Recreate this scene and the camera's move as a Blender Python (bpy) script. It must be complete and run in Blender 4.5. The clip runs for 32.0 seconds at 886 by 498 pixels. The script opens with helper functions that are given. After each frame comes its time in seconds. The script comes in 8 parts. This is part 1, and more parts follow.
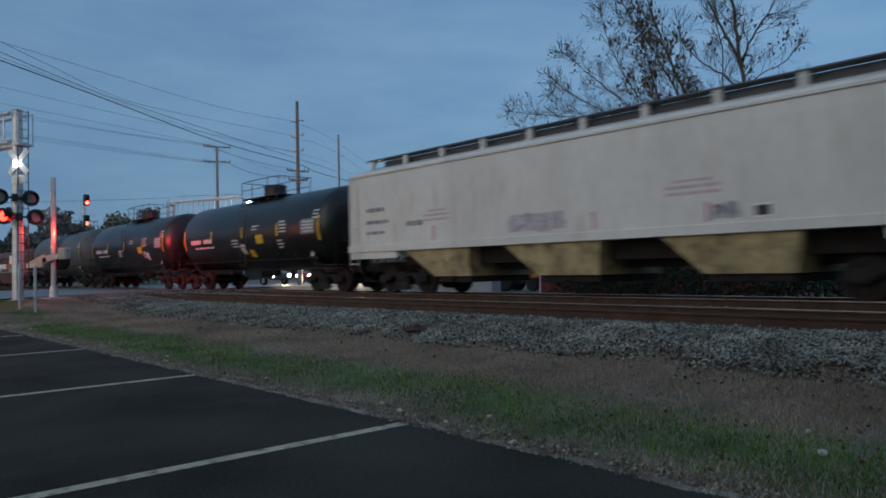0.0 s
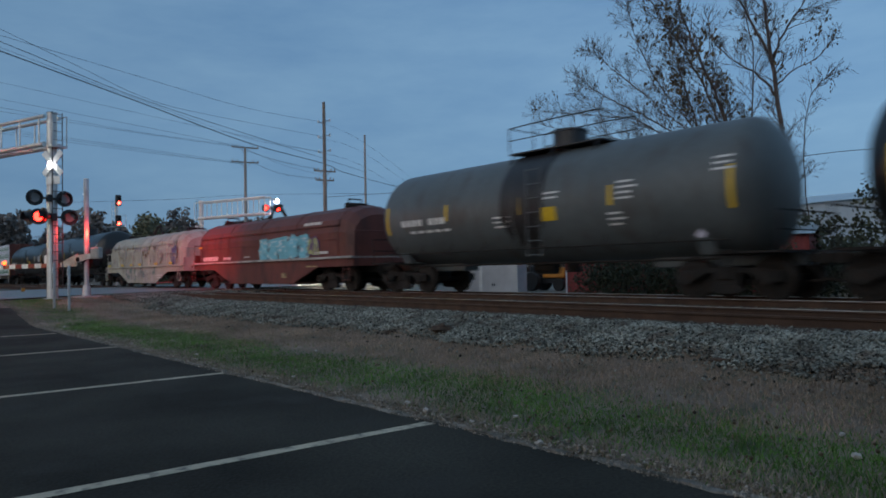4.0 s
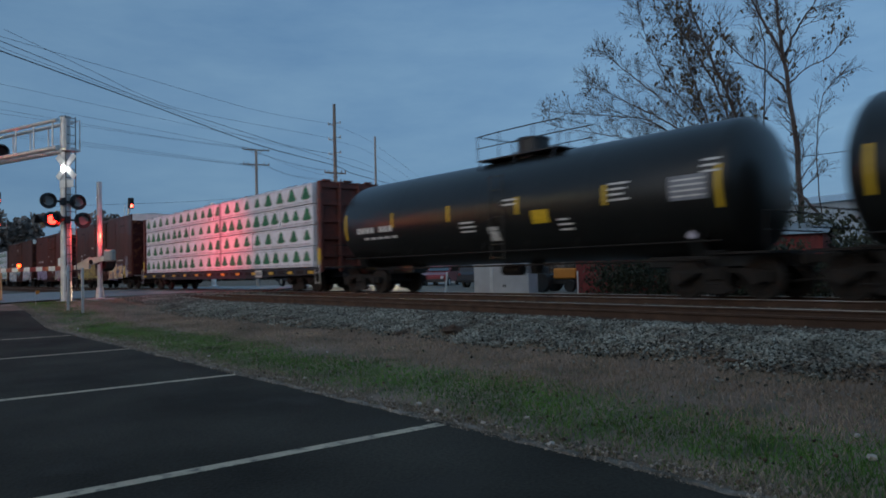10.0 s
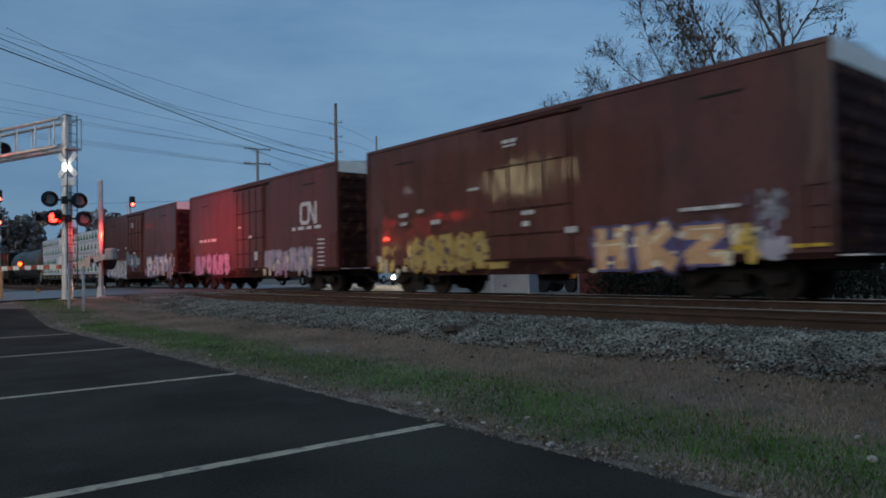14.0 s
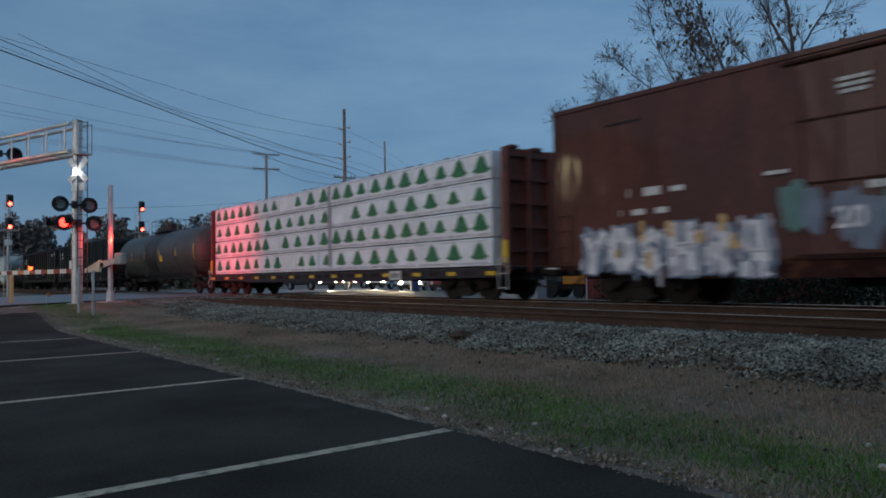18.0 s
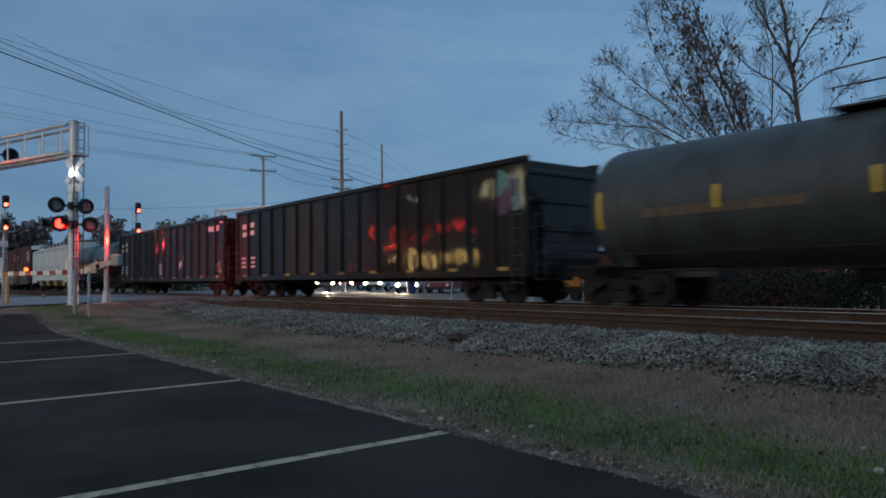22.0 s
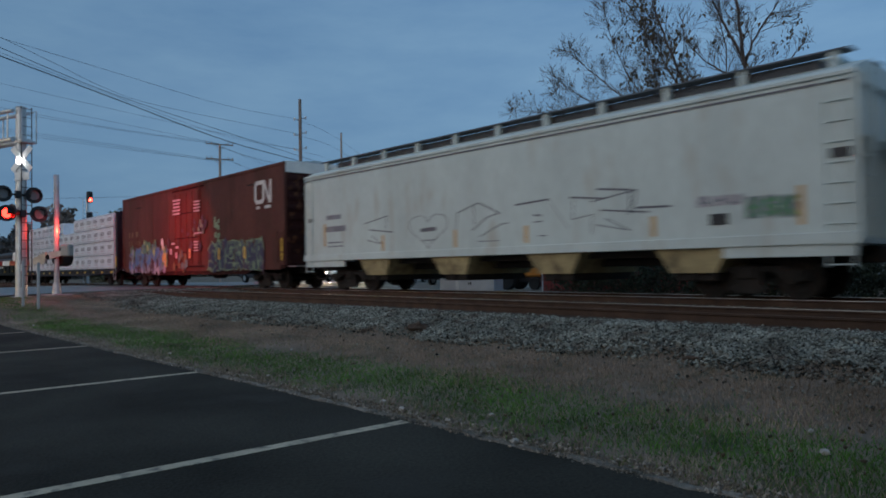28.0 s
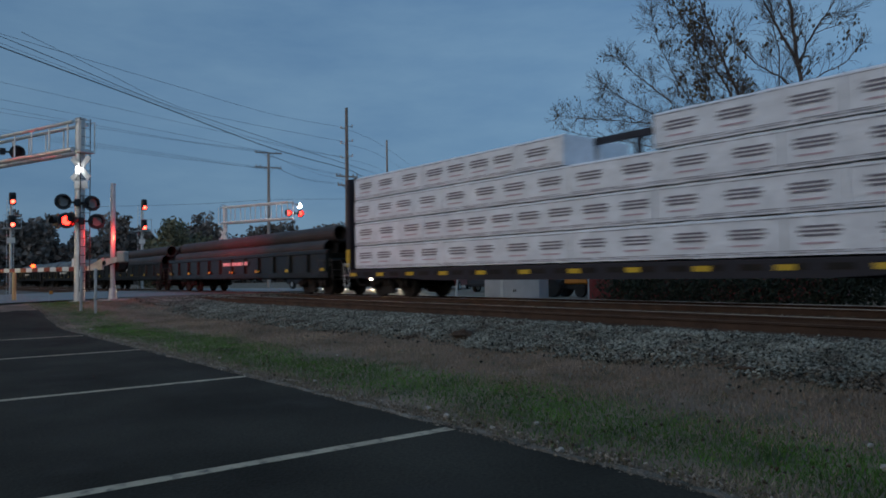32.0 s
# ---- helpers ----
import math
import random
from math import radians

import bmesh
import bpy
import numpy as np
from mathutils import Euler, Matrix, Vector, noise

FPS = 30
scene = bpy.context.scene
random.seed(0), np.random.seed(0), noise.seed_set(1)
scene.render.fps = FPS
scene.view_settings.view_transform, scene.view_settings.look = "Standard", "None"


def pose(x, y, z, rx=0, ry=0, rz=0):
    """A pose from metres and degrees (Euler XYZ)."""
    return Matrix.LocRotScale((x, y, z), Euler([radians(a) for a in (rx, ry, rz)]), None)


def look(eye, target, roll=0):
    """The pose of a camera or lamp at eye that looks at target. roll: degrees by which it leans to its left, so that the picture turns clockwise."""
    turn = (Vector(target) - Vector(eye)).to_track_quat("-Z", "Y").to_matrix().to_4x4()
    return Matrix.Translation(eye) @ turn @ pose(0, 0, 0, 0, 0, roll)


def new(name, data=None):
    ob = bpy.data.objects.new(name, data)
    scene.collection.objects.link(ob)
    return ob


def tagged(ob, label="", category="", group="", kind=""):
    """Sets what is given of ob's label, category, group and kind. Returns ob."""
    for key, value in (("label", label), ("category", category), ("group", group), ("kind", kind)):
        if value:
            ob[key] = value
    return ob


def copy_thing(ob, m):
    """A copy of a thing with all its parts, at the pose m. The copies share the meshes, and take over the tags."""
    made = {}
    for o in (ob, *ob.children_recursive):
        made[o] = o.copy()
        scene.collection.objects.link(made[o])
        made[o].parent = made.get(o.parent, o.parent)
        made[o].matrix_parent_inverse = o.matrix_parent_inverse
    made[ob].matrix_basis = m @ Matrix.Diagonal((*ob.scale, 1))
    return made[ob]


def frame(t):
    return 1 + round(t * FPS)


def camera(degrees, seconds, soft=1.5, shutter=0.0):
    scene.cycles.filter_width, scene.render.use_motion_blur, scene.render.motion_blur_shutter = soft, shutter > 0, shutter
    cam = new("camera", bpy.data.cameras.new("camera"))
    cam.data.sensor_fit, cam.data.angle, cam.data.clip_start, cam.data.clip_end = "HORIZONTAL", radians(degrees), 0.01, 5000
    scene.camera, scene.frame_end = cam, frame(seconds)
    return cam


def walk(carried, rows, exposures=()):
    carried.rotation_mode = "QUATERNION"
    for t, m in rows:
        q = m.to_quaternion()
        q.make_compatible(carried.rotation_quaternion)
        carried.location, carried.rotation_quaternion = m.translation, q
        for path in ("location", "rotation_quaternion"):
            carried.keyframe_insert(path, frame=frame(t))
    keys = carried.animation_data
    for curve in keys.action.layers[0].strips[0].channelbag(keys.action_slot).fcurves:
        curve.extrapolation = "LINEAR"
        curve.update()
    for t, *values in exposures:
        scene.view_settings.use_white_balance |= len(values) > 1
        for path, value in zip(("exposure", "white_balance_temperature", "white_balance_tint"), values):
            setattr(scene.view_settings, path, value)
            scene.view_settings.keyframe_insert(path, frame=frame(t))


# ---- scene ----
# ---- plan, in metres: x along the track (the train runs to +x), y across it, z up; the car park lies at z = 0
RAIL = 0.66                    # top of the rails
EYE = RAIL + 0.765
FAR, NEAR = 15.56, 11.21       # centre lines of the two tracks
SPEED = 11.13                  # of the train, metres a second
ROAD_C, ROAD_U, ROAD_A = Vector((-39.0, 2.9)), Vector((-0.34, 0.94)), Vector((-0.94, -0.34))   # a point of the road's axis, along, across


def aim(yaw, tilt, lean):
    return pose(0, 0, EYE, 90 + tilt, 0, yaw) @ pose(0, 0, 0, 0, 0, lean)


cam = camera(63.96, 32.0, soft=1.75, shutter=0.6)
walk(cam, [(t, aim(a, b, c)) for t, a, b, c in [
    (0, 47.71, 1.64, -1.15), (0.5, 47.72, 1.59, -1.13), (1, 47.86, 1.54, -1.09), (1.5, 48.12, 1.51, -1.11), (2, 48.44, 1.54, -1.12), (2.5, 48.84, 1.56, -1.14),
    (3, 49.2, 1.6, -1.17), (3.5, 49.53, 1.62, -1.12), (5.5, 50.31, 1.71, -1.17), (6, 50.41, 1.7, -1.18), (6.5, 50.5, 1.72, -1.2), (7, 50.6, 1.74, -1.15),
    (7.5, 50.64, 1.76, -1.3), (8, 50.66, 1.79, -1.19), (8.5, 50.67, 1.75, -1.31), (9, 50.67, 1.75, -1.3), (9.5, 50.67, 1.76, -1.25), (10, 50.66, 1.76, -1.31),
    (10.5, 50.65, 1.74, -1.19), (11, 50.62, 1.73, -1.14), (11.5, 50.63, 1.68, -1.19), (12, 50.63, 1.68, -1.16), (12.5, 50.64, 1.68, -1.07), (13, 50.7, 1.72, -1.16),
    (13.5, 50.69, 1.7, -1.08), (14, 50.73, 1.75, -1.08), (14.5, 50.71, 1.74, -1.29), (16.5, 51.17, 2.01, -1.29), (17, 51.23, 2.02, -1.28), (17.5, 51.33, 2.13, -1.02),
    (18, 51.36, 2.19, -0.93), (18.5, 51.37, 2.24, -0.83), (19, 51.38, 2.24, -0.76), (19.5, 51.38, 2.28, -0.66), (20, 51.36, 2.33, -0.57), (20.5, 51.32, 2.37, -0.54),
    (21, 51.26, 2.38, -0.56), (21.5, 51.2, 2.37, -0.61), (22, 51.1, 2.38, -0.75), (22.5, 50.81, 2.36, -0.57), (23, 49.85, 2.23, -0.55), (23.5, 48.91, 2.07, -0.54),
    (24, 48.42, 1.92, -0.57), (24.5, 48.17, 1.79, -0.59), (25, 47.96, 1.72, -0.61), (25.5, 47.77, 1.66, -0.61), (27.5, 47.94, 1.56, -1.02), (28, 47.91, 1.5, -0.96),
    (28.5, 48.04, 1.51, -1.29), (29, 48.28, 1.79, -0.95), (29.5, 48.51, 1.98, -1.01), (30, 48.8, 2.12, -0.89), (30.5, 49.59, 2.05, -0.93), (31, 51.49, 2.07, -0.83),
    (31.5, 51.6, 2.11, -0.79), (32, 51.52, 2.11, -0.76),
]],
     exposures=[(0, 0.31), (3, 0.37), (6, 0.26), (10, 0.24), (12, 0.15), (14, 0.30), (16.5, 0.25), (18, 0.17), (19, 0.08), (20, 0.12), (22, 0.27), (23.5, 0.27), (25, 0.23), (29.5, 0.22), (31, 0.12), (32, 0.04)])

# ---- dusk sky ----
world = bpy.data.worlds.new("dusk_sky")
scene.world = world
world.use_nodes = True
wn, wl = world.node_tree.nodes, world.node_tree.links
wn.clear()
w_out, w_bg = wn.new("ShaderNodeOutputWorld"), wn.new("ShaderNodeBackground")
w_sky = wn.new("ShaderNodeTexSky")
w_sky.sky_type, w_sky.sun_disc = "NISHITA", False
w_sky.sun_elevation, w_sky.sun_rotation = radians(2.0), radians(180)
w_sky.air_density, w_sky.dust_density, w_sky.ozone_density = 1.0, 0.4, 3.0
w_co, w_map, w_noise = wn.new("ShaderNodeTexCoord"), wn.new("ShaderNodeMapping"), wn.new("ShaderNodeTexNoise")
w_map.inputs["Scale"].default_value = (1.6, 1.6, 6.0)
w_noise.inputs["Scale"].default_value, w_noise.inputs["Detail"].default_value, w_noise.inputs["Roughness"].default_value = 2.2, 8.0, 0.6
w_ramp = wn.new("ShaderNodeValToRGB")                        # thin broken cloud after sunset
w_ramp.color_ramp.elements[0].position, w_ramp.color_ramp.elements[1].position = 0.28, 0.80
w_ramp.color_ramp.elements[0].color, w_ramp.color_ramp.elements[1].color = (0.120, 0.240, 0.415, 1), (0.195, 0.340, 0.505, 1)
w_dim = wn.new("ShaderNodeVectorMath")
w_dim.operation = "SCALE"
w_dim.inputs["Scale"].default_value = 0.16
w_mix = wn.new("ShaderNodeMix")
w_mix.data_type = "RGBA"
w_mix.inputs["Factor"].default_value = 0.80
wl.new(w_co.outputs["Generated"], w_map.inputs["Vector"])
wl.new(w_map.outputs["Vector"], w_noise.inputs["Vector"])
wl.new(w_noise.outputs["Fac"], w_ramp.inputs["Fac"])
wl.new(w_sky.outputs["Color"], w_dim.inputs[0])
wl.new(w_dim.outputs["Vector"], w_mix.inputs["A"])
wl.new(w_ramp.outputs["Color"], w_mix.inputs["B"])
w_dot = wn.new("ShaderNodeVectorMath")                       # the sky darkens gently towards the west end of the line
w_dot.operation = "DOT_PRODUCT"
w_dot.inputs[1].default_value = (0.55, 0.80, 0.20)
w_fall = wn.new("ShaderNodeMapRange")
for key, v in (("From Min", -0.5), ("From Max", 0.6), ("To Min", 0.84), ("To Max", 1.05)):
    w_fall.inputs[key].default_value = v
w_scale = wn.new("ShaderNodeVectorMath")
w_scale.operation = "SCALE"
wl.new(w_co.outputs["Generated"], w_dot.inputs[0])
wl.new(w_dot.outputs["Value"], w_fall.inputs["Value"])
wl.new(w_mix.outputs["Result"], w_scale.inputs[0])
wl.new(w_fall.outputs["Result"], w_scale.inputs["Scale"])
wl.new(w_scale.outputs["Vector"], w_bg.inputs["Color"])
wl.new(w_bg.outputs["Background"], w_out.inputs["Surface"])
w_bg.inputs["Strength"].default_value = 1.0

# the afterglow low behind the viewer
sun_lamp = bpy.data.lights.new("sun", "SUN")
sun_lamp.energy, sun_lamp.angle, sun_lamp.color = 0.84, radians(70), (1.0, 0.88, 0.76)
sun_ob = new("sun", sun_lamp)
sun_ob.matrix_world = look((14, -60, 16), (0, 0, 0))


# ---- materials ----
def mat(name, col, rough=0.6, metal=0.0, var=0.18, scale=1.5, bump=0.15, bscale=40.0, dirt=None, amount=0.0, stretch=(1, 1, 1), emit=None, power=0.0, island=0.0, rand=0.0, spec=None, coat=0.0, coat_rough=0.07):
    """A painted, stained or rough surface: two scales of noise on the colour, dirt in streaks, fine relief."""
    m = bpy.data.materials.new(name)
    m.use_nodes = True
    n, k = m.node_tree.nodes, m.node_tree.links
    b = n["Principled BSDF"]
    b.inputs["Roughness"].default_value, b.inputs["Metallic"].default_value = rough, metal
    co, mp = n.new("ShaderNodeTexCoord"), n.new("ShaderNodeMapping")
    mp.inputs["Scale"].default_value = stretch
    k.new(co.outputs["Object"], mp.inputs["Vector"])

    def tex(s, detail=5.0):
        t = n.new("ShaderNodeTexNoise")
        t.inputs["Scale"].default_value, t.inputs["Detail"].default_value = s, detail
        k.new(mp.outputs["Vector"], t.inputs["Vector"])
        return t

    def mixed(kind, fac, a, bb):
        x = n.new("ShaderNodeMix")
        x.data_type, x.blend_type = "RGBA", kind
        for key, v in (("Factor", fac), ("A", a), ("B", bb)):
            if isinstance(v, bpy.types.NodeSocket):
                k.new(v, x.inputs[key])
            else:
                x.inputs[key].default_value = v
        return x.outputs["Result"]

    def ramp(sock, lo, hi, c0=(0, 0, 0, 1), c1=(1, 1, 1, 1)):
        r = n.new("ShaderNodeValToRGB")
        r.color_ramp.elements[0].position, r.color_ramp.elements[1].position = lo, hi
        r.color_ramp.elements[0].color, r.color_ramp.elements[1].color = c0, c1
        k.new(sock, r.inputs["Fac"])
        return r.outputs["Color"]

    big, fine = tex(scale), tex(bscale, 3.0)
    shade = ramp(big.outputs["Fac"], 0.3, 0.7, (1 - var, 1 - var, 1 - var, 1), (1 + var, 1 + var, 1 + var, 1))
    out = mixed("MULTIPLY", 1.0, (*col, 1), shade)
    grain = ramp(fine.outputs["Fac"], 0.3, 0.7, (1 - var * 0.6,) * 3 + (1,), (1 + var * 0.6,) * 3 + (1,))
    out = mixed("MULTIPLY", 1.0, out, grain)
    if dirt:
        d = tex(scale * 2.3, 8.0)
        out = mixed("MIX", ramp(d.outputs["Fac"], 0.62 - amount * 0.4, 0.78 - amount * 0.2), out, (*dirt, 1))
    if island or rand:
        g = n.new("ShaderNodeNewGeometry" if island else "ShaderNodeObjectInfo")
        s = max(island, rand)
        out = mixed("MULTIPLY", 1.0, out, ramp(g.outputs["Random Per Island" if island else "Random"], 0, 1, (1 - s,) * 3 + (1,), (1 + s,) * 3 + (1,)))
    k.new(out, b.inputs["Base Color"])
    if bump:
        bp = n.new("ShaderNodeBump")
        bp.inputs["Strength"].default_value, bp.inputs["Distance"].default_value = bump, 0.02
        k.new(fine.outputs["Fac"], bp.inputs["Height"])
        k.new(bp.outputs["Normal"], b.inputs["Normal"])
    if coat:                                            # clear top coat over slightly buckled sheet
        b.inputs["Coat Weight"].default_value, b.inputs["Coat Roughness"].default_value, b.inputs["Coat IOR"].default_value = coat, coat_rough, 1.6
        sheet_wave, buckle = tex(0.9, 2.0), n.new("ShaderNodeBump")
        buckle.inputs["Strength"].default_value, buckle.inputs["Distance"].default_value = 1.0, 0.035
        k.new(sheet_wave.outputs["Fac"], buckle.inputs["Height"])
        k.new(buckle.outputs["Normal"], b.inputs["Coat Normal"])
    if spec is not None:
        b.inputs["Specular IOR Level"].default_value = spec
    if emit:
        b.inputs["Emission Color"].default_value, b.inputs["Emission Strength"].default_value = (*emit, 1), power
    return m


def glow(name, col, power):
    return mat(name, (0.02, 0.02, 0.02), 0.4, var=0.0, bump=0, emit=col, power=power)


RUST = (0.16, 0.07, 0.035)
M = dict(
    asphalt=mat("asphalt", (0.038, 0.0355, 0.028), 1.0, var=0.45, scale=0.5, bump=0.8, bscale=32, dirt=(0.046, 0.043, 0.037), amount=0.16, spec=0.15),
    road=mat("road_asphalt", (0.15, 0.145, 0.135), 0.42, var=0.2, scale=0.4, bump=0.4, bscale=60),
    line=mat("worn_white_road_paint", (0.47, 0.395, 0.285), 0.9, var=0.2, scale=4, bump=0.3, bscale=80, dirt=(0.08, 0.08, 0.08), amount=0.22),
    soil=mat("soil_and_turf", (0.185, 0.138, 0.102), 0.95, var=0.35, scale=0.7, bump=0.6, bscale=25, dirt=(0.05, 0.06, 0.03), amount=0.35),
    far_ground=mat("pale_hardstanding", (0.16, 0.15, 0.13), 0.95, var=0.3, scale=0.2, bump=0.4, bscale=15, dirt=(0.07, 0.08, 0.04), amount=0.4),
    ballast=mat("ballast_bed", (0.125, 0.116, 0.10), 0.95, var=0.4, scale=3, bump=0.9, bscale=28),
    stone=mat("crushed_stone", (0.185, 0.188, 0.160), 0.95, var=0.4, scale=1.2, bump=0.4, bscale=60, island=0.92, spec=0.15, dirt=(0.085, 0.062, 0.048), amount=0.3),
    green=mat("green_grass", (0.070, 0.165, 0.023), 0.85, var=0.5, scale=1.1, bump=0, island=0.5),
    dry=mat("dry_grass", (0.280, 0.208, 0.150), 0.9, var=0.4, scale=0.6, bump=0, island=0.5),
    straw=mat("pale_straw", (0.25, 0.205, 0.15), 0.9, var=0.3, scale=0.6, bump=0, island=0.5),
    rubble=mat("pale_dirt_crumbs", (0.25, 0.215, 0.175), 0.95, var=0.4, scale=3, bump=0, island=0.5),
    kerb=mat("crumbled_kerb", (0.20, 0.172, 0.14), 0.95, var=0.5, scale=2, bump=0.9, bscale=22, dirt=(0.06, 0.055, 0.04), amount=0.5),
    concrete=mat("concrete", (0.36, 0.35, 0.33), 0.9, var=0.18, scale=1.2, bump=0.4, bscale=40, dirt=(0.2, 0.19, 0.17), amount=0.3),
    rail_side=mat("rusty_rail_side", (0.072, 0.043, 0.029), 0.9, 0.2, var=0.3, scale=3, bump=0.4, bscale=60),
    rail_top=mat("polished_rail_head", (0.46, 0.44, 0.42), 0.30, 1.0, var=0.1, scale=3, bump=0.05),
    tie=mat("creosoted_tie", (0.075, 0.055, 0.042), 0.95, var=0.3, scale=2, bump=0.7, bscale=30, rand=0.35),
    galv=mat("galvanised_steel", (0.55, 0.56, 0.56), 0.45, 0.75, var=0.16, scale=3, bump=0.1, bscale=60),
    alu=mat("aluminium_sheet", (0.6, 0.61, 0.62), 0.5, 0.55, var=0.1, scale=1.5, bump=0.08, bscale=20),
    black=mat("black_enamel", (0.018, 0.018, 0.02), 0.45, var=0.2, scale=3, bump=0.1),
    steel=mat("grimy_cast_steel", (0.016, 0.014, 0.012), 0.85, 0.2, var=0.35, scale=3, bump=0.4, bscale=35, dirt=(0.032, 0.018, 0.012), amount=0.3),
    wood_pole=mat("weathered_pole_wood", (0.19, 0.165, 0.14), 0.9, var=0.25, scale=2, bump=0.5, bscale=30, stretch=(3, 3, 0.3)),
    bark=mat("grey_brown_bark", (0.080, 0.064, 0.058), 0.95, var=0.3, scale=3, bump=0.8, bscale=25),
    leaf=mat("withered_leaf", (0.075, 0.055, 0.028), 0.8, var=0.3, scale=3, bump=0, island=0.5),
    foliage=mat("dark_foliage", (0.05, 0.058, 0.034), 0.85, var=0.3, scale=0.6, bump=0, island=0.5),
    # far woods: distance haze is put into this paler brown
    far_foliage=mat("hazed_brown_foliage", (0.135, 0.12, 0.11), 0.9, var=0.4, scale=0.08, bump=0, island=0.4),
    bush_leaf=mat("olive_bush_leaf", (0.13, 0.135, 0.085), 0.85, var=0.3, scale=0.5, bump=0, island=0.4),
    # pale far poles; haze on the cross-arm pole is put into the colour
    pole_pale=mat("pale_pole_wood", (0.30, 0.275, 0.25), 0.9, var=0.2, scale=2, bump=0.4, bscale=30, stretch=(3, 3, 0.3)),
    walkway=mat("dull_steel_grating", (0.10, 0.11, 0.125), 0.6, 0.3, var=0.15, scale=4, bump=0.3, bscale=60),
    band=mat("warm_white_end_paint", (0.80, 0.78, 0.72), 0.55, var=0.08, scale=3, bump=0.05),
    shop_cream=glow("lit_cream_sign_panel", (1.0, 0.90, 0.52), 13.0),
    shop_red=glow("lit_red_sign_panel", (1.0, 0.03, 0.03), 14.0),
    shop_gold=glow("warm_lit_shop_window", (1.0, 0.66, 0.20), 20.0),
    street_lens=glow("far_street_lamp_lens", (0.95, 0.97, 1.0), 1.6),
    wire=mat("black_wire", (0.02, 0.02, 0.022), 0.6, bump=0),
    white=mat("white_sheet_paint", (0.72, 0.72, 0.70), 0.6, var=0.1, scale=2, bump=0.1),
    yellow=mat("yellow_reflective_tape", (0.62, 0.40, 0.02), 0.4, var=0.15, scale=8, bump=0.05),
    letter=mat("faded_white_lettering", (0.6, 0.6, 0.58), 0.6, var=0.15, scale=6, bump=0.05),
    boxred=mat("oxide_red_boxcar_paint", (0.125, 0.034, 0.025), 0.45, var=0.25, scale=0.7, bump=0.15, bscale=20, dirt=(0.085, 0.036, 0.025), amount=0.25, stretch=(1, 1, 0.35), spec=0.1, coat=0.3),
    boxbrown=mat("brown_boxcar_paint", (0.105, 0.040, 0.031), 0.45, var=0.25, scale=0.7, bump=0.15, bscale=20, dirt=(0.075, 0.034, 0.024), amount=0.3, stretch=(1, 1, 0.35), spec=0.1, coat=0.3),
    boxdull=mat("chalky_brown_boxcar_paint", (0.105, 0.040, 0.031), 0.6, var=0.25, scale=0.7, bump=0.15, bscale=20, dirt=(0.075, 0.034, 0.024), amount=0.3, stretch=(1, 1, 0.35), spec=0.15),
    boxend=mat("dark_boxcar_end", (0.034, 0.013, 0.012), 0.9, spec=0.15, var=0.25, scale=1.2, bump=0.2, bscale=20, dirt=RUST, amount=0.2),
    hopwhite=mat("dusty_white_hopper_paint", (0.62, 0.61, 0.565), 0.6, var=0.09, scale=0.8, bump=0.08, bscale=12, dirt=(0.52, 0.49, 0.42), amount=0.12, stretch=(1, 1, 0.3)),
    hopgrey=mat("pale_grey_hopper_paint", (0.535, 0.60, 0.575), 0.6, var=0.09, scale=0.8, bump=0.08, bscale=12, dirt=(0.45, 0.44, 0.38), amount=0.12, stretch=(1, 1, 0.3)),
    chute=mat("dust_stained_chute", (0.36, 0.29, 0.15), 0.75, var=0.25, scale=1.4, bump=0.2, bscale=20, dirt=(0.12, 0.09, 0.05), amount=0.35),
    tankblack=mat("black_tank_paint", (0.0105, 0.011, 0.0102), 0.33, var=0.25, scale=0.8, bump=0.05, bscale=10, dirt=(0.011, 0.0105, 0.010), amount=0.2, stretch=(1, 1, 0.4), spec=0.5),
    tankgrey=mat("grey_tank_paint", (0.088, 0.100, 0.102), 0.5, var=0.15, scale=0.8, bump=0.05, bscale=10, dirt=(0.07, 0.065, 0.06), amount=0.25, stretch=(1, 1, 0.4)),
    tankolive=mat("sooty_olive_tank_paint", (0.048, 0.056, 0.051), 0.5, var=0.2, scale=0.6, bump=0.05, bscale=10, dirt=(0.028, 0.027, 0.025), amount=0.35, stretch=(1, 1, 0.4)),
    spill=mat("dark_spill_on_tank", (0.02, 0.018, 0.018), 0.5, var=0.2, bump=0.05),
    gonblack=mat("black_gondola_paint", (0.0105, 0.011, 0.0095), 0.42, var=0.3, scale=1.0, bump=0.2, bscale=14, dirt=(0.02, 0.018, 0.014), amount=0.25, stretch=(1, 1, 0.4), spec=0.1, coat=0.33, coat_rough=0.06),
    coilred=mat("oxide_red_coil_car_paint", (0.12, 0.036, 0.027), 0.6, var=0.2, scale=0.8, bump=0.15, bscale=14, dirt=(0.05, 0.022, 0.02), amount=0.25, stretch=(1, 1, 0.4)),
    coilgrey=mat("chalky_grey_green_paint", (0.37, 0.38, 0.33), 0.65, var=0.16, scale=0.9, bump=0.15, bscale=14, dirt=(0.24, 0.21, 0.16), amount=0.2, stretch=(1, 1, 0.4)),
    wrap=mat("white_lumber_wrap", (0.76, 0.795, 0.85), 0.36, var=0.10, scale=1.9, bump=1.0, bscale=5.5),
    ink_green=mat("green_print", (0.018, 0.165, 0.070), 0.5, var=0.5, scale=9, bump=0.05),
    ink_grey=mat("grey_violet_print", (0.17, 0.16, 0.20), 0.5, var=0.2, scale=5, bump=0.05),
    ink_pale=mat("pale_grey_print", (0.30, 0.30, 0.35), 0.5, var=0.1, scale=5, bump=0.05),
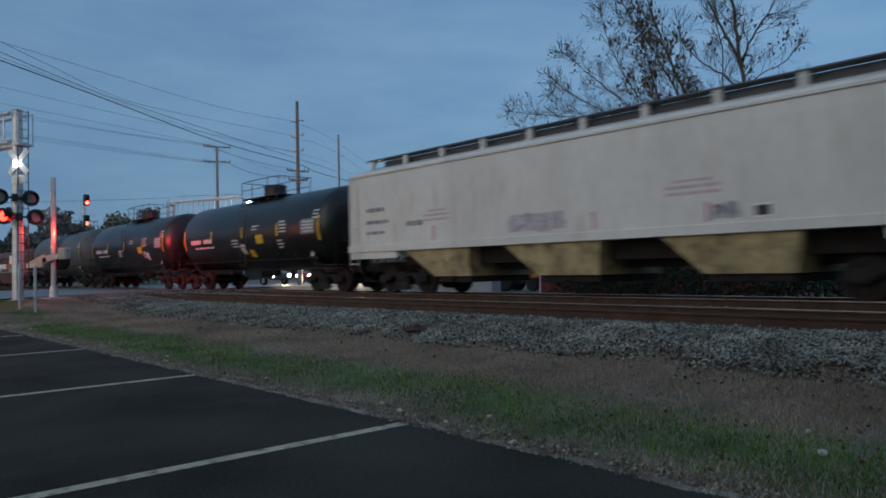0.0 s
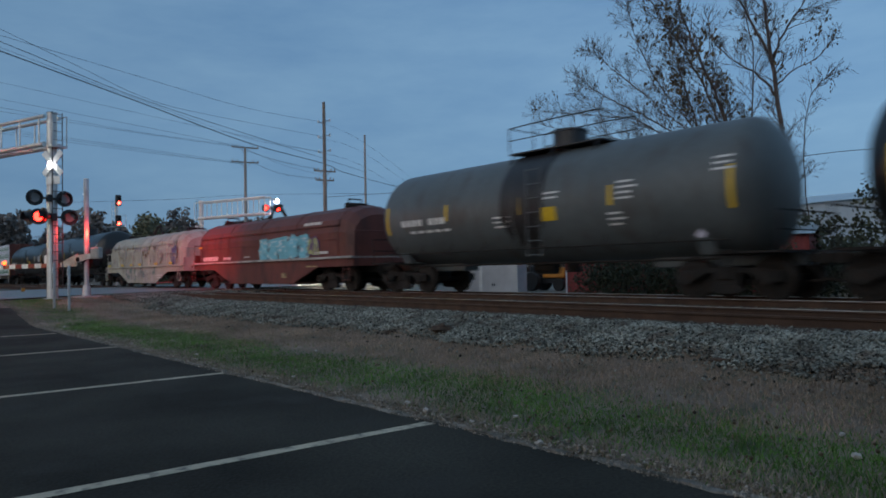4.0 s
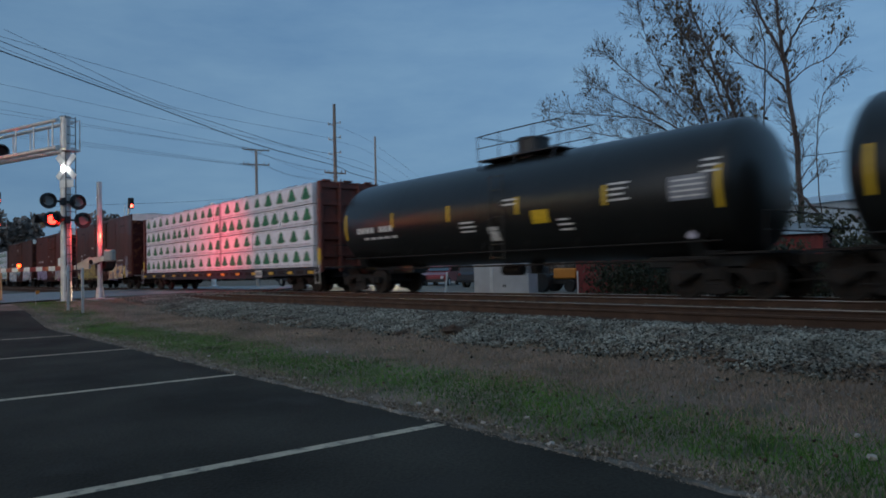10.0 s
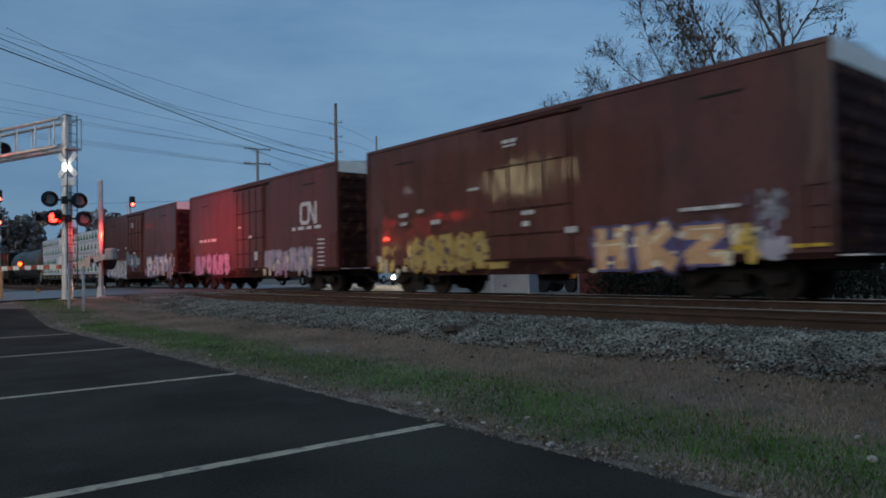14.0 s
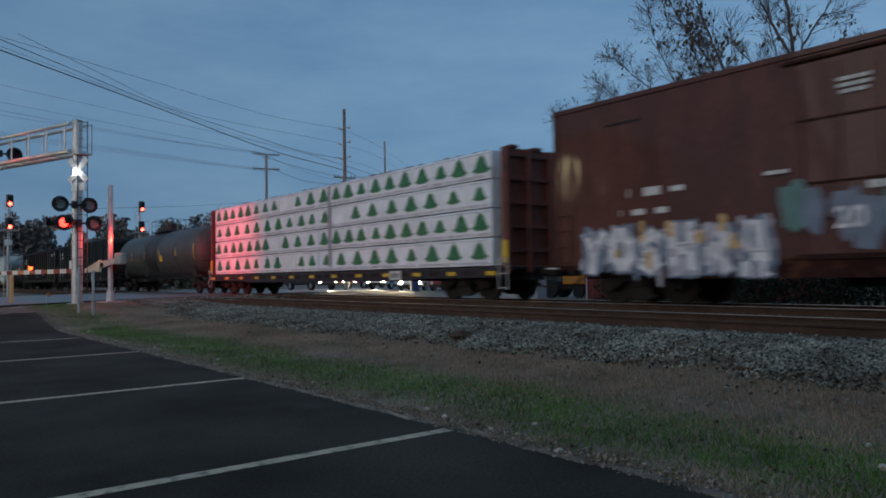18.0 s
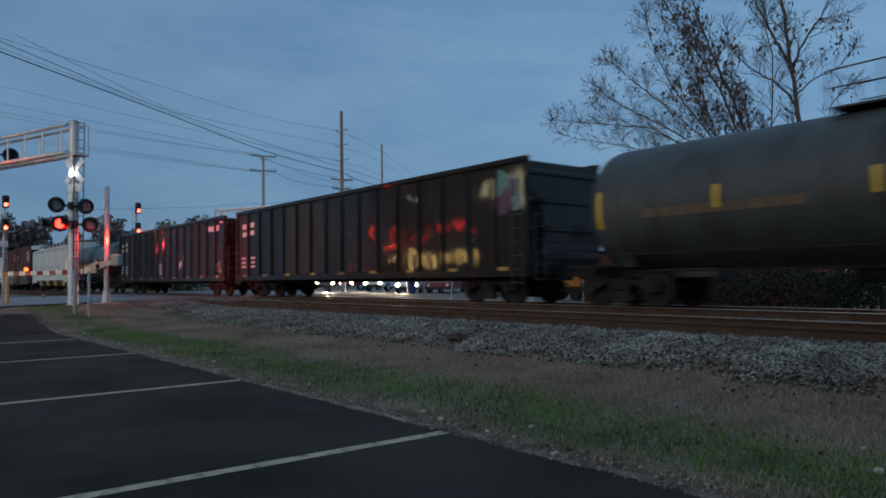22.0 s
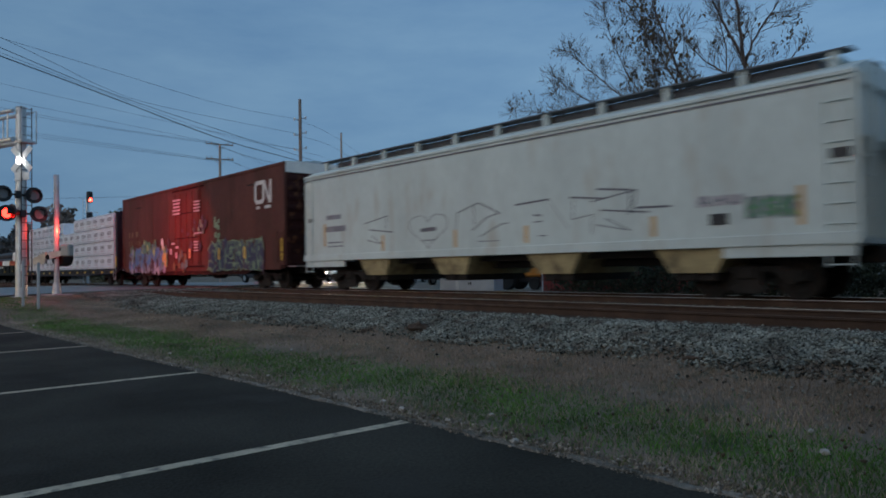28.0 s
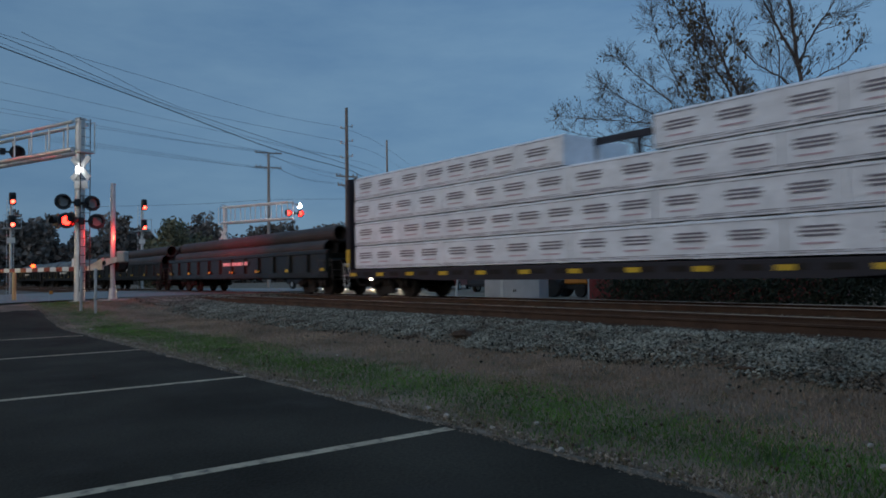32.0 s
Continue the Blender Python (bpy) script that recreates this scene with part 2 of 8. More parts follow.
    ink_pink=mat("pink_print", (0.52, 0.38, 0.44), 0.5, var=0.1, scale=5, bump=0.05),
    bulkred=mat("red_brown_bulkhead_paint", (0.13, 0.035, 0.025), 0.65, var=0.25, scale=1.2, bump=0.2, bscale=16, dirt=(0.06, 0.03, 0.025), amount=0.3),
    navy=mat("dark_blue_flat_car_paint", (0.013, 0.013, 0.021), 0.65, var=0.25, scale=1.0, bump=0.15),
    pipe=mat("coated_steel_pipe", (0.055, 0.045, 0.042), 0.6, 0.3, var=0.25, scale=1.0, bump=0.15),
    tarp=mat("grey_tarpaulin", (0.11, 0.13, 0.14), 0.6, var=0.2, scale=1.0, bump=0.5, bscale=6),
    red_lens=glow("lit_red_lens", (1.0, 0.010, 0.006), 24.0),
    red_dim=glow("signal_red_lens", (1.0, 0.05, 0.03), 14.0),
    amber=glow("amber_gate_lamp", (1.0, 0.06, 0.01), 8.0),
    white_lamp=glow("white_flood_lens", (0.95, 0.97, 1.0), 90.0),
    near_lamp=glow("white_crossing_lens", (0.95, 0.97, 1.0), 9.0),
    head_lamp=glow("headlamp_lens", (1.0, 0.84, 0.58), 70.0),
    tail_lamp=glow("tail_lamp_lens", (1.0, 0.04, 0.02), 3.0),
    dark_lens=mat("unlit_red_lens", (0.03, 0.012, 0.012), 0.35, var=0.1, bump=0, spec=0.2),
    pale_lens=mat("unlit_pale_lens", (0.30, 0.29, 0.28), 0.3, var=0.1, bump=0),
    tyre=mat("tyre_rubber", (0.02, 0.02, 0.02), 0.85, var=0.2, bump=0.2),
    glass=mat("dark_car_glass", (0.012, 0.014, 0.016), 0.08, var=0.0, bump=0),
    carwhite=mat("white_car_paint", (0.70, 0.70, 0.69), 0.3, var=0.04, bump=0),
    carred=mat("red_car_paint", (0.22, 0.02, 0.02), 0.3, var=0.05, bump=0),
    cardark=mat("dark_car_paint", (0.04, 0.045, 0.055), 0.3, var=0.05, bump=0),
    orange=mat("orange_machine_paint", (0.55, 0.22, 0.03), 0.45, var=0.1, bump=0.05),
    redwall=mat("red_corrugated_steel", (0.20, 0.03, 0.028), 0.6, var=0.2, scale=0.8, bump=0.1),
    bluewall=mat("pale_blue_metal_siding", (0.33, 0.40, 0.46), 0.6, var=0.08, scale=0.6, bump=0.08),
    bluebin=mat("blue_plastic_barrel", (0.03, 0.06, 0.16), 0.5, var=0.1, bump=0.05),
    litter=mat("crumpled_white_paper", (0.42, 0.40, 0.36), 0.85, var=0.15, scale=15, bump=0.4),
    bark_chip=mat("rotted_wood_block", (0.07, 0.045, 0.03), 0.95, var=0.3, scale=10, bump=0.6),
)
PAINT = {n: mat("spray_paint_" + n, c, 0.5, var=0.2, scale=3, bump=0.05) for n, c in dict(
    yellow=(0.70, 0.56, 0.12), gold=(0.60, 0.40, 0.08), orange=(0.68, 0.33, 0.12), old_gold=(0.15, 0.10, 0.03), ochre=(0.36, 0.235, 0.05), rusty=(0.13, 0.085, 0.05), white=(0.70, 0.70, 0.72), lilac=(0.33, 0.26, 0.42), violet=(0.10, 0.06, 0.17), 
    azure=(0.09, 0.20, 0.44), cyan=(0.14, 0.46, 0.56), green=(0.10, 0.24, 0.12), lime=(0.35, 0.42, 0.16), black=(0.02, 0.02, 0.025), grey=(0.20, 0.21, 0.24), pink=(0.50, 0.26, 0.36), cream=(0.72, 0.64, 0.44), pale=(0.40, 0.38, 0.44), faint=(0.44, 0.42, 0.44), ink=(0.13, 0.13, 0.15), peach=(0.55, 0.36, 0.16), teal=(0.10, 0.20, 0.19), boxbrown=(0.075, 0.04, 0.03), wine=(0.09, 0.018, 0.018), dusk=(0.22, 0.21, 0.22), ice=(0.46, 0.62, 0.66), old_yellow=(0.40, 0.30, 0.09), apricot=(0.62, 0.36, 0.18), indigo=(0.09, 0.08, 0.20), wash_violet=(0.078, 0.036, 0.062), slate=(0.16, 0.20, 0.27), navy_paint=(0.025, 0.03, 0.08), mint=(0.19, 0.29, 0.17), tan=(0.019, 0.0175, 0.0135)).items()}


# ---- mesh helpers ----
def part(name, bm, material, parent=None, label="", smooth=False):
    me = bpy.data.meshes.new(name)
    bm.to_mesh(me)
    bm.free()
    me.materials.append(material)
    if smooth:
        me.shade_smooth()
    ob = new(name, me)
    if parent is not None:
        ob.parent = parent
    return tagged(ob, label)


def raw(name, verts, faces, material, parent=None, label=""):
    me = bpy.data.meshes.new(name)
    me.from_pydata(verts, [], faces)
    me.materials.append(material)
    ob = new(name, me)
    if parent is not None:
        ob.parent = parent
    return tagged(ob, label)


def thing(name, m, label, category, group="", kind=""):
    ob = new(name)
    ob.matrix_world = m
    ob.empty_display_size = 0.2
    return tagged(ob, label, category, group, kind)


def box(bm, x0, x1, y0, y1, z0, z1, bevel=0.0, m=None):
    r = bmesh.ops.create_cube(bm, size=1.0)
    vs = r["verts"]
    for v in vs:
        v.co = Vector((x0 + (v.co.x + 0.5) * (x1 - x0), y0 + (v.co.y + 0.5) * (y1 - y0), z0 + (v.co.z + 0.5) * (z1 - z0)))
    if m is not None:
        bmesh.ops.transform(bm, matrix=m, verts=vs)
    if bevel:
        es = {e for v in vs for e in v.link_edges}
        bmesh.ops.bevel(bm, geom=list(es), offset=bevel, segments=1, affect="EDGES")
    return bm


def rod(bm, a, b, r0, r1=None, n=8, caps=True):
    """A round or tapered bar from a to b."""
    a, b = Vector(a), Vector(b)
    r1 = r0 if r1 is None else r1
    d = b - a
    q = d.to_track_quat("Z", "Y").to_matrix().to_4x4()
    bmesh.ops.create_cone(bm, cap_ends=caps, segments=n, radius1=r0, radius2=r1, depth=d.length, matrix=Matrix.Translation((a + b) / 2) @ q)
    return bm


def tube(bm, pts, r, n=6):
    """A bent bar along pts, in one piece."""
    pts = [Vector(p) for p in pts]
    rings = []
    for i, p in enumerate(pts):
        d = (pts[min(i + 1, len(pts) - 1)] - pts[max(i - 1, 0)]).normalized()
        ref = Vector((0, 0, 1)) if abs(d.z) < 0.9 else Vector((0, 1, 0))
        if rings:
            ref = u
        u = (ref - d * ref.dot(d)).normalized()
        v = d.cross(u)
        rings.append([tuple(p + (u * math.cos(6.2832 * k / n) + v * math.sin(6.2832 * k / n)) * r) for k in range(n)])
    vs = [[bm.verts.new(p) for p in q] for q in rings]
    for a, b in zip(vs, vs[1:]):
        for i in range(n):
            bm.faces.new((a[i], a[(i + 1) % n], b[(i + 1) % n], b[i]))
    bm.faces.new(vs[0][::-1]), bm.faces.new(vs[-1])
    return bm


def prism(bm, outline, y0, y1, axis="y"):
    """An outline extruded: (x, z) points along y, or (y, z) points along x."""
    put = (lambda p, s: (p[0], s, p[1])) if axis == "y" else (lambda p, s: (s, p[0], p[1]))
    lo = [bm.verts.new(put(p, y0)) for p in outline]
    hi = [bm.verts.new(put(p, y1)) for p in outline]
    n = len(outline)
    bm.faces.new(lo), bm.faces.new(hi[::-1])
    for i in range(n):
        bm.faces.new((lo[i], hi[i], hi[(i + 1) % n], lo[(i + 1) % n]))
    bmesh.ops.recalc_face_normals(bm, faces=bm.faces)
    return bm


def loft(bm, rings, closed=True, caps=True):
    """Faces between rings of points."""
    vs = [[bm.verts.new(p) for p in r] for r in rings]
    n = len(rings[0])
    for a, b in zip(vs, vs[1:]):
        for i in range(n if closed else n - 1):
            bm.faces.new((a[i], a[(i + 1) % n], b[(i + 1) % n], b[i]))
    if caps and closed:
        bm.faces.new(vs[0]), bm.faces.new(vs[-1])
    bmesh.ops.recalc_face_normals(bm, faces=bm.faces)
    return bm


def B():
    return bmesh.new()


def step(x, a, b):
    u = min(max((x - a) / (b - a), 0.0), 1.0)
    return u * u * (3 - 2 * u)


def line_at(x, pts):
    return float(np.interp(x, [p[0] for p in pts], [p[1] for p in pts]))

# ---- ground ----
PROFILE = [(-300, 0.0), (4.25, 0.0), (4.6, 0.05), (6.5, 0.10), (8.1, 0.18), (9.75, 0.47), (17.3, 0.47), (18.4, 0.34), (20, 0.30), (400, 0.30)]
RAMP = [(-300, 0.0), (-12, 0.02), (-2, 0.40), (4, 0.58), (8, 0.63), (19, 0.63), (30, 0.42), (400, 0.30)]


def lot_edge(x):
    """How far the worn asphalt edge strays from its line."""
    return 0.11 * noise.noise((x * 0.7, 9, 0)) + 0.07 * noise.noise((x * 2.3, 2, 0)) + 0.035 * noise.noise((x * 7.0, 5, 0))


def across(x, y):
    """Distance from the road's axis."""
    return abs((Vector((x, y)) - ROAD_C).dot(ROAD_A))


def ground_z(x, y):
    w = 1 - step(across(x, y), 9.5, 16.0)
    return line_at(y, PROFILE) * (1 - w) + line_at(y, RAMP) * w


def sheet(name, xs, ys, lift, material, keep=None, wobble=0.0):
    vs, fs, idx = [], [], {}
    for j, y in enumerate(ys):
        for i, x in enumerate(xs):
            idx[i, j] = len(vs)
            vs.append((x, y, ground_z(x, y) + lift + (wobble * noise.noise((x * 0.9, y * 0.9, 3)) if wobble else 0)))
    for j in range(len(ys) - 1):
        for i in range(len(xs) - 1):
            if keep is None or keep((xs[i] + xs[i + 1]) / 2, (ys[j] + ys[j + 1]) / 2):
                fs.append((idx[i, j], idx[i + 1, j], idx[i + 1, j + 1], idx[i, j + 1]))
    return raw(name, vs, fs, material)


def spread(lo, hi, n):
    return [lo + (hi - lo) * i / n for i in range(n + 1)]


xs_all = [-3000, -1200, -500, -250] + spread(-140, 40, 120) + [120, 400, 1200, 3000]
ys_all = [-3000, -1000, -300, -100] + spread(-40, 4.2, 20) + spread(4.6, 20, 34) + spread(21, 60, 26) + [90, 160, 400, 1200, 3000]
tagged(sheet("ground", xs_all, ys_all, -0.03, M["soil"]), "rough turf and bare soil beside the tracks", "ground", kind="structure")
lot = sheet("car_park", spread(-60, 14, 560), [-45, -20, -8] + spread(-4, 4.2, 10), 0.0, M["asphalt"], keep=lambda x, y: across(x, y) > 11.5)
for v in lot.data.vertices:
    if v.co.y > 4.1:
        v.co.y += lot_edge(v.co.x)
tagged(lot, "dark worn asphalt car park with white bay lines", "car park", kind="structure")
yard = sheet("yard", spread(-52, -18, 17) , spread(21.5, 75, 26), 0.012, M["far_ground"], keep=lambda x, y: (Vector((x, y)) - ROAD_C).dot(ROAD_A) < -8.2)
tagged(yard, "pale gravel yard beyond the railway", "yard", kind="structure")

# bay lines, each a worn stripe with uneven edges
for bx, by in ((-5.17, 4.17), (-9.85, 4.2), (-15.1, 4.2), (-20.0, 4.1), (-24.8, 4.1)):
    bm, n = B(), 26
    for i in range(n):
        y0, y1 = by - 4.9 * i / n, by - 4.9 * (i + 1) / n
        w = [0.068 + 0.012 * noise.noise((bx, y * 3, 1)) for y in (y0, y1)]
        off = [-(by - y) * 0.03 for y in (y0, y1)]
        vs = [bm.verts.new(p) for p in ((bx + off[0] - w[0], y0, 0.004), (bx + off[1] - w[1], y1, 0.004), (bx + off[1] + w[1], y1, 0.004), (bx + off[0] + w[0], y0, 0.004))]
        bm.faces.new(vs)
    bmesh.ops.recalc_face_normals(bm, faces=bm.faces)
    tagged(part("bay_line", bm, M["line"]), "worn white painted parking bay line on asphalt", "road marking", "parking bay lines", kind="structure")

# crumbled edge between asphalt and grass
bm = B()
rng = random.Random(5)
ring = []
for i in range(700):
    x = -34 + 36 * (i / 699) ** 0.7
    w, hgt = 0.045 + 0.06 * noise.noise((x * 2.7, 0, 0)) + 0.03 * noise.noise((x * 9.0, 4, 0)), 0.008 + 0.020 * noise.noise((x * 5.3, 5, 0))
    y = 4.235 + lot_edge(x)
    ring.append([(x, y - w, -0.01), (x, y - w * 0.6, hgt), (x, y + w * 0.7, hgt * 1.1), (x, y + w * 1.4, 0.0)])
loft(bm, ring, closed=False)
tagged(part("kerb", bm, M["kerb"]), "crumbled low asphalt edge along the grass", "kerb", kind="structure")

# road over the crossing
rs = spread(-60, 260, 160)
vs, fs = [], []
for i, s in enumerate(rs):
    for j, a in enumerate((-8.0, -4, 0, 4, 8.0)):
        p = ROAD_C + ROAD_U * s + ROAD_A * a
        vs.append((p.x, p.y, line_at(p.y, RAMP) + 0.03))
for i in range(len(rs) - 1):
    for j in range(4):
        k = i * 5 + j
        fs.append((k, k + 1, k + 6, k + 5))
tagged(raw("road", vs, fs, M["road"]), "grey asphalt road running over the level crossing", "road", kind="structure")
for a in (-0.12, 0.12, 3.9):
    bm = B()
    for i in range(1, len(rs) - 1):
        if a > 1 and i % 4 > 1:
            continue
        q = []
        for s, d in ((rs[i], -0.06), (rs[i], 0.06), (rs[i + 1], 0.06), (rs[i + 1], -0.06)):
            p = ROAD_C + ROAD_U * s + ROAD_A * (a + d)
            if 9.4 < p.y < 17.4:
                break
            q.append((p.x, p.y, line_at(p.y, RAMP) + 0.036))
        if len(q) == 4:
            bm.faces.new([bm.verts.new(p) for p in q])
    bmesh.ops.recalc_face_normals(bm, faces=bm.faces)
    tagged(part("road_line", bm, M["line"]), "worn painted line on the road", "road marking", kind="structure")

# ---- tracks ----
RAIL_SHAPE = [(-0.075, 0), (0.075, 0), (0.07, 0.012), (0.012, 0.03), (0.009, 0.128), (0.036, 0.142), (0.037, 0.172), (-0.037, 0.172), (-0.036, 0.142), (-0.009, 0.128), (-0.012, 0.03), (-0.07, 0.012)]
for name, yc in (("near_track", NEAR), ("far_track", FAR)):
    for s in (-0.752, 0.752):
        bm = B()
        prism(bm, [(yc + s + p[0], RAIL - 0.178 + p[1]) for p in RAIL_SHAPE], -520, 70, "x")
        rail = tagged(part("rail", bm, M["rail_side"]), "rusty steel running rail with a worn head", "rail", "rails", kind="structure")
        if yc == NEAR and s < 0:                        # this rail's head has dulled
            continue
        bm = B()
        half, deep = 0.0378, 0.010
        box(bm, -520, 70, yc + s - half, yc + s + half, RAIL - deep, RAIL + 0.0005)
        part("running_band", bm, M["rail_top"], rail, "bright polished wheel band")
tie_me = None
ties = [(x0, yc) for yc in (NEAR, FAR) for x0 in spread(-58, 6, 118)]
for x0, yc in ties:
    if across(x0, yc) < 8.6:
        continue
    if tie_me is None:
        bm = B()
        box(bm, -0.115, 0.115, -1.3, 1.3, -0.17, 0, 0.012)
        tie_me = part("tie", bm, M["tie"])
        ob, tie_me = tie_me, tie_me.data
    else:
        ob = new("tie", tie_me)
    ob.matrix_world = pose(x0 + rng.uniform(-0.03, 0.03), yc + rng.uniform(-0.03, 0.03), RAIL - 0.185 + rng.uniform(-0.01, 0.005), 0, 0, rng.uniform(-1, 1))
    tagged(ob, "dark creosoted wooden railway tie in ballast", "tie", "railway ties", kind="structure")

bed = sheet("ballast_bed", spread(-140, 40, 200), spread(8.8, 18.6, 24), -0.012, M["ballast"], keep=lambda x, y: across(x, y) > 8.2, wobble=0.02)
tagged(bed, "bed of crushed grey stone under the tracks", "ballast", kind="stuff")


def scatter(name, n, place, size, material, seed, label, category):
    """Many small uneven stones as one mesh."""
    r = np.random.RandomState(seed)
    base = np.array([(1, 0, 0), (-1, 0, 0), (0, 1, 0), (0, -1, 0), (0, 0, 1), (0, 0, -1)], float)
    tri = np.array([(0, 2, 4), (2, 1, 4), (1, 3, 4), (3, 0, 4), (2, 0, 5), (1, 2, 5), (3, 1, 5), (0, 3, 5)])
    c = place(r, n)
    s = size * (0.55 + 0.9 * r.rand(len(c), 1)) * np.array([[1, 1, 0.8]])
    a, t = r.rand(len(c)) * 6.28, (r.rand(len(c)) - 0.5) * 1.6
    v = base[None] * s[:, None, :] * (0.7 + 0.6 * r.rand(len(c), 6, 1)) + (r.rand(len(c), 6, 3) - 0.5) * size * 0.5
    ct, st, ca, sa = np.cos(t)[:, None], np.sin(t)[:, None], np.cos(a)[:, None], np.sin(a)[:, None]
    y, z = v[..., 1] * ct - v[..., 2] * st, v[..., 1] * st + v[..., 2] * ct
    v = np.stack([v[..., 0] * ca - y * sa, v[..., 0] * sa + y * ca, z], -1) + c[:, None, :]
    f = (tri[None] + 6 * np.arange(len(c))[:, None, None]).reshape(-1, 3)
    me = bpy.data.meshes.new(name)
    me.vertices.add(len(c) * 6)
    me.vertices.foreach_set("co", v.ravel())
    me.loops.add(f.size)
    me.loops.foreach_set("vertex_index", f.ravel())
    me.polygons.add(len(f))
    me.polygons.foreach_set("loop_start", np.arange(0, f.size, 3))
    me.update(calc_edges=True)
    me.materials.append(material)
    return tagged(new(name, me), label, category, kind="stuff")


def gz(x, y):
    """ground_z for arrays, away from the road."""
    d = np.abs((x - ROAD_C.x) * ROAD_A.x + (y - ROAD_C.y) * ROAD_A.y)
    u = np.clip((d - 9.5) / 6.5, 0, 1)
    w = 1 - u * u * (3 - 2 * u)
    P, R = np.array(PROFILE), np.array(RAMP)
    return np.interp(y, P[:, 0], P[:, 1]) * (1 - w) + np.interp(y, R[:, 0], R[:, 1]) * w, d


def on_ground(x0, x1, y0, y1, lift=0.0, power=1.6):
    def place(r, n):
        x = x1 - (x1 - x0) * r.rand(n) ** power
        y = y0 + (y1 - y0) * r.rand(n)
        z, d = gz(x, y)
        p = np.stack([x, y, z + lift + 0.02 * r.rand(n)], -1)
        return p[d > 8.6]
    return place


def shoulder(x0, x1):
    """Loose stone with a ragged, thinning foot."""
    def place(r, n):
        x = x1 - (x1 - x0) * r.rand(n) ** 1.6
        y = 7.9 + 2.4 * r.rand(n)
        foot = 8.40 + 0.14 * np.sin(x * 0.9) + 0.12 * np.sin(x * 2.3 + 1) + 0.08 * np.sin(x * 6.1) + 0.9 * (r.rand(n) - 0.5) ** 3 * 4 + 0.8 * (r.rand(n) - 0.5)
        ok = (y > foot) & ((np.sin(x * 1.7 + 3 * y) * np.sin(y * 2.9 - x * 0.8) < 0.72) | (r.rand(n) < 0.25))
        x, y = x[ok], y[ok]
        z, d = gz(x, y)
        return np.stack([x, y, z + 0.02 * r.rand(len(x))], -1)[d > 8.6]
    return place


scatter("ballast_shoulder", 140000, shoulder(-36, 0.5), 0.0225, M["stone"], 1, "loose crushed grey stone on the track shoulder", "ballast")
scatter("ballast_between_rails", 30000, on_ground(-34, 0.5, 10.3, 18.2, 0.0), 0.036, M["stone"], 2, "crushed grey stone between the rails", "ballast")
scatter("stray_stones", 500, on_ground(-30, 0, 7.0, 8.5, -0.01), 0.02, M["stone"], 3, "stray stones at the foot of the shoulder", "gravel")


def blades(name, n, x0, x1, y0, y1, tall, wide, material, seed, label, thin=None):
    r = np.random.RandomState(seed)
    x = x1 - (x1 - x0) * r.rand(n) ** 1.7
    y = y0 + (y1 - y0) * r.rand(n)
    if thin is not None:
        keep = thin(x, y, r)
        x, y = x[keep], y[keep]
    z, d = gz(x, y)
    ok = d > 8.8
    x, y, z = x[ok], y[ok], z[ok] - 0.03
    n = len(x)
    hgt = tall * (0.4 + 0.9 * r.rand(n))
    a, lean = r.rand(n) * 6.28, (r.rand(n, 2) - 0.5) * tall * 1.5
    w = wide * (0.6 + 0.8 * r.rand(n))
    v = np.empty((n, 3, 3))
    v[:, 0] = np.stack([x - w * np.cos(a), y - w * np.sin(a), z], -1)
    v[:, 1] = np.stack([x + w * np.cos(a), y + w * np.sin(a), z], -1)
    v[:, 2] = np.stack([x + lean[:, 0], y + lean[:, 1], z + hgt], -1)
    me = bpy.data.meshes.new(name)
    me.vertices.add(n * 3)
    me.vertices.foreach_set("co", v.ravel())
    me.loops.add(n * 3)
    me.loops.foreach_set("vertex_index", np.arange(n * 3))
    me.polygons.add(n)
    me.polygons.foreach_set("loop_start", np.arange(0, n * 3, 3))
    me.update(calc_edges=True)
    me.materials.append(material)
    return tagged(new(name, me), label, "grass", kind="stuff")


def lawn(x, y, r):
    """Green in a band with ragged sides, thin along the asphalt."""
    mid = 5.30 + 0.18 * np.sin(x * 0.7) + 0.12 * np.sin(x * 1.9 + 1)
    f = 0.5 + 0.5 * np.sin(x * 1.1 + 2 * np.sin(y * 1.7)) * np.sin(y * 2.1 + x * 0.35)
    return r.rand(len(x)) < np.clip(1.35 - np.abs(y - mid) / 0.85, 0.03, 1) * (0.75 + 0.25 * f)


def fringe(x, y, r):
    """Dead stalks thick along the asphalt, thinning into the lawn."""
    tuft = 0.5 + 0.5 * np.sin(x * 5.3 + np.sin(x * 1.7) * 3)
    return r.rand(len(x)) < np.clip(1.15 - (y - 4.2) / (0.22 + 0.42 * tuft), 0.03, 1)


blades("green_grass", 230000, -46, 1.5, 4.3, 7.1, 0.045, 0.0038, M["green"], 11, "short green grass along the car park edge", lawn)
blades("dry_grass", 260000, -46, 1.5, 4.5, 8.9, 0.055, 0.0034, M["dry"], 12, "thin dry grass between lawn and ballast", lambda x, y, r: r.rand(len(x)) < np.clip((y - 5.5) / 1.3 + 0.35 * np.sin(x * 1.3 + y) * np.sin(y * 2.2 - x * 0.6), 0.06, 1))
scatter("fallen_leaves", 420, on_ground(-26, 1.5, 4.15, 6.4, 0.01, 1.8), 0.016, M["leaf"], 6, "brown fallen leaves along the grass edge", "leaves")
scatter("edge_rubble", 5200, on_ground(-28, 1.5, 4.16, 4.46, -0.012, 1.9), 0.014, M["rubble"], 5, "crumbs of broken asphalt and dirt along the edge", "rubble")
